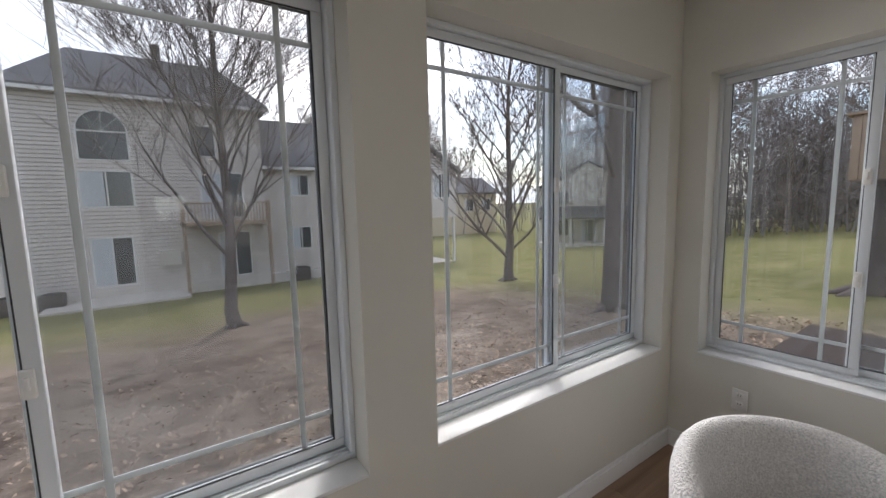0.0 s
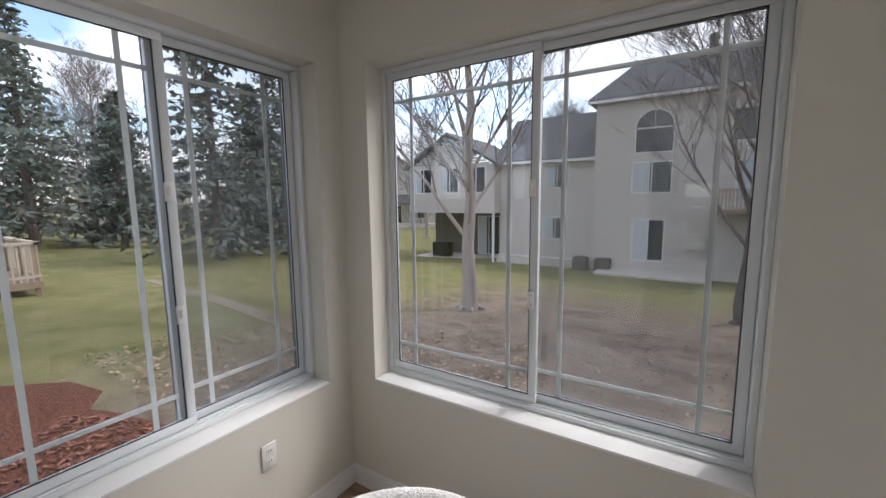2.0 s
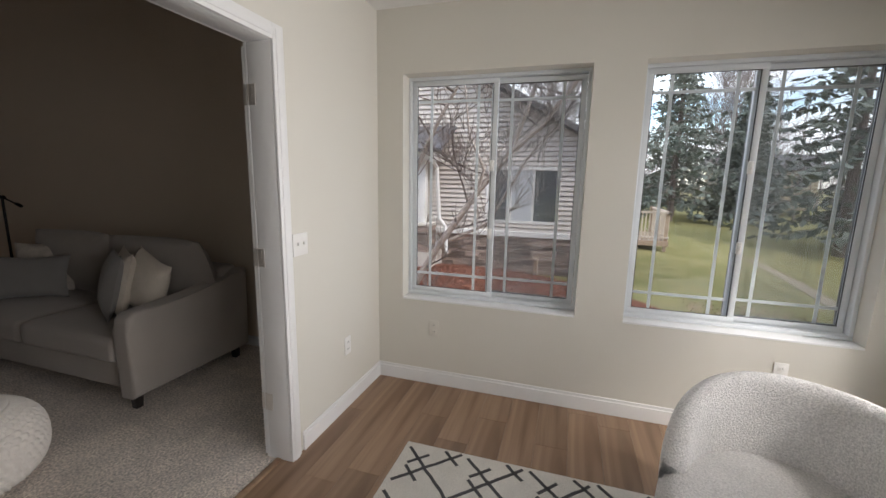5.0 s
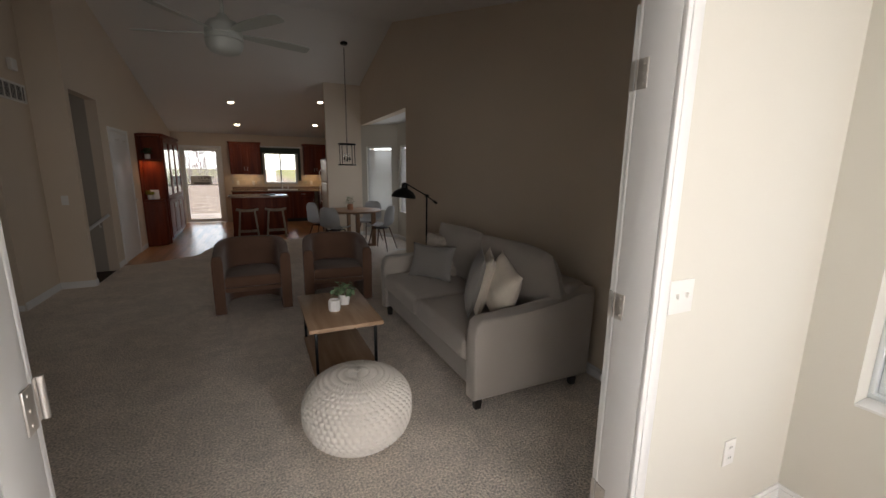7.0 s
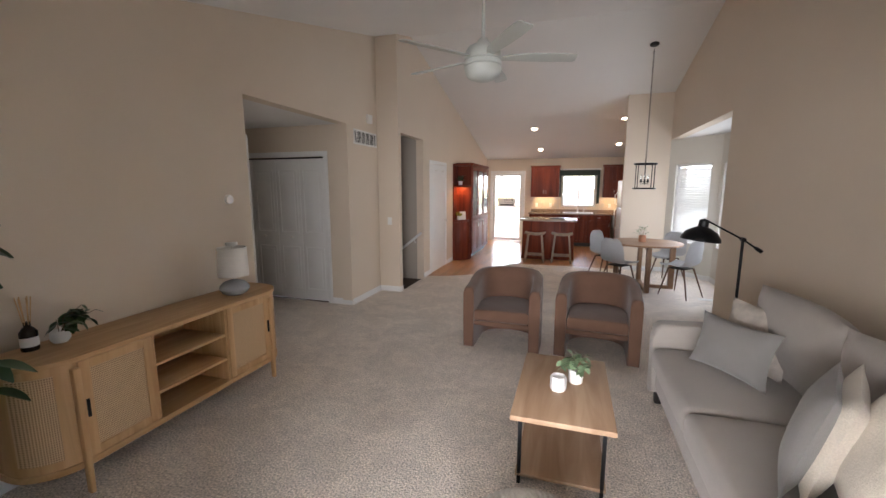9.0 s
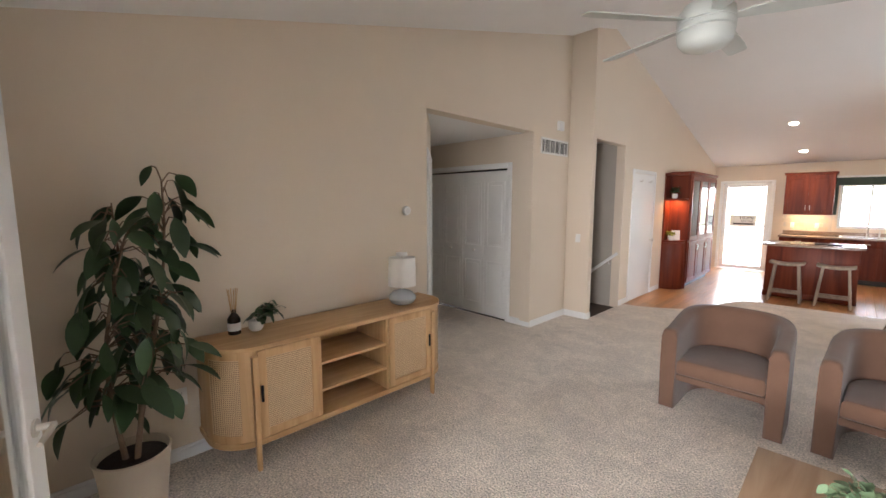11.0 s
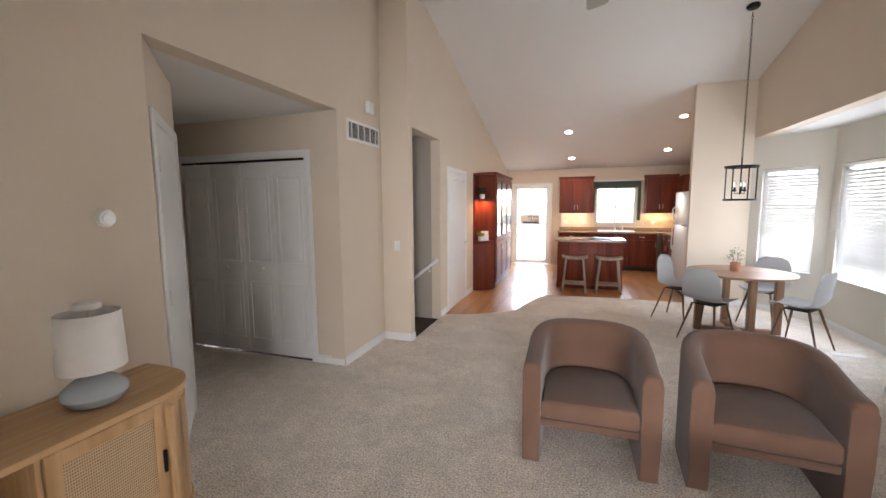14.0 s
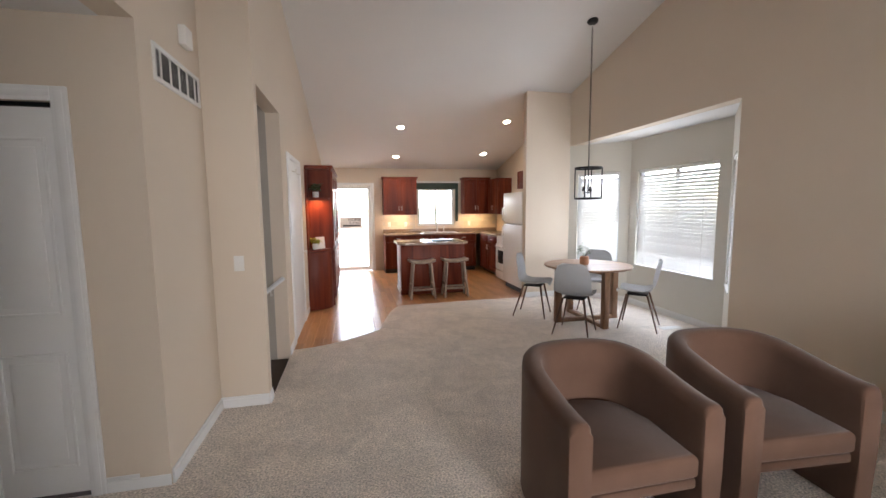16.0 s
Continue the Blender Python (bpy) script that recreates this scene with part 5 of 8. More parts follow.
# loose chips on the mulch
CHIP = island_tint(material("bark_mulch_chip", (0.24, 0.10, 0.065), 0.95, var=0.4, scale=9), 0.6)
bm = B()
rnd = random.Random(15)
for k in range(6500):
    a, r = rnd.uniform(0, math.tau), math.sqrt(rnd.random()) * 0.95
    cx, cy, rx, ry, up = (6.4, 0.9, 2.6, 3.4, 0.15) if k % 4 else (4.3, -2.3, 2.0, 1.1, 0.045)
    x, y = cx + rx * r * math.cos(a), cy + ry * r * math.sin(a)
    if x < 2.1:
        continue
    ln, wd = rnd.uniform(0.02, 0.05), rnd.uniform(0.006, 0.014)
    m = pose(x, y, gz(x, y) + up, rnd.uniform(-25, 25), rnd.uniform(-25, 25), rnd.uniform(0, 360))
    top = [m @ Vector(p) for p in ((-ln, -wd, 0.008), (ln, -wd * 0.6, 0.008), (ln * 0.9, wd, 0.012), (-ln * 0.8, wd, 0.006))]
    v = [bm.verts.new(p) for p in top] + [bm.verts.new(p - Vector((0, 0, 0.012))) for p in top]
    bm.faces.new(v[:4])
    for q in range(4):
        bm.faces.new((v[q], v[(q + 1) % 4], v[4 + (q + 1) % 4], v[4 + q]))
tagged(link("mulch_chips", bm, CHIP), "loose red-brown bark chips over the beds", "mulch", kind="stuff")

# fallen leaves
DEADLEAF = island_tint(material("dry_fallen_leaf", (0.36, 0.26, 0.18), 0.9, var=0.4, scale=3), 0.5)
bm = B()
rnd = random.Random(5)
for k in range(15000):
    x, y = rnd.uniform(-9, 8), -3.6 - abs(rnd.gauss(0, 3.6))
    if k % 6 == 0:
        x, y = -2.3 - abs(rnd.gauss(0, 4)), rnd.uniform(-8, 3)
    s = rnd.uniform(0.02, 0.045)
    m = pose(x, y, gz(x, y) + 0.05, rnd.uniform(-35, 35), rnd.uniform(-35, 35), rnd.uniform(0, 360))
    q = [m @ Vector(p) for p in ((-s, 0, 0), (0, -s * 0.55, 0.01), (s, 0, 0), (0, s * 0.55, 0.01))]
    bm.faces.new([bm.verts.new(p) for p in q])
tagged(link("fallen_leaves", bm, DEADLEAF), "scatter of dry brown leaves on the ground", "leaves", kind="stuff")

# ---- trees ----
BARK = material("grey_brown_bark", (0.36, 0.30, 0.26), 0.95, var=0.35, scale=5, bump=0.9, bump_scale=26, stretch=(1, 1, 0.25), dist=0.02)
BARK2 = material("dark_bark", (0.145, 0.115, 0.10), 0.95, var=0.35, scale=6, bump=0.9, bump_scale=26, stretch=(1, 1, 0.25), dist=0.02)
TWIG = material("grey_twig_bark", (0.15, 0.12, 0.105), 0.95, var=0.3, scale=4)


def limb(bm, start, way, length, r0, rng, depth, twigs, droop=0.0):
    """A tapering, wandering limb with side branches."""
    pts, radii = [Vector(start)], [r0]
    d = Vector(way).normalized()
    seg = 5 if depth else 4
    for k in range(seg):
        d = (d + Vector((rng.gauss(0, 0.10), rng.gauss(0, 0.10), rng.gauss(0.05, 0.06) - droop))).normalized()
        pts.append(pts[-1] + d * length / seg)
        radii.append(max(0.0045, r0 * (1 - 0.78 * (k + 1) / seg)))
    tube(bm if depth > 2 else twigs, pts, radii, 6 if depth > 2 else (4 if depth > 1 else 3), cap=False)
    if depth == 0:
        return
    n = {3: 8, 2: 6, 1: 5}[depth]
    for k in range(n):
        f = rng.uniform(0.22, 0.98) * seg
        i = min(int(f), seg - 1)
        p = pts[i].lerp(pts[i + 1], f - i)
        side = Vector((rng.gauss(0, 1), rng.gauss(0, 1), 0.35)).normalized()
        w = (d * 0.75 + side * 0.85).normalized()
        limb(bm, p, w, length * rng.uniform(0.42, 0.62), max(0.007, radii[i] * 0.55), rng, depth - 1, twigs, droop)


def bare_tree(name, m, height, r, seed, label, bark=BARK, fork=0.24, spread=0.55, n=11):
    t = thing(name, m, label, "tree", "bare trees")
    rng = random.Random(seed)
    bm, tw = B(), B()
    pts, radii = [Vector((0, 0, -0.3))], [r * 1.35]
    for k in range(9):
        z = height * (k + 0.4) / 9
        pts.append(Vector((rng.gauss(0, 0.012) * height * 0.35, rng.gauss(0, 0.012) * height * 0.35, z)))
        radii.append(r * (1 - 0.93 * (k + 0.4) / 9) if k else r * 1.05)
    tube(bm, pts, radii, 10)
    for k in range(n):
        f = fork + (0.92 - fork) * (k + rng.random() * 0.6) / n
        z = height * f
        i = min(range(len(pts)), key=lambda q: abs(pts[q].z - z))
        a = k * 2.4 + rng.uniform(-0.5, 0.5)
        up = 0.75 + 0.5 * f
        w = Vector((math.cos(a) * spread * 1.4, math.sin(a) * spread * 1.4, up))
        limb(bm, Vector((pts[i].x, pts[i].y, z)), w, height * (0.50 - 0.33 * f), radii[i] * 0.36, rng, 3, tw)
    for k in range(6):
        a = k * math.tau / 6 + rng.random()
        tube(bm, [(0, 0, 0.12), (math.cos(a) * r * 1.2, math.sin(a) * r * 1.2, 0.06), (math.cos(a) * r * 2.6, math.sin(a) * r * 2.6, -0.06)], [r * 0.5, r * 0.4, r * 0.15], 6)
    part("trunk", bm, bark, t, angle=80)
    part("crown", tw, TWIG, t, "dense bare twigs", 80)
    return t


t1 = bare_tree("maple_tree", pose(5.27, -10.7, gz(5.27, -10.7)), 10.5, 0.19, 11, "leafless maple tree on the back lawn", BARK, 0.16, 0.5, 20)
t2 = bare_tree("maple_tree", pose(-0.85, -14.3, gz(-0.85, -14.3)), 11.0, 0.17, 23, "leafless dark maple tree with a dense crown", BARK2, 0.17, 0.45, 30)
t3 = bare_tree("maple_tree", pose(-11.0, -14.0, gz(-11, -14)), 11.0, 0.19, 31, "leafless maple tree with tangled low branches", BARK2, 0.07, 0.62, 30)
t4 = bare_tree("oak_tree", pose(-8.3, -7.5, gz(-8.3, -7.5)), 14.0, 0.27, 57, "large leafless oak with a thick dark trunk", BARK2, 0.20, 0.75, 16)
t5 = bare_tree("oak_tree", pose(-12.75, -3.8, gz(-12.75, -3.8)), 13.0, 0.33, 61, "large leafless oak carrying a wooden box", BARK2, 0.34, 0.6, 14)
for x, y, s, rz in ((-18.0, -10.5, 1.1, 40), (-27, -18, 1.2, 120), (-33, -6, 1.2, 200), (-26, 3, 1.1, 10), (-38, -26, 1.3, 77), (13, -47, 1.2, 50), (27, -40, 1.2, 170), (-14, -46, 1.2, 300), (36, -30, 1.2, 20), (46, -16, 1.3, 99), (38, 1, 1.2, 150), (-22, -38, 1.2, 210), (24.5, -20.5, 0.85, 260), (-45, -14, 1.3, 30), (-48, 8, 1.3, 80), (-42, -1, 1.2, 140)):
    src = (t1, t2, t3)[int(abs(x)) % 3]
    copy_thing(src, pose(x, y, gz(x, y), 0, 0, rz) @ Matrix.Scale(1.0, 4)).scale = (s, s, s)

# the leaning ornamental tree outside the east window
ot = thing("ornamental_tree", pose(5.75, 1.22, gz(5.75, 1.22)), "leafless multi-stemmed ornamental tree leaning over mulch", "tree")
bm, tw = B(), B()
rng = random.Random(77)
for stem, r in (([(0.02, 0.40, -0.2), (-0.1, -0.02, 0.25), (-0.2, -0.56, 1.13), (-0.2, -1.21, 2.06), (-0.2, -1.72, 2.69), (-0.25, -2.17, 3.07), (-0.3, -2.69, 3.76), (-0.35, -3.1, 4.6)], 0.066),
                ([(0.05, 0.50, -0.2), (-0.05, 0.35, 0.8), (-0.2, 0.13, 1.77), (-0.2, -0.24, 2.56), (-0.25, -0.57, 3.19), (-0.3, -0.94, 3.77), (-0.4, -1.25, 4.8)], 0.058),
                ([(-0.2, -1.72, 2.69), (-0.25, -2.0, 3.49), (-0.3, -2.12, 3.92), (-0.3, -2.3, 4.8)], 0.036),
                ([(-0.2, -1.21, 2.06), (-0.3, -1.33, 2.42), (-0.35, -1.09, 2.96), (-0.4, -1.0, 3.8)], 0.030),
                ([(-0.15, -0.75, 1.25), (-0.1, -1.39, 1.56), (-0.1, -1.95, 2.58), (-0.1, -2.13, 2.80), (-0.1, -2.6, 3.3)], 0.030)):
    n = len(stem)
    tube(bm, stem, [r * (1 - 0.75 * k / n) for k in range(n)], 8)
    for k in range(1, n):
        for _ in range(2):
            w = Vector((rng.gauss(0, 0.5), rng.gauss(0, 0.8), rng.uniform(0.1, 0.9)))
            limb(bm, Vector(stem[k]).lerp(Vector(stem[k - 1]), rng.random()), w, rng.uniform(0.8, 1.6), r * 0.34, rng, 2, tw)
part("trunk", bm, BARK, ot, angle=80)
part("crown", tw, TWIG, ot, "thin bare twigs", 80)

NEEDLE = material("dark_conifer_needles", (0.145, 0.165, 0.135), 0.9, var=0.5, scale=2.5)


def conifer(name, m, height, seed, label):
    t = thing(name, m, label, "tree", "dark conifers")
    rng = random.Random(seed)
    part("trunk", tube(B(), [(0, 0, -0.3), (0, 0, height * 0.5), (0, 0, height)], [0.22, 0.13, 0.02], 8), BARK2, t)
    bm, bb = B(), B()
    z = height * 0.10
    while z < height * 0.985:
        f = z / height
        reach = (1 - f) ** 0.85 * height * 0.40 * rng.uniform(0.65, 1.15) + 0.15
        for k in range(7):
            a = rng.uniform(0, math.tau)
            rr = reach * rng.uniform(0.65, 1.1)
            tip = Vector((math.cos(a) * rr, math.sin(a) * rr, z - rr * rng.uniform(0.10, 0.35)))
            root = Vector((0, 0, z))
            tube(bb, [root, tip], [0.025, 0.006], 3, cap=False)
            for s in range(17):
                p = root.lerp(tip, rng.uniform(0.18, 1.0))
                ln = rng.uniform(0.22, 0.55) * (0.7 + 0.6 * (1 - f))
                dv = Vector((rng.gauss(0, 1), rng.gauss(0, 1), rng.uniform(-1.1, 0.15))).normalized() * ln
                sv = dv.cross(Vector((rng.gauss(0, 1), rng.gauss(0, 1), rng.gauss(0, 1)))).normalized() * ln * 0.22
                bm.faces.new([bm.verts.new(q) for q in (p, p + dv * 0.5 + sv, p + dv, p + dv * 0.5 - sv)])
        z += height * 0.029
    part("crown", bm, NEEDLE, t, "drooping dark green needles", 80)
    part("branch", bb, BARK2, t, "", 80)
    return t


c1 = conifer("spruce_tree", pose(30, -7.9, gz(30, -7.9)), 13.0, 3, "tall dark green spruce tree on the lawn")
c2 = conifer("spruce_tree", pose(31, -12.2, gz(31, -12)), 9.0, 4, "dark green spruce tree on the lawn")
for src, x, y, s in ((c1, 19.5, -12.0, 1.0), (c1, 26, -19.5, 1.05), (c2, 22, -15.5, 1.1), (c2, 34, -3.5, 1.3), (c1, 37, -9.5, 1.0), (c2, 38, -15, 1.3), (c1, 42, -4, 1.1), (c2, 33, -23, 1.2)):
    copy_thing(src, pose(x, y, gz(x, y), 0, 0, x * 31)).scale = (s, s, s)

# far woods close the view
# bark lightened, so the haze of distance is in its colour
WOODS = material("far_hazed_woods", (0.24, 0.205, 0.19), 1.0, var=0.3, scale=0.5)
bm = B()
rng = random.Random(9)
for k in range(2600):
    a = rng.uniform(math.radians(95), math.radians(395))
    d = rng.uniform(58, 120)
    if k % 4 == 0:                                    # the nearer woods to the west
        a, d = rng.uniform(math.radians(165), math.radians(222)), rng.uniform(40, 70)
    x, y = d * math.cos(a), d * math.sin(a)
    h = rng.uniform(7, 14)
    top = Vector((x + rng.gauss(0, 1.2), y + rng.gauss(0, 1.2), h))
    tube(bm, [(x, y, -3.5), top], [rng.uniform(0.05, 0.12), 0.015], 3, cap=False)
    for s in range(13):
        p = Vector((x, y, -3.0)).lerp(top, rng.uniform(0.12, 1))
        q = p + Vector((rng.gauss(0, 1.3), rng.gauss(0, 1.3), rng.uniform(0.4, 1.8)))
        tube(bm, [p, q], [0.04, 0.015], 3, cap=False)
        for _ in range(3):
            e = p.lerp(q, rng.uniform(0.4, 1))
            tube(bm, [e, e + Vector((rng.gauss(0, 0.8), rng.gauss(0, 0.8), rng.uniform(0.2, 1.3)))], [0.022, 0.010], 3, cap=False)
tagged(link("far_woods", bm, WOODS, angle=80), "distant belt of leafless grey woods", "woods", kind="stuff")

# ---- houses ----
SIDING = material("tan_vinyl_siding", (0.55, 0.492, 0.445), 0.6, var=0.06, scale=1.5)
SHINGLE = material("grey_roof_shingle", (0.105, 0.10, 0.105), 0.95, var=0.3, scale=6, bump=0.6, bump_scale=12, fine=0.25)
HTRIM = material("white_house_trim", (0.72, 0.70, 0.67), 0.5, var=0.04, scale=3)
DARKGLASS = material("dark_house_glass", (0.035, 0.042, 0.05), 0.08, var=0.2, scale=1)
CURTAIN = material("pale_house_curtain", (0.48, 0.50, 0.52), 0.7, var=0.12, scale=2)
# porch wall shade is put into this brown; chimney and coolers share it
SHADOWY = material("porch_shade_and_dark_metal", (0.09, 0.075, 0.065), 0.9, var=0.3, scale=1)
CONCRETE = material("pale_concrete", (0.58, 0.53, 0.47), 0.9, var=0.12, scale=2, bump=0.3, bump_scale=30)
DECKWOOD = material("weathered_deck_wood", (0.34, 0.25, 0.18), 0.85, var=0.2, scale=5)


def lap_siding(bm, u0, u1, z0, z1, holes, at, top=None, pitch=0.19):
    """Lapped boards in the local xz plane, proud towards +y by 2 cm; at maps local to world."""
    z = z0
    while z < z1 - 0.01:
        h = min(pitch, z1 - z)
        a, b = u0, u1
        if top:
            a, b = top(z + h)
            if b - a < 0.1:
                break
        cuts = sorted((max(a, q[0]), min(b, q[1])) for q in holes if q[2] < z + h * 0.5 < q[3] and q[1] > a and q[0] < b)
        x = a
        for c, d in cuts + [(b, b)]:
            if c - x > 0.02:
                v = [bm.verts.new(at @ Vector(p)) for p in ((x, 0.0, z), (c, 0.0, z), (c, 0.05, z), (x, 0.05, z), (c, 0.018, z + h * 0.78), (x, 0.018, z + h * 0.78))]
                bm.faces.new((v[0], v[1], v[2], v[3]))
                bm.faces.new((v[3], v[2], v[4], v[5]))
            x = max(x, d)
        z += pitch


def house_window(house, u0, u1, z0, z1, at, lites=2, curtain=0.5, arch=False, sill=True):
    w = u1 - u0
    bm = B()
    f = 0.07
    for a, b in (((u0 - f, -0.02, z0 - f), (u1 + f, 0.05, z0)), ((u0 - f, -0.02, z1), (u1 + f, 0.05, z1 + f)), ((u0 - f, -0.02, z0), (u0, 0.05, z1)), ((u1, -0.02, z0), (u1 + f, 0.05, z1))):
        bx(bm, a, b, 0, 1, at)
    for k in range(1, lites):
        x = u0 + w * k / lites
        bx(bm, (x - 0.03, -0.02, z0), (x + 0.03, 0.03, z1), 0, 1, at)
    if arch:
        prev = None
        for k in range(13):
            q = math.pi * k / 12
            p = [at @ Vector(((u0 + u1) / 2 + r * math.cos(q), y, z1 + f + r * math.sin(q))) for r, y in ((w / 2, 0.085), (w / 2 + f, 0.085), (w / 2, -0.02), (w / 2 + f, -0.02))]
            p = [bm.verts.new(v) for v in p]
            if prev:
                bm.faces.new((prev[0], prev[1], p[1], p[0]))
                bm.faces.new((prev[0], p[0], p[2], prev[2]))
                bm.faces.new((prev[1], p[1], p[3], prev[3]))
            prev = p
        for q in (0.25, 0.5, 0.75):
            c = Vector(((u0 + u1) / 2, 0.075, z1 + f))
            tube(bm, [at @ c, at @ (c + Vector((w / 2 * math.cos(q * math.pi), 0, w / 2 * math.sin(q * math.pi))))], 0.02, 4)
    win = part("window", bm, HTRIM, house, "white framed window")
    bm = box((u0, 0.003, z0), (u1, 0.010, z1), 0, 1, at)
    if arch:
        c = [(u0 + u1) / 2 + w / 2 * math.cos(math.pi * k / 12) for k in range(13)]
        s = [z1 + f + w / 2 * math.sin(math.pi * k / 12) for k in range(13)]
        bm.faces.new([bm.verts.new(at @ Vector((p, 0.062, q))) for p, q in zip(c, s)])
    part("pane", bm, DARKGLASS, win)
    if curtain:
        part("curtain", box((u0 + w * (1 - curtain), 0.012, z0), (u1, 0.016, z1), 0, 1, at), CURTAIN, win, "pale drawn curtain")
    return win


def slab_roof(house, quads, t=0.18, name="roof"):
    bm = B()
    for q in quads:
        lo = [bm.verts.new(p) for p in q]
        hi = [bm.verts.new((p[0], p[1], p[2] + t)) for p in q]
        bm.faces.new(lo)
        bm.faces.new(hi)
        for k in range(len(q)):
            bm.faces.new((lo[k], lo[(k + 1) % len(q)], hi[(k + 1) % len(q)], hi[k]))
    return part(name, bm, SHINGLE, house, "grey asphalt shingles", 15)


def solid(house, a, b, name="wall", mat=None):
    return part(name, box(a, b), mat or SIDING, house)


HY = -27.5
sh = thing("apartment_house", pose(0, 0, 0), "tan sided three-storey house with grey shingle roof", "house")
ATS = pose(0, HY, 0)                                   # x as in the world, boards proud towards +y
G0 = -3.15
solid(sh, (-4.34, HY - 9, G0 - 0.5), (5.83, HY, 7.0))
solid(sh, (5.83, HY - 8, G0 - 0.5), (12.3, HY - 0.6, 3.85))
solid(sh, (-11.5, HY - 8, G0 - 0.5), (-4.34, HY - 0.6, 3.85))
tall = [(2.0, 3.55, -2.2, 0.14), (1.77, 3.70, 1.72, 3.38), (1.77, 3.62, 3.97, 5.3), (-3.2, -1.2, 1.0, 3.4), (-3.4, -1.9, -2.3, 0.1), (-2.0, -0.9, 4.3, 5.9)]
bm = B()
lap_siding(bm, -4.34, 5.83, -2.5, 7.0, tall, ATS)
wing = [(7.62, 8.95, 2.14, 3.55), (7.62, 9.08, -1.24, 0.11)]
ATW = pose(0, HY - 0.6, 0)
lap_siding(bm, 5.85, 12.3, -2.5, 3.85, wing, ATW)
rwing = [(-7.1, -6.1, 2.2, 3.45), (-7.1, -6.0, -1.14, 0.18)]
lap_siding(bm, -11.5, -4.36, -2.5, 3.85, rwing, ATW)
part("siding", bm, SIDING, sh, "horizontal tan lap siding", 20)
part("foundation", box((-11.5, HY - 0.62, G0 - 0.5), (12.3, HY + 0.03, -2.5)), CONCRETE, sh)
house_window(sh, 2.0, 3.55, -2.2, 0.14, ATS, 2, 0.5)
house_window(sh, 1.77, 3.70, 1.72, 3.38, ATS, 2, 0.45)
house_window(sh, 1.77, 3.62, 3.97, 5.25, ATS, 1, 0, True)
house_window(sh, -3.2, -1.2, 1.0, 3.4, ATS, 2, 0.5)
house_window(sh, -3.4, -1.9, -2.3, 0.1, ATS, 2, 0.3)
house_window(sh, -2.0, -0.9, 4.3, 5.9, ATS, 1, 0.0)
for q in wing + rwing:
    house_window(sh, *q, ATW, 2, 0.4)
slab_roof(sh, [[(-4.8, HY + 0.45, 6.95), (6.25, HY + 0.45, 6.95), (4.2, HY - 4.5, 10.1), (-2.9, HY - 4.5, 10.1)],
               [(6.25, HY + 0.45, 6.95), (6.25, HY - 9.4, 6.95), (4.2, HY - 4.5, 10.1), (4.19, HY - 4.5, 10.1)],
               [(-4.8, HY - 9.4, 6.95), (-4.8, HY + 0.45, 6.95), (-2.9, HY - 4.5, 10.1), (-2.91, HY - 4.5, 10.1)]])
slab_roof(sh, [[(5.85, HY - 0.15, 3.8), (12.7, HY - 0.15, 3.8), (12.7, HY - 4.5, 7.2), (5.85, HY - 4.5, 7.2)]])
slab_roof(sh, [[(-11.9, HY - 0.15, 3.8), (-4.36, HY - 0.15, 3.8), (-4.36, HY - 4.5, 7.2), (-11.9, HY - 4.5, 7.2)]])
bm = B()
bx(bm, (-4.8, HY + 0.40, 6.86), (6.25, HY + 0.52, 7.02))
bx(bm, (5.85, HY - 0.2, 3.72), (12.7, HY - 0.08, 3.88))
bx(bm, (-11.9, HY - 0.2, 3.72), (-4.36, HY - 0.08, 3.88))
part("gutter", bm, HTRIM, sh, "white rain gutter")
part("chimney_pipe", tube(B(), [(0.2, HY - 3.2, 8.8), (0.2, HY - 3.2, 10.7)], 0.22, 10), SHADOWY, sh)
part("patio_slab", box((-0.2, HY, G0 - 0.2), (5.2, HY + 2.6, -2.72)), CONCRETE, sh)
balc = part("balcony", box((-4.3, HY + 0.02, 0.62), (-0.1, HY + 1.7, 0.80)), DECKWOOD, sh, "wooden balcony")
for x in (-4.2, -0.2):
    part("post", box((x - 0.08, HY + 1.55, G0), (x + 0.08, HY + 1.7, 1.9)), DECKWOOD, balc)
bm = box((-4.3, HY + 1.6, 1.72), (-0.1, HY + 1.7, 1.80))
for k in range(28):
    bx(bm, (-4.25 + k * 0.152, HY + 1.62, 0.8), (-4.20 + k * 0.152, HY + 1.67, 1.72))
part("railing", bm, DECKWOOD, balc)
part("utility_box", box((0.0, HY + 0.02, -1.4), (0.9, HY + 0.3, -0.6)), CONCRETE, sh)
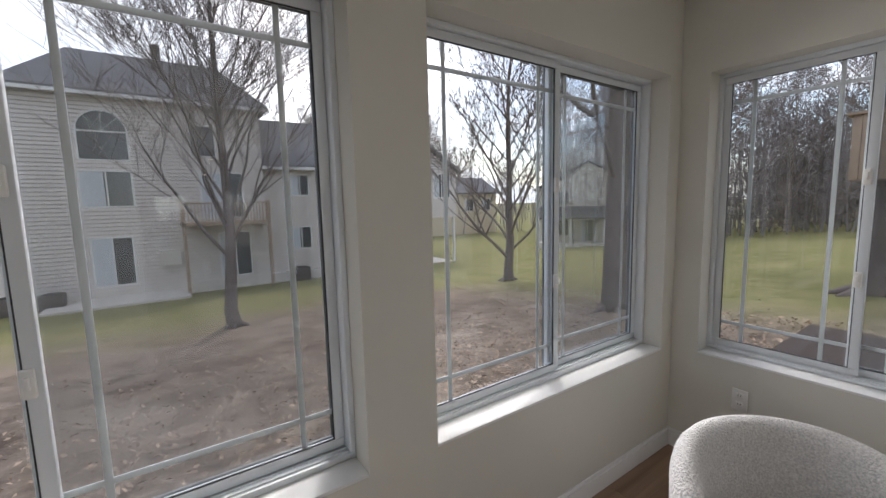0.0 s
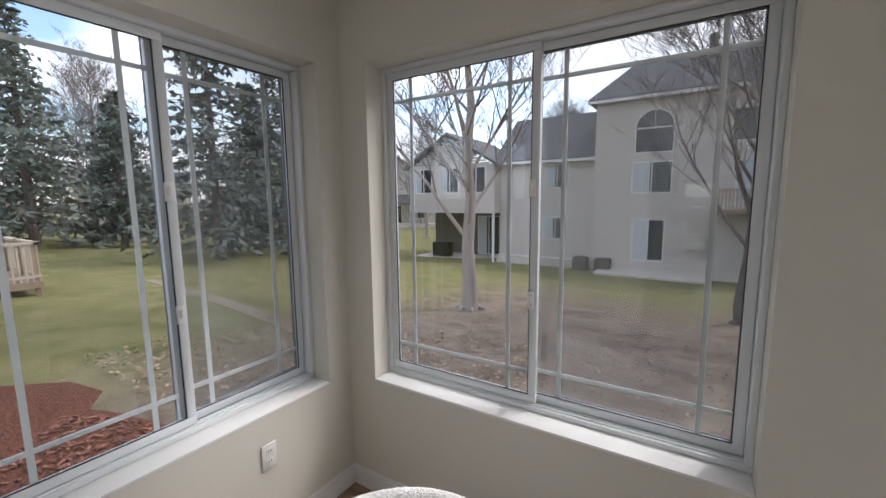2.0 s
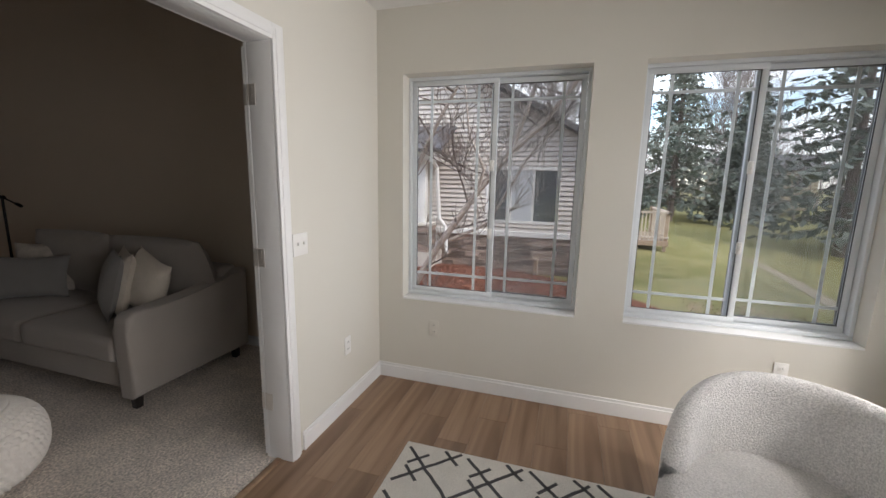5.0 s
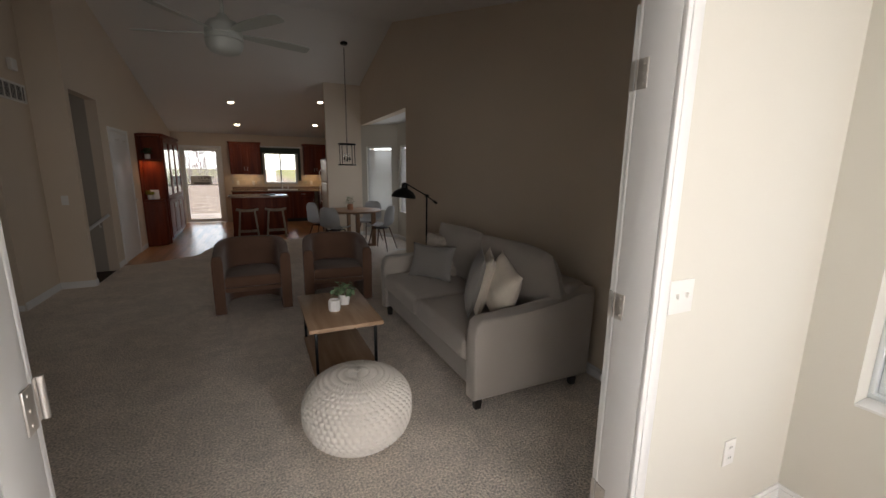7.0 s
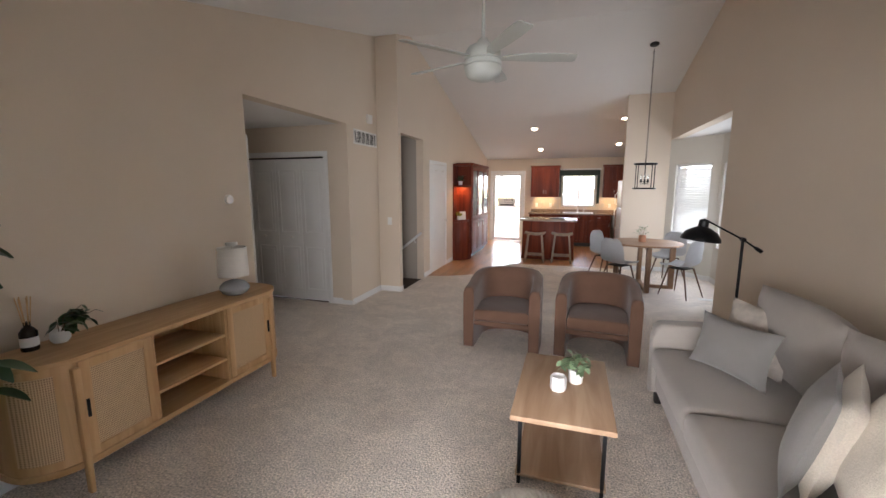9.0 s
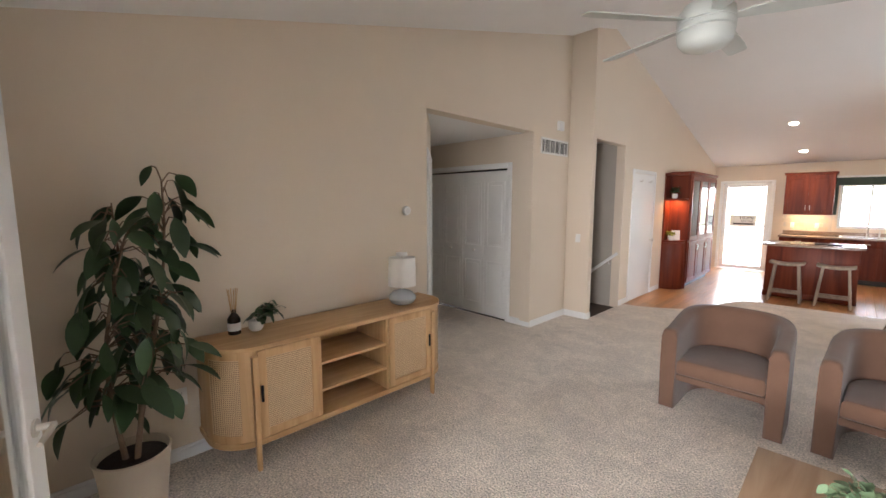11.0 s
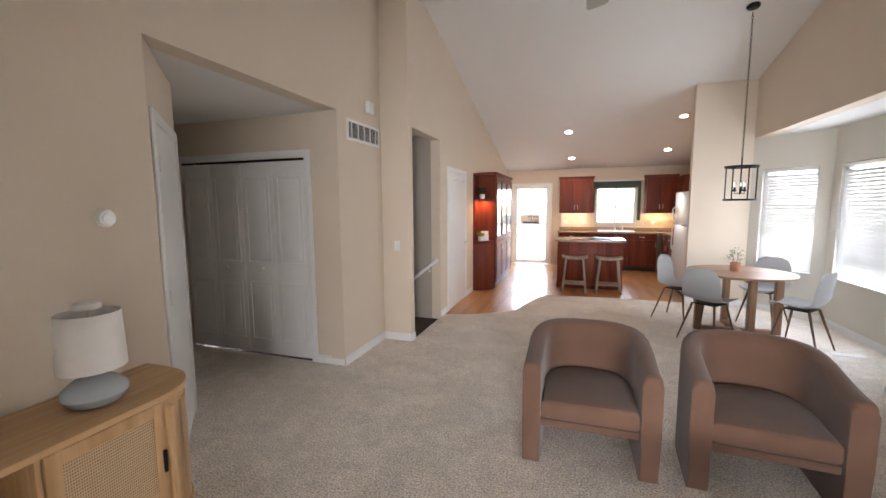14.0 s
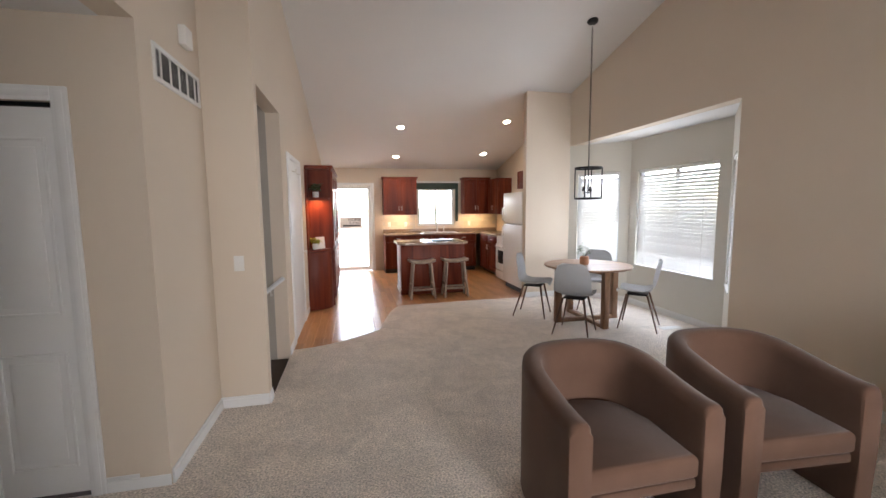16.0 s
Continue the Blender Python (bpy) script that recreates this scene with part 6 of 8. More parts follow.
for gx in (12.25, -18.0):
    gw = 7.2 if gx > 0 else 6.5
    x0, x1 = gx, gx + gw
    zb = 0.42
    solid(sh, (x0, HY - 6, zb), (x1, HY + 0.5, 3.8))
    ATG = pose(0, HY + 0.5, 0)
    hs = [(x0 + gw * q, x0 + gw * q + 1.4, 1.9, 3.6) for q in (0.10, 0.40, 0.72)]
    bm = B()
    lap_siding(bm, x0, x1, zb, 3.8, hs, ATG)
    slope = 2.1 / (gw / 2)
    lap_siding(bm, x0, x1, 3.8, 5.85, [], ATG, lambda z: (x0 + (z - 3.8) / slope, x1 - (z - 3.8) / slope))
    part("siding", bm, SIDING, sh)
    for q in hs:
        house_window(sh, *q, ATG, 2, 0.35)
    xm = (x0 + x1) / 2
    slab_roof(sh, [[(x0 - 0.3, HY + 0.95, 3.65), (xm, HY + 0.95, 5.95), (xm, HY - 6, 5.95), (x0 - 0.3, HY - 6, 3.65)],
                   [(xm, HY + 0.95, 5.95), (x1 + 0.3, HY + 0.95, 3.65), (x1 + 0.3, HY - 6, 3.65), (xm, HY - 6, 5.95)]])
    for x in (x0 + 0.1, x1 - 0.2):
        part("post", box((x, HY + 0.25, G0), (x + 0.14, HY + 0.4, zb)), HTRIM, sh, "white porch post")
    # back wall of the porch, its shade given by the dark colour
    solid(sh, (x0, HY - 3.2, G0), (x1, HY - 3.0, zb), "porch_wall", SHADOWY)
    part("patio_slab", box((x0, HY - 3, G0 - 0.2), (x1, HY + 1.2, G0 + 0.08)), CONCRETE, sh)
    house_window(sh, x0 + 1.2, x0 + 3.0, G0 + 0.2, 0.0, pose(0, HY - 2.98, 0), 2, 0.4)
for x, y in ((6.4, HY + 0.4), (5.0, HY + 0.9), (-6.2, HY + 0.2)):
    ac = thing("air_conditioner", pose(x, y, gz(x, y) - 0.02), "dark grey outdoor cooling unit beside the house", "air conditioner", "outdoor cooling units")
    part("body", box((-0.42, -0.42, 0.0), (0.42, 0.42, 0.85), 0.05), SHADOWY, ac)
    part("fan_grille", lathe(B(), [(0, 0.86), (0.34, 0.86), (0.36, 0.88), (0.0, 0.90)], 20, cap=False), BLACK, ac)
grill = thing("barbecue_grill", pose(17.4, HY - 0.9, G0 + 0.08), "covered black barbecue grill on the patio", "grill")
part("cover", box((-0.8, -0.35, 0.0), (0.8, 0.35, 1.15), 0.12, 3), BLACK, grill)

# far pale house
fh = thing("far_house", pose(-34, -52, gz(-34, -52)), "distant pale yellow house behind trees", "house")
part("wall", box((-7, -4, 0), (7, 4, 6.0)), material("pale_yellow_siding", (0.55, 0.47, 0.33), 0.7, var=0.06, scale=2), fh)
slab_roof(fh, [[(-7.5, 4.6, 5.8), (7.5, 4.6, 5.8), (7.5, 0, 8.2), (-7.5, 0, 8.2)], [(-7.5, -4.6, 5.8), (7.5, -4.6, 5.8), (7.5, 0, 8.2), (-7.5, 0, 8.2)]])
for k in range(4):
    house_window(fh, -5.8 + k * 3.2, -4.3 + k * 3.2, 3.4, 5.0, pose(0, 4.02, 0), 2, 0.3)
ph = thing("porch_house", pose(-36.5, -28.6, gz(-36, -28) + 0.5, 0, 0, -54), "distant pale house with a gabled roof and porch", "house")
PALESIDE = material("pale_cream_siding", (0.62, 0.57, 0.49), 0.7, var=0.06, scale=2)
part("wall", box((-4.6, -4, -1.2), (4.6, 4, 5.2)), PALESIDE, ph)
bm = B()
_v = [[bm.verts.new((x, y, z)) for x, z in ((-4.6, 5.2), (4.6, 5.2), (0, 7.6))] for y in (3.9, 4.02)]
bm.faces.new(_v[0])
bm.faces.new(_v[1])
for k in range(3):
    bm.faces.new((_v[0][k], _v[0][(k + 1) % 3], _v[1][(k + 1) % 3], _v[1][k]))
part("gable_wall", bm, PALESIDE, ph)
slab_roof(ph, [[(-5.1, 4.5, 5.0), (0, 4.5, 7.7), (0, -4.5, 7.7), (-5.1, -4.5, 5.0)], [(0, 4.5, 7.7), (5.1, 4.5, 5.0), (5.1, -4.5, 5.0), (0, -4.5, 7.7)]])
slab_roof(ph, [[(-4.8, 6.4, 2.3), (4.8, 6.4, 2.3), (4.8, 4.0, 3.3), (-4.8, 4.0, 3.3)]], 0.12, "porch_roof")
part("porch_floor", box((-4.6, 4.0, -1.2), (4.6, 6.3, 0.0)), CONCRETE, ph)
for x in (-4.4, -1.5, 1.5, 4.4):
    part("porch_post", box((x - 0.09, 6.0, 0.0), (x + 0.09, 6.18, 2.3)), HTRIM, ph)
for x0, x1, z0, z1 in ((-3.6, -2.0, 0.6, 2.1), (-0.5, 0.5, 0.05, 2.1), (1.8, 3.6, 0.6, 2.1), (-3.2, -1.8, 3.6, 4.9), (1.8, 3.2, 3.6, 4.9)):
    house_window(ph, x0, x1, z0, z1, pose(0, 4.02, 0), 2, 0.3)
fh2 = copy_thing(fh, pose(78, -30, gz(78, -30) + 1.0, 0, 0, 75))
fh3 = copy_thing(fh, pose(-68, -14, gz(-68, -14), 0, 0, -80))
ph2 = copy_thing(ph, pose(45, -57, gz(45, -57) + 0.6, 0, 0, 38))
ph2.scale = (1.35, 1.35, 1.35)

# neighbouring house to the east
HX = 9.2
eh = thing("neighbour_house", pose(0, 0, 0), "tan sided house with stone base and white porch", "house")
ATE = pose(HX, 0, 0, 0, 0, 90)                         # local x runs along world y, boards proud towards -x
yb0, yb1, yp, ze = -2.3, 6.2, 1.95, 2.05
hole = [(-1.09, 0.52, 0.50, 1.73), (2.20, 3.1, -0.25, 1.75)]
bm = B()
lap_siding(bm, yb0, yb1, 0.22, ze, hole, ATE, None, 0.115)
sl = 2.45 / (yp - yb0)
lap_siding(bm, yb0, yb1, ze, 4.5, [], ATE, lambda z: (yb0 + (z - ze) / sl, yb1 - (z - ze) / sl), 0.115)
part("siding", bm, SIDING, eh, "horizontal tan lap siding", 20)
part("wall", box((HX + 0.02, yb0, -1.3), (HX + 7.0, yb1, ze)), SIDING, eh)
bm = B()
v = [bm.verts.new((HX + 0.01, y, z)) for y, z in ((yb0, ze), (yb1, ze), (yp, 4.5))]
w = [bm.verts.new((HX + 0.15, y, z)) for y, z in ((yb0, ze), (yb1, ze), (yp, 4.5))]
bm.faces.new(v)
bm.faces.new(w)
for k in range(3):
    bm.faces.new((v[k], v[(k + 1) % 3], w[(k + 1) % 3], w[k]))
part("gable_wall", bm, SIDING, eh)
slab_roof(eh, [[(HX - 0.4, yb0 - 0.4, ze - 0.22), (HX - 0.4, yp, 4.55), (HX + 7.4, yp, 4.55), (HX + 7.4, yb0 - 0.4, ze - 0.22)],
               [(HX - 0.4, yp, 4.55), (HX - 0.4, yb1 + 0.4, ze - 0.22), (HX + 7.4, yb1 + 0.4, ze - 0.22), (HX + 7.4, yp, 4.55)]], 0.14)
house_window(eh, -1.09, 0.52, 0.50, 1.73, ATE, 3, 0.0)
for u0, u1 in ((-0.55, -0.02), (-0.02, 0.1)):
    part("curtain", box((u0, 0.012, 0.5), (u1, 0.016, 1.73), 0, 1, ATE), CURTAIN, eh, "pale curtain")
part("ledge", box((yb0, 0.0, 0.10), (yb1, 0.10, 0.24), 0.01, 1, ATE), HTRIM, eh, "white ledge board")
STONE = island_tint(material("stacked_ledge_stone", (0.24, 0.18, 0.15), 0.9, var=0.4, scale=1.3, bump=0.7, bump_scale=20, dist=0.02), 0.55)
rng = random.Random(3)


def stone_face(bm, u0, u1, z0, z1, at):
    z = z0
    while z < z1 - 0.02:
        h = min(rng.uniform(0.055, 0.11), z1 - z)
        u = u0 - rng.uniform(0, 0.2)
        while u < u1:
            w = rng.uniform(0.14, 0.45)
            a, b = max(u, u0), min(u + w, u1)
            if b - a > 0.03:
                bx(bm, (a + 0.004, -0.02, z + 0.004), (b - 0.004, rng.uniform(0.03, 0.075), z + h - 0.004), 0, 1, at)
            u += w
        z += h


bm = B()
stone_face(bm, yb0, 1.75, -1.05, 0.10, ATE)
part("stone_base", bm, STONE, eh, "stacked brown ledge stone", 20)
porch = part("porch_floor", box((HX - 0.9, 1.72, -1.2), (HX, 3.6, -0.30)), CONCRETE, eh, "concrete porch")
for k in range(2):
    part("step", box((HX - 1.25 - 0.32 * k, 2.35, -1.2), (HX - 0.9 - 0.32 * k + 0.02, 3.5, -0.46 - 0.16 * k)), CONCRETE, porch)
bm = B()
for at in (pose(HX - 0.85, 2.05, 0, 0, 0, 90), pose(HX - 0.85, 1.80, 0, 0, 0, 180) @ pose(-0.42, 0, 0)):
    stone_face(bm, -0.23 if at == pose(HX - 0.85, 2.05, 0, 0, 0, 90) else 0.0, 0.23 if at == pose(HX - 0.85, 2.05, 0, 0, 0, 90) else 0.42, -0.30, 0.34, at)
part("stone_pillar", bm, STONE, porch, "stacked stone pillar", 20)
part("pillar_cap", box((HX - 0.92, 1.76, 0.34), (HX - 0.36, 2.34, 0.40), 0.01), CONCRETE, porch)
part("porch_post", box((HX - 0.74, 1.95, 0.40), (HX - 0.54, 2.15, 1.95), 0.01), HTRIM, porch, "white square porch post")
part("porch_beam", box((HX - 0.95, 1.70, 1.90), (HX, 5.0, 2.08), 0.01), HTRIM, porch)
slab_roof(eh, [[(HX - 1.2, 1.4, 2.08), (HX - 1.2, 5.4, 2.08), (HX + 0.05, 5.4, 2.75), (HX + 0.05, 1.4, 2.75)]], 0.08, "porch_roof")
dr = part("front_door", box((2.24, -0.02, -0.28), (3.06, 0.03, 1.72), 0.01, 1, ATE), HTRIM, eh, "white storm door")
part("door_glass", box((2.34, 0.03, -0.12), (2.96, 0.036, 0.62), 0, 1, ATE), DARKGLASS, dr)
part("door_glass", box((2.34, 0.03, 0.74), (2.96, 0.036, 1.62), 0, 1, ATE), DARKGLASS, dr)
part("downspout", tube(B(), [(HX - 0.98, 1.72, 1.95), (HX - 0.5, 1.74, 1.75), (HX - 0.30, 1.72, 0.5), (HX - 0.35, 1.55, 0.30), (HX - 0.5, 1.45, -0.35)], 0.045, 8), HTRIM, eh, "white downspout")
boulder = link("landscape_rock", lathe(B(), [(0, -0.05), (0.2, -0.03), (0.24, 0.06), (0.16, 0.15), (0, 0.17)], 12, cap=False), CONCRETE)
boulder.matrix_basis = pose(5.25, 0.2, gz(5.25, 0.2) + 0.15)
tagged(boulder, "pale rounded rock lying on the mulch", "rock")
rocks = [(4.1, 0.75, 0.55), (4.35, 1.05, 0.7), (3.95, 1.35, 0.6)]
for x, y, k in rocks:
    r2 = new("landscape_rock", boulder.data)
    r2.matrix_basis = pose(x, y, gz(x, y) + 0.02, 0, 0, x * 77) @ Matrix.Scale(k, 4)
    tagged(r2, "small pale rock edging the mulch bed", "rock")
utility = thing("utility_pedestal", pose(8.5, -0.75, gz(8.5, -0.75) + 0.13), "grey utility pedestal standing by the stone base", "utility box")
part("body", box((-0.06, -0.05, 0), (0.06, 0.05, 0.36), 0.01), DECKWOOD, utility)
part("cap", box((-0.11, -0.07, 0.36), (0.11, 0.07, 0.42), 0.01), DECKWOOD, utility)

deck = thing("wooden_deck", pose(0, 0, 0), "pale wooden deck with slatted railing", "deck")
part("deck_floor", box((14.2, -4.65, -0.62), (17.2, -2.3, -0.45)), DECKWOOD, deck)
for x, y in ((14.25, -4.6), (17.1, -4.6), (14.25, -3.0), (15.7, -4.6)):
    part("post", box((x, y, gz(x, y) - 0.2), (x + 0.1, y + 0.1, 0.56)), DECKWOOD, deck)
PALE = material("pale_deck_rail", (0.52, 0.44, 0.36), 0.8, var=0.15, scale=4)
bm = B()
bx(bm, (14.2, -4.66, 0.48), (17.2, -4.55, 0.54))
bx(bm, (14.2, -4.66, 0.48), (14.3, -2.3, 0.545))
bx(bm, (14.2, -4.64, -0.36), (17.2, -4.58, -0.30))
bx(bm, (14.22, -4.64, -0.36), (14.28, -2.3, -0.305))
for k in range(26):
    bx(bm, (14.3 + k * 0.115, -4.63, -0.45), (14.34 + k * 0.115, -4.59, 0.49))
for k in range(20):
    bx(bm, (14.23, -4.5 + k * 0.115, -0.45), (14.27, -4.46 + k * 0.115, 0.49))
part("railing", bm, PALE, deck)

EARTH = material("worn_earth", (0.27, 0.22, 0.15), 1.0, var=0.25, scale=4)
path = link("garden_path", prism(B(), [(4.5, -5.8), (7.4, -6.45), (11.6, -6.9), (15, -7.1), (15, -7.4), (11.6, -7.25), (7.4, -6.8), (4.5, -6.15)], -1.6, -0.975), EARTH)
tagged(path, "narrow worn earth footpath across the lawn", "path", kind="structure")

# tree with a wooden box beyond the west window
nb = thing("nesting_box", pose(-12.1, -3.95, 0), "tan slatted wooden box fixed to a tree trunk", "nest box")
for k in range(5):
    part("board", box((0.0, -0.35 + k * 0.16, 1.78), (0.03, -0.20 + k * 0.16, 3.18), 0.004), DECKWOOD, nb)
part("roof", box((-0.5, -0.45, 3.18), (0.1, 0.55, 3.24), 0.005), DECKWOOD, nb)
part("box_body", box((-0.4, -0.35, 1.76), (-0.002, 0.44, 3.17)), DECKWOOD, nb)


# ---- kitchen ----
def panel_door(bm, u0, u1, z0, z1, at, t=0.02, rail=0.06):
    """A framed cabinet door in the local xz plane, proud towards -y, with a raised field."""
    for a, b in (((u0, z0), (u0 + rail, z1)), ((u1 - rail, z0), (u1, z1)), ((u0 + rail, z0), (u1 - rail, z0 + rail)), ((u0 + rail, z1 - rail), (u1 - rail, z1))):
        bx(bm, (a[0], -t, a[1]), (b[0], 0, b[1]), 0.003, 1, at)
    bx(bm, (u0 + rail, -t * 0.4, z0 + rail), (u1 - rail, 0, z1 - rail), 0, 1, at)
    bx(bm, (u0 + rail + 0.03, -t * 0.85, z0 + rail + 0.03), (u1 - rail - 0.03, -t * 0.3, z1 - rail - 0.03), 0.006, 1, at)
    return bm


def cabinet(name, w, d, z0, z1, m, doors, label, drawer=0.0, toe=0.0, group="", pulls=True):
    """A cabinet unit; origin at the left of its front, x along the front, y back into it."""
    cab = thing(name, m, label, "cabinet", group)
    part("body", box((0, 0, z0 + toe), (w, d, z1), 0.002), CHERRY, cab)
    if toe:
        part("toe_kick", box((0.0, 0.07, z0), (w, d, z0 + toe)), DARKWOOD, cab)
    at = Matrix.Identity(4)
    n = doors
    for k in range(n):
        u0, u1 = w * k / n + 0.004, w * (k + 1) / n - 0.004
        zt = z1 - 0.004
        if drawer:
            bm = box((u0, -0.02, zt - drawer), (u1, 0, zt), 0.004)
            dw = part("drawer", bm, CHERRY, cab)
            if pulls:
                part("handle", tube(B(), [((u0 + u1) / 2 - 0.05, -0.022, zt - drawer / 2), ((u0 + u1) / 2 - 0.04, -0.045, zt - drawer / 2), ((u0 + u1) / 2 + 0.04, -0.045, zt - drawer / 2), ((u0 + u1) / 2 + 0.05, -0.022, zt - drawer / 2)], 0.005, 6), NICKEL, dw)
            zt -= drawer + 0.006
        dr = part("door", panel_door(B(), u0, u1, z0 + toe + 0.004, zt, at), CHERRY, cab)
        if pulls:
            hx = u1 - 0.03 if k % 2 == 0 else u0 + 0.03
            zz = zt - 0.16 if z0 < 0.5 else z0 + 0.10
            part("handle", tube(B(), [(hx, -0.021, zz), (hx, -0.045, zz + 0.01), (hx, -0.045, zz + 0.09), (hx, -0.021, zz + 0.10)], 0.005, 6), NICKEL, dr)
    return cab


CABG = "cherry kitchen cabinets"
cabinet("wall_cabinet", 0.78, 0.32, 1.34, 2.17, pose(-0.95, KY - 0.325, 0), 2, "cherry wood wall cabinet with raised-panel doors", group=CABG)
cabinet("wall_cabinet", 0.62, 0.32, 1.34, 2.17, pose(0.99, KY - 0.325, 0), 2, "cherry wood wall cabinet with raised-panel doors", group=CABG)
cabinet("wall_cabinet", 0.66, 0.32, 1.34, 2.17, pose(KE - 0.325, KY - 0.33, 0, rz=-90), 2, "cherry wood corner wall cabinet", group=CABG)
cabinet("wall_cabinet", 0.95, 0.5, 1.84, 2.17, pose(KE - 0.5, 9.50, 0, rz=-90), 2, "short cherry wood cabinet above the refrigerator", group=CABG)
for nm, u0, u1, z in (("crown_moulding", -0.97, -0.15, 2.17), ("crown_moulding", 0.97, 1.64, 2.17)):
    bm = box((u0, KY - 0.36, z), (u1, KY - 0.002, z + 0.03), 0.006)
    bx(bm, (u0 - 0.01, KY - 0.375, z + 0.03), (u1 + 0.01, KY - 0.002, z + 0.05), 0.006)
    tagged(link(nm, bm, CHERRY), "cherry wood crown moulding above cabinets", "moulding", kind="structure")
for k, (x0, w, n) in enumerate(((-0.95, 0.62, 1), (-0.33, 0.92, 2), (0.59, 0.62, 1))):
    cabinet("base_cabinet", w, 0.58, 0.0, 0.868, pose(x0, KY - 0.585, 0), n, "cherry wood base cabinet with drawer", 0.14, 0.10, CABG)
cabinet("base_cabinet", 1.15, 0.62, 0.0, 0.868, pose(KE - 0.625, KY - 0.60, 0, rz=-90), 2, "cherry wood base cabinet with drawer", 0.14, 0.10, CABG)
bm = box((-0.97, KY - 0.62, 0.87), (KE - 0.002, KY - 0.004, 0.905), 0.006)
bx(bm, (KE - 0.66, KY - 1.75, 0.87), (KE - 0.002, KY - 0.622, 0.905), 0.006)
tagged(link("worktop", bm, GRANITE), "speckled brown granite worktop along the wall", "worktop")
bm = box((-0.95, KY - 0.024, 0.906), (KE - 0.03, KY - 0.004, 0.985), 0.003)
tagged(link("worktop_upstand", bm, GRANITE), "speckled granite upstand behind the worktop", "upstand")
TILE = material("cream_wall_tile", (0.66, 0.57, 0.44), 0.3, var=0.1, scale=6, random_tint=0.10)
splash = thing("backsplash", pose(0, KY, 0), "cream tiled backsplash above the worktop", "backsplash", kind="structure")
part("grout", box((-0.95, -0.006, 0.986), (-0.17, -0.001, 1.338)), CONCRETE, splash)
part("grout", box((0.99, -0.006, 0.986), (KE - 0.01, -0.001, 1.338)), CONCRETE, splash)
tile0 = None
for r in range(4):
    for k in range(19):
        x = -0.91 + k * 0.152 + (0.076 if r % 2 else 0)
        if -0.24 < x < 1.06 or x > 1.87:
            continue
        mt = pose(x, -0.008, 1.03 + r * 0.088)
        if tile0 is None:
            tile0 = part("tile", box((-0.074, -0.003, -0.042), (0.074, 0.003, 0.042), 0.0015, 1), TILE, splash)
            tile0.matrix_basis = mt
        else:
            again(tile0, "tile", mt, splash)
for x in (-0.80, -0.40, 1.20):
    o = thing("wall_outlet", pose(x, KY - 0.013, 1.10), "white outlet plate on the tiled backsplash", "outlet")
    part("plate", box((-0.035, -0.006, -0.057), (0.035, 0, 0.057), 0.002), PLASTIC, o)
sink = thing("kitchen_sink", pose(0.36, KY - 0.33, 0.905), "white sink with a chrome tap", "sink")
bm = B()
bx(bm, (-0.40, -0.24, 0.0), (0.40, -0.20, 0.014), 0.004)
bx(bm, (-0.40, 0.16, 0.0), (0.40, 0.24, 0.014), 0.004)
bx(bm, (-0.40, -0.20, 0.0), (-0.36, 0.16, 0.014), 0.004)
bx(bm, (0.36, -0.20, 0.0), (0.40, 0.16, 0.014), 0.004)
bx(bm, (-0.02, -0.20, 0.0), (0.02, 0.16, 0.012), 0.004)
part("rim", bm, WHITECER, sink)
part("tap", tube(B(), [(0, 0.20, 0.01), (0, 0.20, 0.18), (0, 0.17, 0.23), (0, 0.10, 0.24), (0, 0.04, 0.20)], [0.022, 0.014, 0.013, 0.012, 0.011], 12), NICKEL, sink)
part("sprayer", tube(B(), [(0.16, 0.20, 0.01), (0.16, 0.20, 0.14)], [0.016, 0.012], 10), NICKEL, sink)

# kitchen window with a dark valance frame
kw = thing("window_10", pose(0.36, KY, 1.06), "white kitchen window in a dark green surround", "window", kind="structure")
bm = B()
w, h = 0.92, 0.91
for a, b in (((-w / 2, 0.05, 0), (w / 2, 0.12, 0.05)), ((-w / 2, 0.05, h - 0.05), (w / 2, 0.12, h)), ((-w / 2, 0.05, 0.05), (-w / 2 + 0.05, 0.12, h - 0.05)), ((w / 2 - 0.05, 0.05, 0.05), (w / 2, 0.12, h - 0.05)), ((-0.02, 0.05, 0.05), (0.02, 0.11, h - 0.05))):
    bx(bm, a, b, 0.004)
part("window_frame", bm, VINYL, kw)
pn = part("pane", box((-w / 2 + 0.05, 0.08, 0.05), (w / 2 - 0.05, 0.084, h - 0.05)), GLASS, kw)
pn.visible_shadow = False
GREENCLOTH = material("dark_green_valance_cloth", (0.06, 0.085, 0.07), 0.9, var=0.15, scale=8)
bm = B()
for k in range(60):
    x0 = -0.55 + k * 1.10 / 60
    bx(bm, (x0, -0.055 - 0.010 * math.sin(k * 0.9), h - 0.02), (x0 + 1.10 / 60, -0.045 - 0.010 * math.sin(k * 0.9), h + 0.13))
part("valance", bm, GREENCLOTH, kw, "dark green cloth valance")
for sx in (-1, 1):
    bm = B()
    for k in range(5):
        x0 = sx * (0.49 + k * 0.014)
        bx(bm, (x0 - 0.007, -0.05 - 0.010 * math.sin(k * 1.6), 0.28 if sx < 0 else 0.1), (x0 + 0.007, -0.03 - 0.010 * math.sin(k * 1.6), h - 0.02))
    part("curtain", bm, GREENCLOTH, kw, "narrow dark green side curtain")
part("curtain_board", box((-0.56, -0.09, h + 0.13), (0.58, -0.002, h + 0.17), 0.004), TRIM, kw)

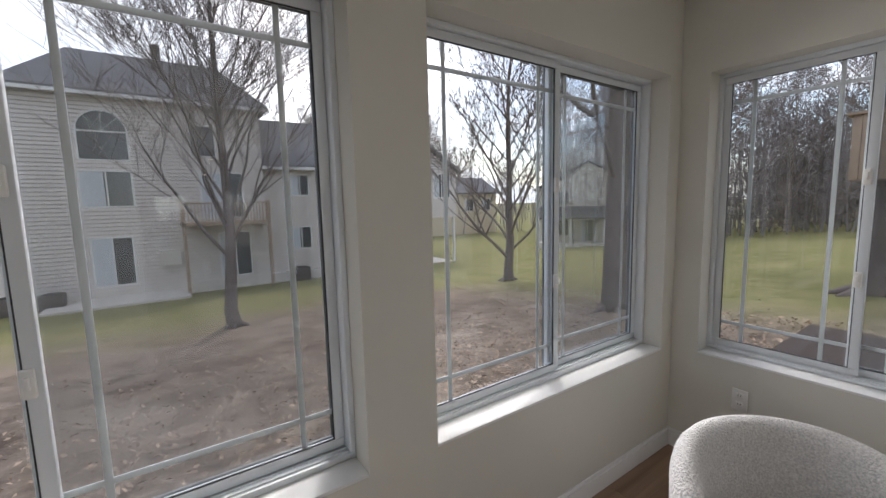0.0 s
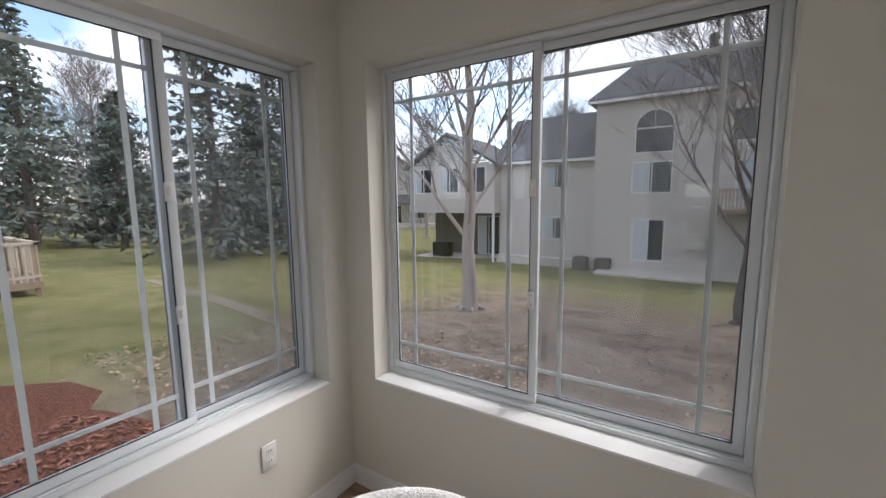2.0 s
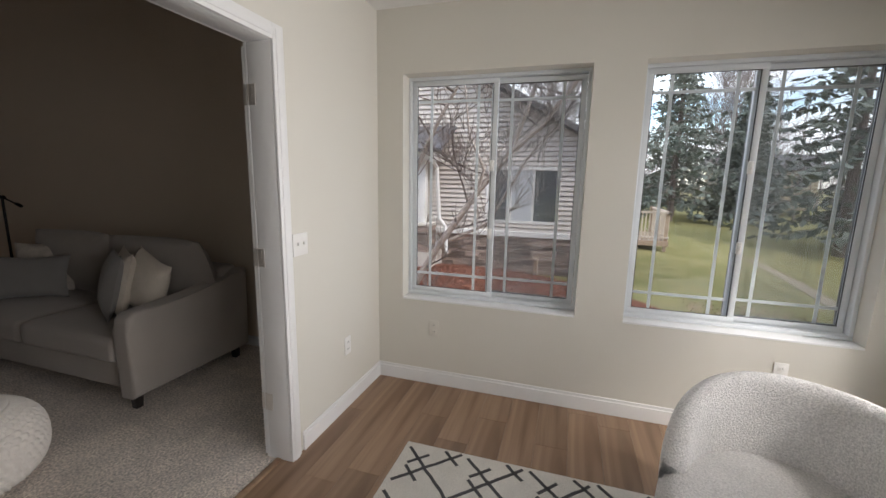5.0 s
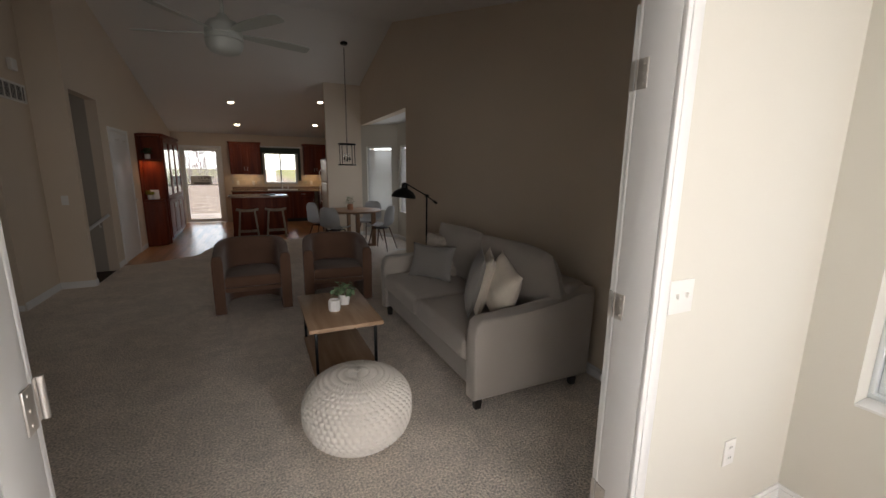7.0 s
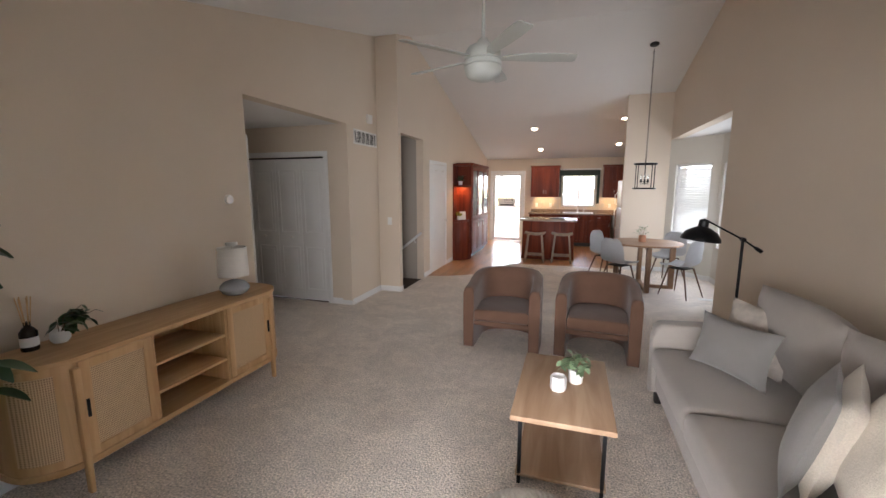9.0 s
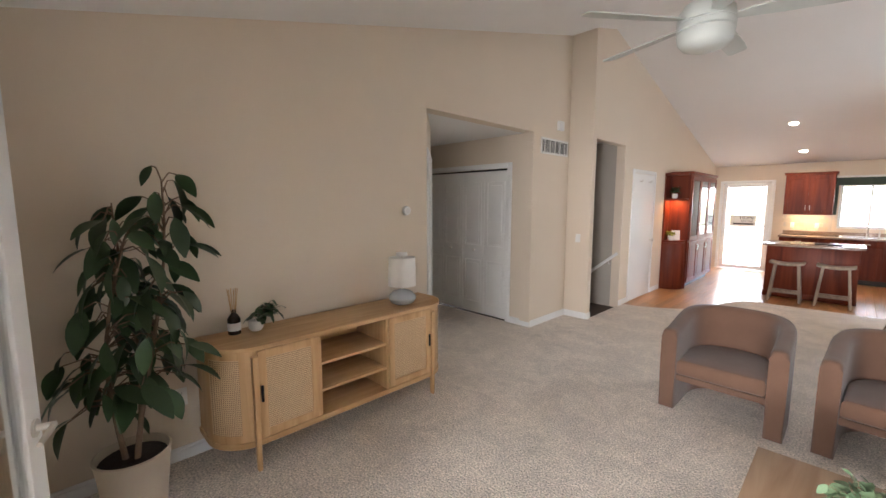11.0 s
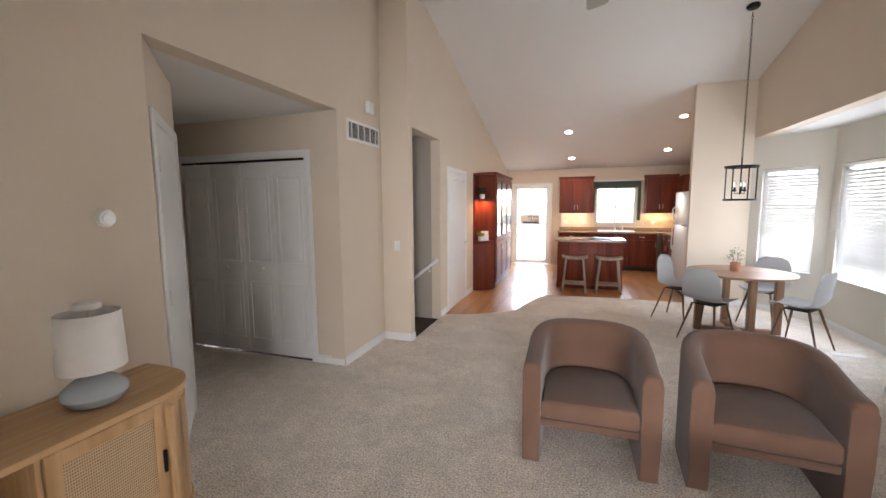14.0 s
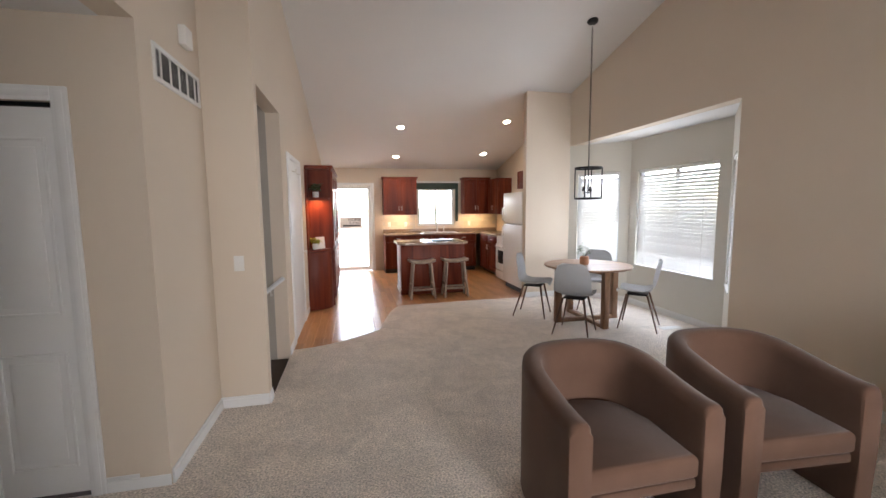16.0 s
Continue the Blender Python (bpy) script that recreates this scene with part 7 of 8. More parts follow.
# glazed back door with a sign
kd = thing("door_5", pose(-1.668, KY, 0), "white glazed back door with a sale sign", "door", kind="structure")
bm = B()
for a, b in (((-0.45, 0.03, 0.012), (-0.37, 0.075, 2.025)), ((0.37, 0.03, 0.012), (0.45, 0.075, 2.025)), ((-0.37, 0.03, 0.012), (0.37, 0.075, 0.10)), ((-0.37, 0.03, 1.95), (0.37, 0.075, 2.025)), ((-0.37, 0.035, 1.03), (0.37, 0.065, 1.06))):
    bx(bm, a, b, 0.004)
part("door_frame", bm, TRIM, kd)
pn = part("pane", box((-0.37, 0.05, 0.10), (0.37, 0.055, 1.95)), GLASS, kd)
pn.visible_shadow = False
part("door_handle", tube(B(), [(-0.41, 0.028, 1.0), (-0.41, -0.02, 1.0), (-0.33, -0.025, 0.99)], 0.010, 10), NICKEL, kd)
sg = thing("sale_sign", pose(-1.70, KY + 0.025, 1.17), "white sale sign hung inside the door glass", "sign")
part("board", box((-0.25, -0.004, -0.115), (0.25, 0.004, 0.115), 0.003), PLASTIC, sg)
INK = material("dark_sign_ink", (0.03, 0.03, 0.035), 0.6, var=0.1)


def lettering(body, size, x, z, parent):
    cu = bpy.data.curves.new("lettering", "FONT")
    cu.body, cu.size, cu.align_x, cu.extrude = body, size, "CENTER", 0.0008
    o = new("lettering", cu)
    o.data.materials.append(INK)
    o.matrix_basis = pose(x, -0.0055, z, 90)
    o.parent = parent
    return o


lettering("HOME", 0.10, 0.08, 0.03, sg)
lettering("FOR SALE", 0.055, 0.08, -0.035, sg)
part("bar", box((-0.19, -0.006, -0.10), (0.21, -0.0042, -0.06)), INK, sg)
casing("trim_back_door", -2.12, -1.215, 2.03, 0.07, pose(0, KY, 0), "taupe painted door casing")

# appliances
fr = thing("refrigerator", pose(1.13, 8.56, 0), "white top-freezer refrigerator against the wall end", "refrigerator")
part("cabinet_body", box((0.07, 0.0, 0.03), (0.80, 0.88, 1.76), 0.012), APPLIANCE, fr)
part("freezer_door", box((0.0, 0.005, 1.20), (0.065, 0.875, 1.755), 0.015, 3), APPLIANCE, fr)
part("fridge_door", box((0.0, 0.005, 0.10), (0.065, 0.875, 1.19), 0.015, 3), APPLIANCE, fr)
part("handle", tube(B(), [(-0.002, 0.80, 1.24), (-0.045, 0.80, 1.27), (-0.045, 0.80, 1.46), (-0.002, 0.80, 1.50)], 0.012, 8), APPLIANCE, fr)
part("handle", tube(B(), [(-0.002, 0.80, 0.72), (-0.045, 0.80, 0.76), (-0.045, 0.80, 1.12), (-0.002, 0.80, 1.16)], 0.012, 8), APPLIANCE, fr)
part("base_grille", box((0.05, 0.02, 0.0), (0.78, 0.86, 0.09)), BLACK, fr)
st = thing("cooker", pose(1.27, 9.50, 0), "white freestanding cooker between counters", "stove")
part("body", box((0.03, 0.0, 0.02), (0.66, 0.75, 0.905), 0.006), APPLIANCE, st)
part("oven_door", box((0.0, 0.02, 0.22), (0.03, 0.73, 0.74), 0.008), APPLIANCE, st)
part("oven_window", box((-0.004, 0.16, 0.36), (0.002, 0.59, 0.62), 0.001), BLACK, st)
part("drawer", box((0.0, 0.02, 0.05), (0.03, 0.73, 0.20), 0.008), APPLIANCE, st)
part("handle", tube(B(), [(-0.001, 0.10, 0.70), (-0.04, 0.12, 0.70), (-0.04, 0.63, 0.70), (-0.001, 0.65, 0.70)], 0.010, 8), APPLIANCE, st)
part("backguard", box((0.60, 0.0, 0.906), (0.67, 0.75, 1.06), 0.01), APPLIANCE, st)
for y in (0.2, 0.55):
    for x in (0.18, 0.46):
        part("burner", lathe(B(), [(0.0, 0.906), (0.09, 0.906), (0.09, 0.914), (0, 0.914)], 20, (x, y, 0), cap=False), BLACK, st)

isl = thing("kitchen_island", pose(0, 0, 0), "cherry wood kitchen island with granite top", "kitchen island")
part("body", box((-0.86, 9.08, 0.0), (0.27, 9.72, 0.868), 0.004), CHERRY, isl)
part("baseboard", box((-0.87, 9.07, 0.0), (0.28, 9.73, 0.09), 0.004), CHERRY, isl)
plan = [(-0.80, 8.93), (0.20, 8.93), (0.32, 9.05), (0.32, 9.74), (-0.92, 9.74), (-0.92, 9.05)]
part("countertop", prism(B(), plan, 0.87, 0.908, 0.006), GRANITE, isl)
tray = thing("serving_tray", pose(-0.10, 9.3, 0.908), "dark wooden serving tray on the island", "tray")
part("tray_base", box((-0.17, -0.12, 0.0), (0.17, 0.12, 0.022), 0.008), DARKWOOD, tray)
GREYWOOD = wood("weathered_grey_wood", (0.22, 0.17, 0.13), (0.36, 0.28, 0.21), 0.6, "z", 16)


def bar_stool(m):
    s = thing("bar_stool", m, "weathered wooden saddle bar stool at the island", "stool", "stools at the island")
    bm = box((-0.22, -0.12, 0.585), (0.22, 0.12, 0.625), 0.012, 3)
    bmesh.ops.subdivide_edges(bm, edges=[e for e in bm.edges if abs(e.verts[0].co.x - e.verts[1].co.x) > 0.3], cuts=8)
    for v in bm.verts:
        v.co.z += 0.03 * (v.co.x / 0.22) ** 2
    part("seat", bm, GREYWOOD, s)
    for sx in (-1, 1):
        for sy in (-1, 1):
            bm = box((-0.017, -0.017, 0.0), (0.017, 0.017, 0.59), 0.003)
            for v in bm.verts:
                k = 1 - v.co.z / 0.59
                v.co.x += sx * (0.145 + 0.055 * k)
                v.co.y += sy * (0.075 + 0.045 * k)
            part("leg", bm, GREYWOOD, s)
        part("stretcher", box((sx * 0.185 - 0.012, -0.10, 0.22), (sx * 0.185 + 0.012, 0.10, 0.25), 0.003), GREYWOOD, s)
    for sy in (-1, 1):
        part("stretcher", box((-0.19, sy * 0.105 - 0.012, 0.14), (0.19, sy * 0.105 + 0.012, 0.17), 0.003), GREYWOOD, s)
    return s


bar_stool(pose(-0.55, 8.78, 0))
bar_stool(pose(0.02, 8.80, 0))

# hutch along the west wall
hu = thing("cherry_hutch", pose(0, 0, 0), "tall cherry wood hutch with open end shelves", "hutch")
X2 = LW2 + 0.004
part("end_back", box((X2, 8.34, 0.0), (X2 + 0.02, 8.62, 2.12)), CHERRY, hu)
part("end_side", box((X2 + 0.02, 8.60, 0.0), (-1.95, 8.62, 2.12)), CHERRY, hu)


def quarter(z0, z1, name, r=0.30):
    pts = [(X2 + 0.02, 8.60), (X2 + 0.02, 8.34)]
    pts += [(X2 + 0.06 + 0.27 * math.sin(q), 8.60 - 0.26 * math.cos(q)) for q in (math.pi / 2 * k / 8 for k in range(1, 9))]
    return part(name, prism(B(), pts, z0, z1, 0.003), CHERRY, hu)


quarter(0.0, 0.86, "curved_base")
quarter(0.865, 0.90, "shelf")
quarter(1.64, 1.665, "shelf")
quarter(2.08, 2.12, "top_shelf")
part("carcass", box((X2, 8.62, 0.10), (-1.95, 10.4, 2.10), 0.003), CHERRY, hu)
part("toe_kick", box((X2, 8.64, 0.0), (-2.02, 10.4, 0.10)), DARKWOOD, hu)
part("cornice", box((X2, 8.60, 2.10), (-1.92, 10.42, 2.15), 0.01), CHERRY, hu)
ATH = pose(-1.95, 0, 0, 0, 0, 90)
for k, (u0, u1) in enumerate(((8.63, 9.2), (9.21, 9.8), (9.81, 10.39))):
    dr = part("door", panel_door(B(), u0, u1, 0.12, 0.86, ATH), CHERRY, hu)
    part("handle", tube(B(), [(-1.93, u1 - 0.05, 0.70), (-1.905, u1 - 0.05, 0.71), (-1.905, u1 - 0.05, 0.79), (-1.93, u1 - 0.05, 0.80)], 0.005, 6), NICKEL, dr)
    bm = B()
    for a, b in (((u0, 0.90), (u0 + 0.06, 2.06)), ((u1 - 0.06, 0.90), (u1, 2.06)), ((u0 + .06, 0.90), (u1 - .06, 0.97)), ((u0 + .06, 1.99), (u1 - .06, 2.06))):
        bx(bm, (a[0], -0.02, a[1]), (b[0], 0, b[1]), 0.003, 1, ATH)
    dr = part("glazed_door", bm, CHERRY, hu)
    part("door_glass", box((u0 + 0.06, -0.010, 0.97), (u1 - 0.06, -0.004, 1.99), 0, 1, ATH), DARKGLASS, dr)
    part("handle", tube(B(), [(-1.93, u1 - 0.04, 1.10), (-1.905, u1 - 0.04, 1.11), (-1.905, u1 - 0.04, 1.19), (-1.93, u1 - 0.04, 1.20)], 0.005, 6), NICKEL, dr)


# ---- plants ----
def leaf_mesh(length, width, bend=0.15):
    bm = B()
    rows = []
    for k in range(7):
        f = k / 6
        w = width * math.sin(math.pi * min(1, f * 0.96 + 0.02)) ** 0.8
        z = -bend * length * f * f
        rows.append([bm.verts.new((f * length, s * w / 2, z + 0.12 * abs(s) * w)) for s in (-1, 0, 1)])
    for a, b in zip(rows, rows[1:]):
        for i in range(2):
            bm.faces.new((a[i], a[i + 1], b[i + 1], b[i]))
    return bm


pl = thing("potted_ficus", pose(-2.30, 0.50, 0), "tall artificial ficus in a beige planter", "potted plant")
part("planter", lathe(B(), [(0, 0), (0.115, 0), (0.125, 0.02), (0.16, 0.33), (0.165, 0.34), (0.155, 0.345), (0.145, 0.30), (0, 0.30)], 36, cap=False), POT, pl, "beige stone planter")
part("soil", lathe(B(), [(0, 0.312), (0.10, 0.312), (0.146, 0.303)], 24, cap=False), SOIL, pl)
rng = random.Random(42)
stems = []
for k in range(3):
    a = k * 2.1 + 0.4
    p = [Vector((0.03 * math.cos(a), 0.03 * math.sin(a), 0.30))]
    for q in range(7):
        p.append(p[-1] + Vector((0.022 * math.cos(a + q * 0.5), 0.030 * math.sin(a + q * 0.5) + 0.012, 0.20 - 0.02 * k)))
    stems.append(p)
    part("trunk", tube(B(), p, [0.014 - 0.0014 * q for q in range(8)], 8), STEM, pl)
leaf0 = None
tw = B()
for k in range(175):
    s = stems[k % 3]
    f = rng.uniform(1.6, 7.0)
    i = min(int(f), 6)
    base = s[i].lerp(s[i + 1], f - i)
    a = rng.uniform(0, math.tau)
    reach = rng.uniform(0.03, 0.20) * (1.2 - 0.09 * f)
    node = base + Vector((math.cos(a) * reach, math.sin(a) * reach, rng.uniform(-0.05, 0.10)))
    if node.x < -0.28:
        node.x = -0.28 + rng.uniform(0, 0.1)
    tube(tw, [base, (base + node) / 2 + Vector((0, 0, 0.03)), node], [0.005, 0.004, 0.003], 4, cap=False)
    sc = rng.uniform(0.75, 1.35)
    yaw = math.degrees(a) + rng.uniform(-40, 40)
    if math.cos(math.radians(yaw)) < -0.4 and node.x < -0.12:
        yaw += 180
    m = Matrix.Translation(node) @ pose(0, 0, 0, rng.uniform(-35, 35), rng.uniform(5, 65), yaw) @ Matrix.Scale(sc, 4)
    if leaf0 is None:
        leaf0 = part("leaf", leaf_mesh(0.155, 0.066, 0.35), LEAF, pl, angle=80)
        leaf0.matrix_basis = m
    else:
        again(leaf0, "leaf", m, pl)
part("twig", tw, STEM, pl)


def small_plant(name, m, pot_prof, pot_mat, n, spread, height, lmat, seed, label, length=0.05, width=0.02, trail=0.0):
    t = thing(name, m, label, "potted plant")
    part("pot", lathe(B(), pot_prof, 28, cap=False), pot_mat, t)
    z0 = max(z for _, z in pot_prof)
    rng = random.Random(seed)
    tw = B()
    first = None
    for k in range(n):
        a = rng.uniform(0, math.tau)
        r = spread * math.sqrt(rng.random())
        tip = Vector((r * math.cos(a) + trail * rng.random(), r * math.sin(a) + trail * rng.uniform(-0.5, 1.2), z0 + height * rng.uniform(0.25, 1.0) * (1 - 0.4 * r / spread)))
        tube(tw, [(tip.x * 0.2, tip.y * 0.2, z0 - 0.01), (tip.x * 0.6, tip.y * 0.6, z0 + (tip.z - z0) * 0.7), tip], 0.0014, 4, cap=False)
        for q in range(3):
            mm = Matrix.Translation(tip.lerp(Vector((0, 0, z0)), q * 0.16)) @ pose(0, 0, 0, rng.uniform(-40, 40), rng.uniform(-30, 50), rng.uniform(0, 360)) @ Matrix.Scale(rng.uniform(0.7, 1.3), 4)
            if first is None:
                first = part("leaf", leaf_mesh(length, width), lmat, t, angle=80)
                first.matrix_basis = mm
            else:
                again(first, "leaf", mm, t)
    part("stems", tw, STEM, t)
    return t


POTP = [(0, 0), (0.038, 0), (0.042, 0.01), (0.047, 0.075), (0.044, 0.085), (0.040, 0.07), (0, 0.07)]
small_plant("potted_succulent", pose(0.255, 2.27, 0.428), POTP, WHITECER, 34, 0.10, 0.11, LEAF2, 6, "small green plant in a white pot on the coffee table", 0.045, 0.024)
small_plant("potted_ivy", pose(-2.52, 1.20, 0.76), [(0, 0), (0.03, 0), (0.045, 0.02), (0.045, 0.06), (0.038, 0.07), (0, 0.06)], WHITECER, 22, 0.075, 0.16, LEAF, 8, "small trailing ivy in a white pot on the console", 0.06, 0.032, 0.09)
small_plant("potted_sprig", pose(1.30, 6.93, 0.747), [(0, 0), (0.05, 0), (0.056, 0.01), (0.056, 0.10), (0.05, 0.105), (0, 0.09)], material("terracotta_pot", (0.45, 0.22, 0.13), 0.8, var=0.12, scale=14), 13, 0.13, 0.24, LEAF2, 10, "sparse sprig in a terracotta pot on the table", 0.04, 0.016)
small_plant("potted_shelf_plant", pose(-2.17, 8.47, 1.665), POTP, WHITECER, 24, 0.11, 0.16, LEAF, 12, "leafy green plant in a pot on the hutch shelf", 0.06, 0.025)
small_plant("flower_pot", pose(-2.20, 8.47, 0.90), POTP, WHITECER, 20, 0.09, 0.12, material("yellow_green_leaf", (0.35, 0.38, 0.05), 0.6, var=0.3, scale=14), 14, "yellow-green plant in a white pot on the hutch", 0.05, 0.025)
cp = thing("framed_card", pose(-2.13, 8.54, 0.90), "small white framed card on the hutch counter", "picture frame")
part("frame", box((-0.07, -0.006, 0), (0.07, 0.006, 0.18), 0.003, 1, pose(0, 0, 0, -8, 0, 30)), WHITECER, cp)
candle = thing("candle_jar", pose(0.155, 2.14, 0.428), "white faceted candle jar on the coffee table", "candle")
part("jar", lathe(B(), [(0, 0), (0.042, 0), (0.048, 0.012), (0.048, 0.075), (0.044, 0.088), (0.040, 0.088), (0.040, 0.07), (0, 0.07)], 8, cap=False), WHITECER, candle, angle=15)
reed = thing("reed_diffuser", pose(-2.54, 1.075, 0.76), "dark glass reed diffuser on the console", "diffuser")
part("bottle", lathe(B(), [(0, 0), (0.036, 0), (0.038, 0.01), (0.038, 0.10), (0.022, 0.125), (0.015, 0.13), (0.015, 0.155), (0, 0.155)], 20, cap=False), material("dark_amber_glass", (0.03, 0.018, 0.012), 0.15, var=0.1), reed)
part("label_band", lathe(B(), [(0.0385, 0.025), (0.0388, 0.025), (0.0388, 0.075), (0.0385, 0.075)], 20, cap=False), WHITECER, reed)
for k in range(6):
    part("reed_stick", tube(B(), [(0, 0, 0.03), (0.03 * math.cos(k * 1.05), 0.03 * math.sin(k * 1.05), 0.29)], 0.0026, 5), HONEY, reed)

# ---- loose cushions on the sofa ----
cushion(pose(1.15, 2.53, 0.655, 0, 0, -57) @ pose(0, 0, 0, -16), 0.50, 0.34, 0.15, SOFA2, "grey linen lumbar pillow leaning on the sofa")
PATTERN = material("cream_patterned_cloth", (0.55, 0.50, 0.44), 0.95, var=0.35, scale=22, bump=0.5, bump_scale=200)
cushion(pose(1.32, 2.68, 0.69, 0, 0, -57) @ pose(0, 0, 0, -18), 0.44, 0.42, 0.14, PATTERN, "cream patterned pillow behind the lumbar pillow")
cushion(pose(1.16, 1.56, 0.71, 0, 0, 62) @ pose(0, 0, 0, 14), 0.44, 0.46, 0.13, CREAM, "white square pillow on the sofa")
cushion(pose(1.10, 1.58, 0.71, 0, 0, 62) @ pose(0, 0, 0, 14), 0.43, 0.45, 0.12, SOFA2, "grey fronted square pillow on the sofa")
cushion(pose(1.19, 1.36, 0.70, 0, 0, -102) @ pose(0, 0, 0, -12, 16, 0), 0.40, 0.43, 0.18, CREAM, "plump cream pillow with swirled stitching on the sofa")


# ---- wall fittings ----
def outlet(m, label="white duplex outlet plate on the wall", switch=0, mat=PLASTIC):
    o = thing("wall_switch" if switch else "wall_outlet", m, label, "switch" if switch else "outlet")
    w = 0.058 if switch == 2 else 0.035
    part("plate", box((-w, -0.006, -0.057), (w, 0, 0.057), 0.002), mat, o)
    if switch:
        for k in range(switch):
            x = 0 if switch == 1 else (-0.023 + 0.046 * k)
            part("toggle", box((x - 0.005, -0.016, -0.004), (x + 0.005, -0.005, 0.012), 0.002), PLASTIC, o)
    else:
        for z in (-0.024, 0.024):
            f = part("receptacle", box((-0.017, -0.0075, z - 0.015), (0.017, -0.0055, z + 0.015), 0.003), mat, o)
            for x in (-0.006, 0.006):
                part("slot", box((x - 0.0012, -0.0085, z - 0.003), (x + 0.0012, -0.0074, z + 0.007)), BLACK, f)
    return o


outlet(pose(1.335, -0.13, 0.41))
outlet(pose(EX, -2.605, 0.432, rz=-90))
outlet(pose(EX, -0.56, 0.42, rz=-90), "outlet plate painted over in cream wall paint", mat=SUNWALL)

outlet(pose(WX, -2.74, 0.42, rz=90))
outlet(pose(LW, 0.78, 0.40, rz=90))
outlet(pose(0.905, -0.13, 1.125), "white double light switch beside the doorway", 2)
outlet(pose(-2.47, 5.44, 1.105), "white light switch on the corner pier", 1)
th = thing("thermostat", pose(LW, 2.57, 1.515, rz=90), "round white thermostat on the wall", "thermostat")
bm = lathe(B(), [(0, 0), (0.042, 0), (0.042, 0.012), (0.036, 0.024), (0, 0.026)], 36, cap=False)
bmesh.ops.transform(bm, matrix=pose(0, 0, 0, 90), verts=bm.verts[:])
part("body", bm, PLASTIC, th)
bm = lathe(B(), [(0, 0.0262), (0.024, 0.0255), (0.024, 0.028), (0, 0.029)], 30, cap=False)
bmesh.ops.transform(bm, matrix=pose(0, 0, 0, 90), verts=bm.verts[:])
part("dial", bm, NICKEL, th, "grey dial face")
ch = thing("door_chime", pose(LW, 5.16, 2.58, rz=90), "white chime box on the wall", "chime")
part("cover", box((-0.06, -0.045, -0.06), (0.06, 0, 0.06), 0.008), PLASTIC, ch)
vt = thing("air_vent", pose(LW, 5.06, 2.30, rz=90), "white louvred return air vent on the wall", "vent")
bm = B()
for a, b in (((-0.33, -0.10), (-0.305, 0.10)), ((0.305, -0.10), (0.33, 0.10)), ((-0.305, -0.10), (0.305, -0.075)), ((-0.305, 0.075), (0.305, 0.10))):
    bx(bm, (a[0], -0.012, a[1]), (b[0], 0, b[1]), 0.002)
part("frame", bm, PLASTIC, vt)
part("backing", box((-0.305, -0.004, -0.075), (0.305, -0.001, 0.075)), BLACK, vt)
for k in range(5):
    part("divider", box((-0.245 + k * 0.1225 - 0.006, -0.011, -0.075), (-0.245 + k * 0.1225 + 0.006, -0.004, 0.075)), PLASTIC, vt)
sl0 = None
for k in range(12):
    mm = pose(0, -0.007, -0.069 + k * 0.0125, 35)
    if sl0 is None:
        sl0 = part("slat", box((-0.305, -0.005, -0.0008), (0.305, 0.005, 0.0008)), PLASTIC, vt)
        sl0.matrix_basis = mm
    else:
        again(sl0, "slat", mm, vt)
for x, y in DOWNLIGHTS:
    z = vault(y)
    dl = thing("recessed_downlight", pose(x, y, z) @ pose(0, 0, 0, -13.8), "lit recessed ceiling downlight with white trim", "downlight", "kitchen downlights")
    part("trim_ring", lathe(B(), [(0.062, -0.002), (0.085, -0.002), (0.088, -0.008), (0.064, -0.012), (0.062, -0.002)], 32, cap=False), TRIM, dl)
    part("lens", lathe(B(), [(0, -0.006), (0.0615, -0.005), (0.0615, -0.002), (0, -0.002)], 32, cap=False), BULB, dl)
fv = thing("floor_register", pose(2.15, 6.35, 0.0), "white floor register in the bay carpet", "vent")
part("grille", box((-0.14, -0.05, 0.0), (0.14, 0.05, 0.006), 0.002), PLASTIC, fv)

# ---- rug ----
rug = thing("diamond_rug", pose(0.105, -1.30, 0.0), "cream rug with a charcoal diamond lattice", "rug")
part("pile", box((-1.0, -0.655, 0.0), (1.0, 0.655, 0.012), 0.005), RUG, rug)
bm = B()


def stroke(x0, y0, x1, y1, w=0.008):
    n = max(2, int(math.hypot(x1 - x0, y1 - y0) / 0.05))
    d = Vector((x1 - x0, y1 - y0)).normalized()
    s = Vector((-d.y, d.x)) * w
    prev = None
    for k in range(n + 1):
        f = k / n
        wob = 0.006 * noise.noise(Vector((x0 * 9 + k * 0.7, y0 * 9, 0)))
        p = Vector((x0 + (x1 - x0) * f, y0 + (y1 - y0) * f)) + s.normalized() * wob
        if abs(p.x) > 0.985 or abs(p.y) > 0.64:
            prev = None
            continue
        q = [bm.verts.new((p.x + s.x, p.y + s.y, 0.0145)), bm.verts.new((p.x - s.x, p.y - s.y, 0.0145)), bm.verts.new((p.x + s.x, p.y + s.y, 0.011)), bm.verts.new((p.x - s.x, p.y - s.y, 0.011))]
        if prev:
            bm.faces.new((prev[0], prev[1], q[1], q[0]))
            bm.faces.new((prev[0], q[0], q[2], prev[2]))
            bm.faces.new((prev[1], prev[3], q[3], q[1]))
        prev = q


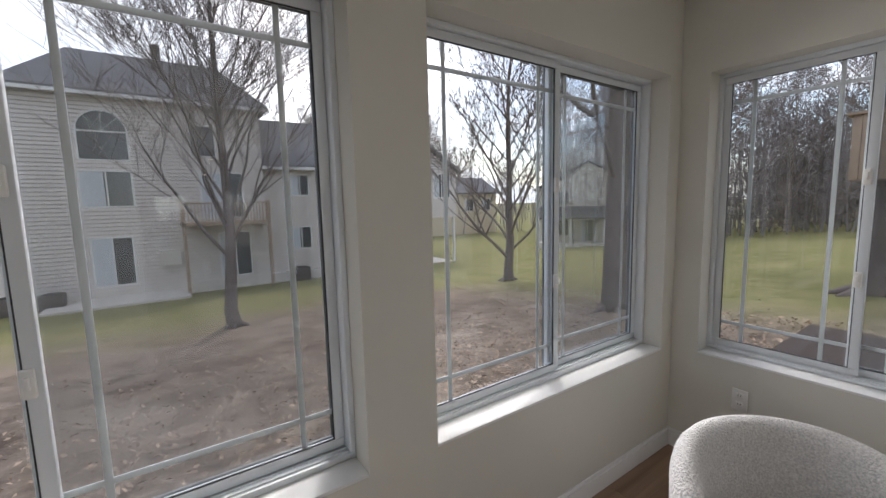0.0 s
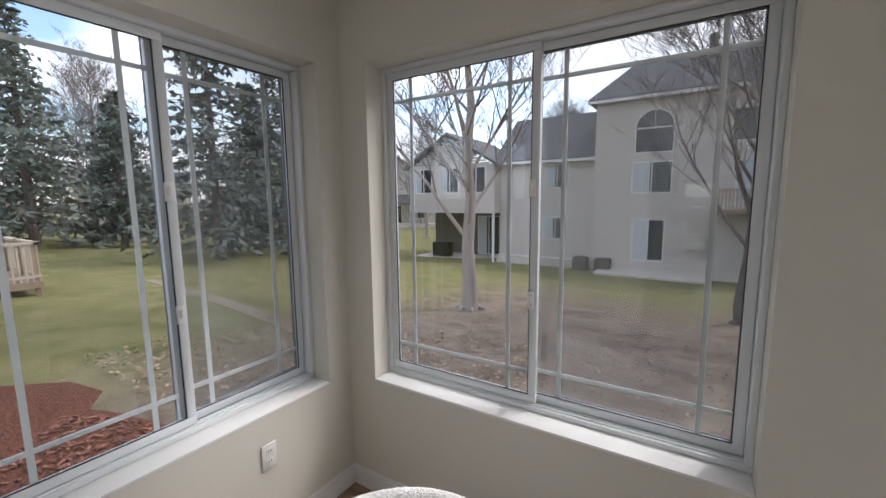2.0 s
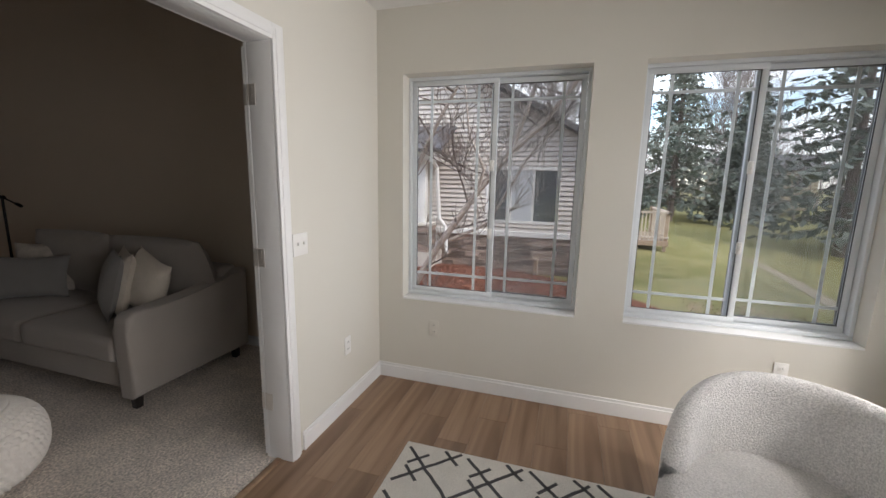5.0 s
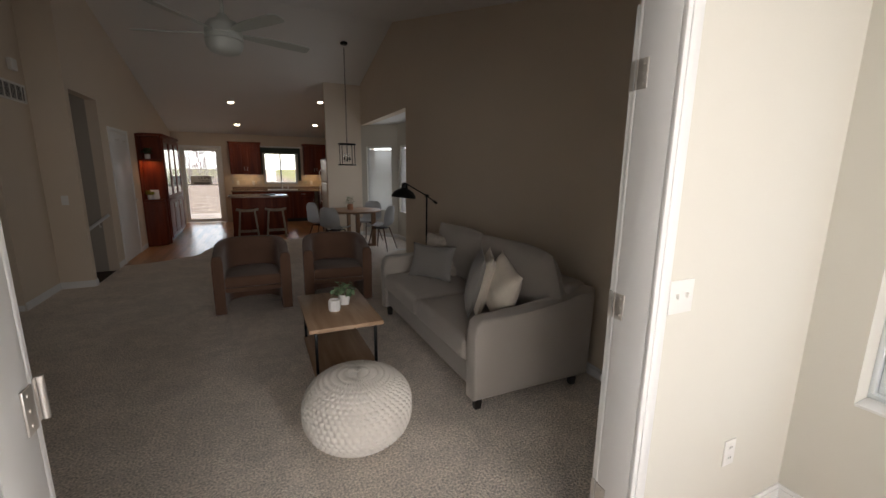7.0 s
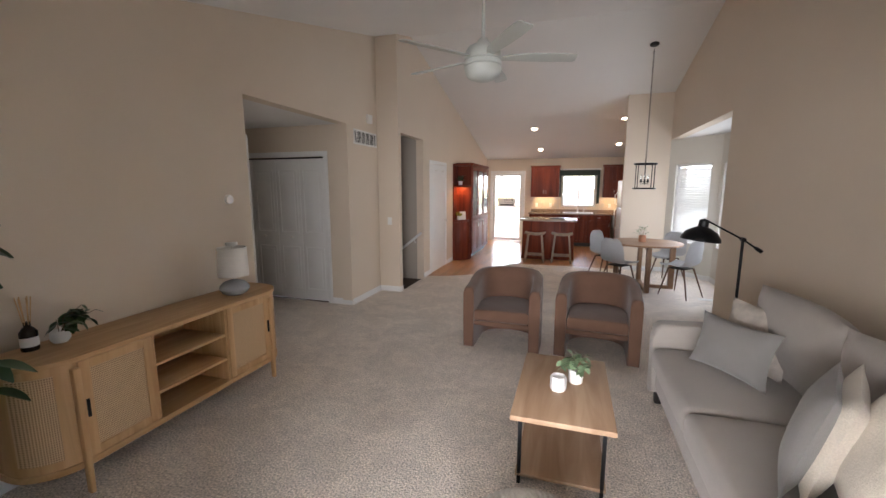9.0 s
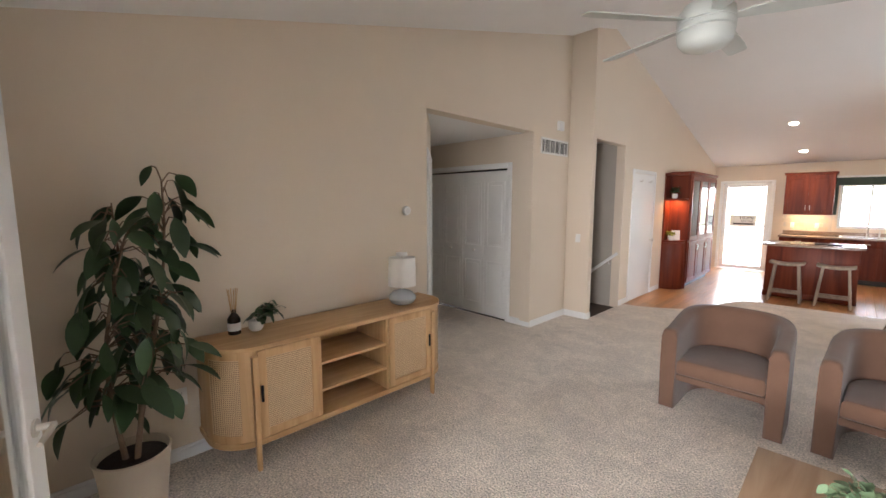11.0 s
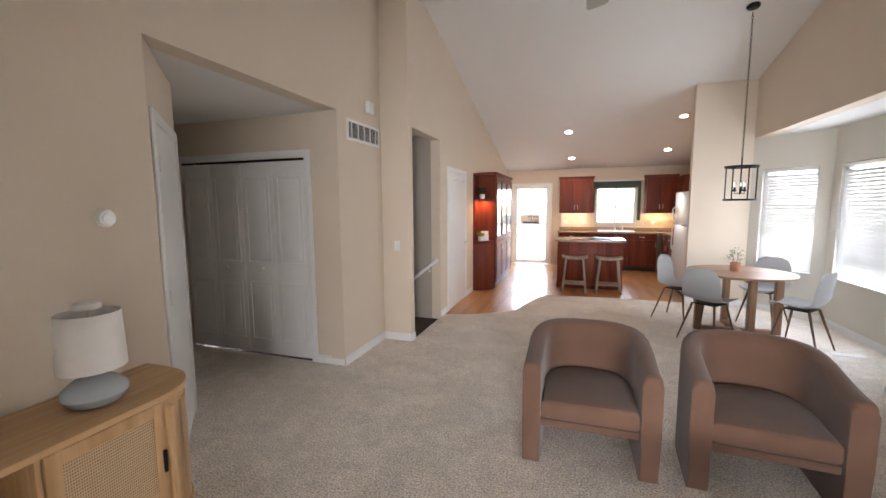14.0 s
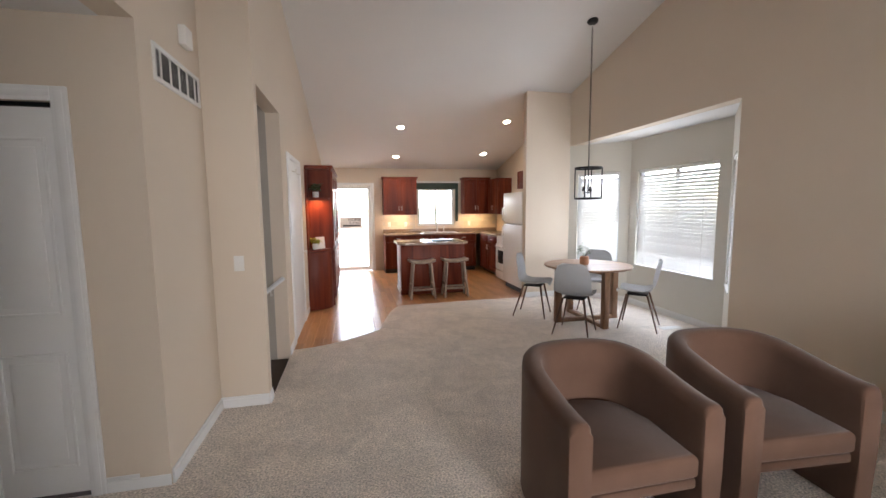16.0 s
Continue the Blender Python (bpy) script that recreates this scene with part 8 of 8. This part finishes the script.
for k in range(-8, 9):
    stroke(k * 0.33 - 0.66, -0.66, k * 0.33 + 0.66, 0.66)
    stroke(k * 0.33 + 0.66, -0.66, k * 0.33 - 0.66, 0.66)
for i in range(-6, 7):
    for j in range(-4, 5):
        x, y = i * 0.165, j * 0.165
        if (i + j) % 2 == 0:
            for sx, sy in ((1, 1), (-1, 1)):
                cx, cy = x + 0.055 * sx, y + 0.055 * sy
                if abs(cy) > 0.40 or abs(cx) > 0.74:
                    stroke(cx - 0.045 * sx, cy + 0.045 * sy, cx + 0.045 * sx, cy - 0.045 * sy)
part("lattice", bm, RUGLINE, rug, "charcoal diamond lattice", 40)

# ---- floor boards, laid last ----
sun_floor = thing("floor_sunroom", pose(0, 0, 0), "brown vinyl plank floor in the sunroom", "floor", kind="structure")
LVPX = wood("brown_vinyl_plank_x", (0.165, 0.095, 0.055), (0.40, 0.27, 0.175), 0.38, "x", 6, random_tint=0.12)
rng = random.Random(17)
y = SY
protos = {}
row = 0
while y < -0.075:
    w = min(0.178, -0.075 - y)
    x = WX - rng.uniform(0, 1.1)
    while x < EX:
        a, b = max(x, WX), min(x + 1.2, EX)
        if b - a > 0.03:
            key = (round(b - a, 3), round(w, 3))
            if key not in protos:
                ob = part("plank", box((0, 0, -0.018), (b - a - 0.0008, w - 0.0008, 0.0), 0.0008, 1), LVPX, sun_floor)
                ob.matrix_basis = pose(a, y, 0)
                protos[key] = ob
            else:
                again(protos[key], "plank", pose(a, y, 0), sun_floor)
        x += 1.2
    y += 0.178
kit_floor = thing("floor_kitchen", pose(0, 0, 0), "golden oak strip floor in the kitchen", "floor", kind="structure")
edge = curve_edge()
protos = {}
x = LW2
while x < KE:
    w = min(0.10, KE - x)
    y = 6.6 - rng.uniform(0, 0.9)
    while y < KY:
        a, b = max(y, 6.6), min(y + 1.15, KY)
        lim = 8.2 if x > -0.95 else (6.6 if x < -1.4 else 7.1)
        if b > lim and b - a > 0.03:
            key = (round(b - a, 3), round(w, 3))
            if key not in protos:
                ob = part("floorboard", box((0, 0, -0.02), (w - 0.0015, b - a - 0.0015, -0.004), 0.001, 1), OAK, kit_floor)
                ob.matrix_basis = pose(x, a, 0)
                protos[key] = ob
            else:
                again(protos[key], "floorboard", pose(x, a, 0), kit_floor)
        y += 1.15
    x += 0.10
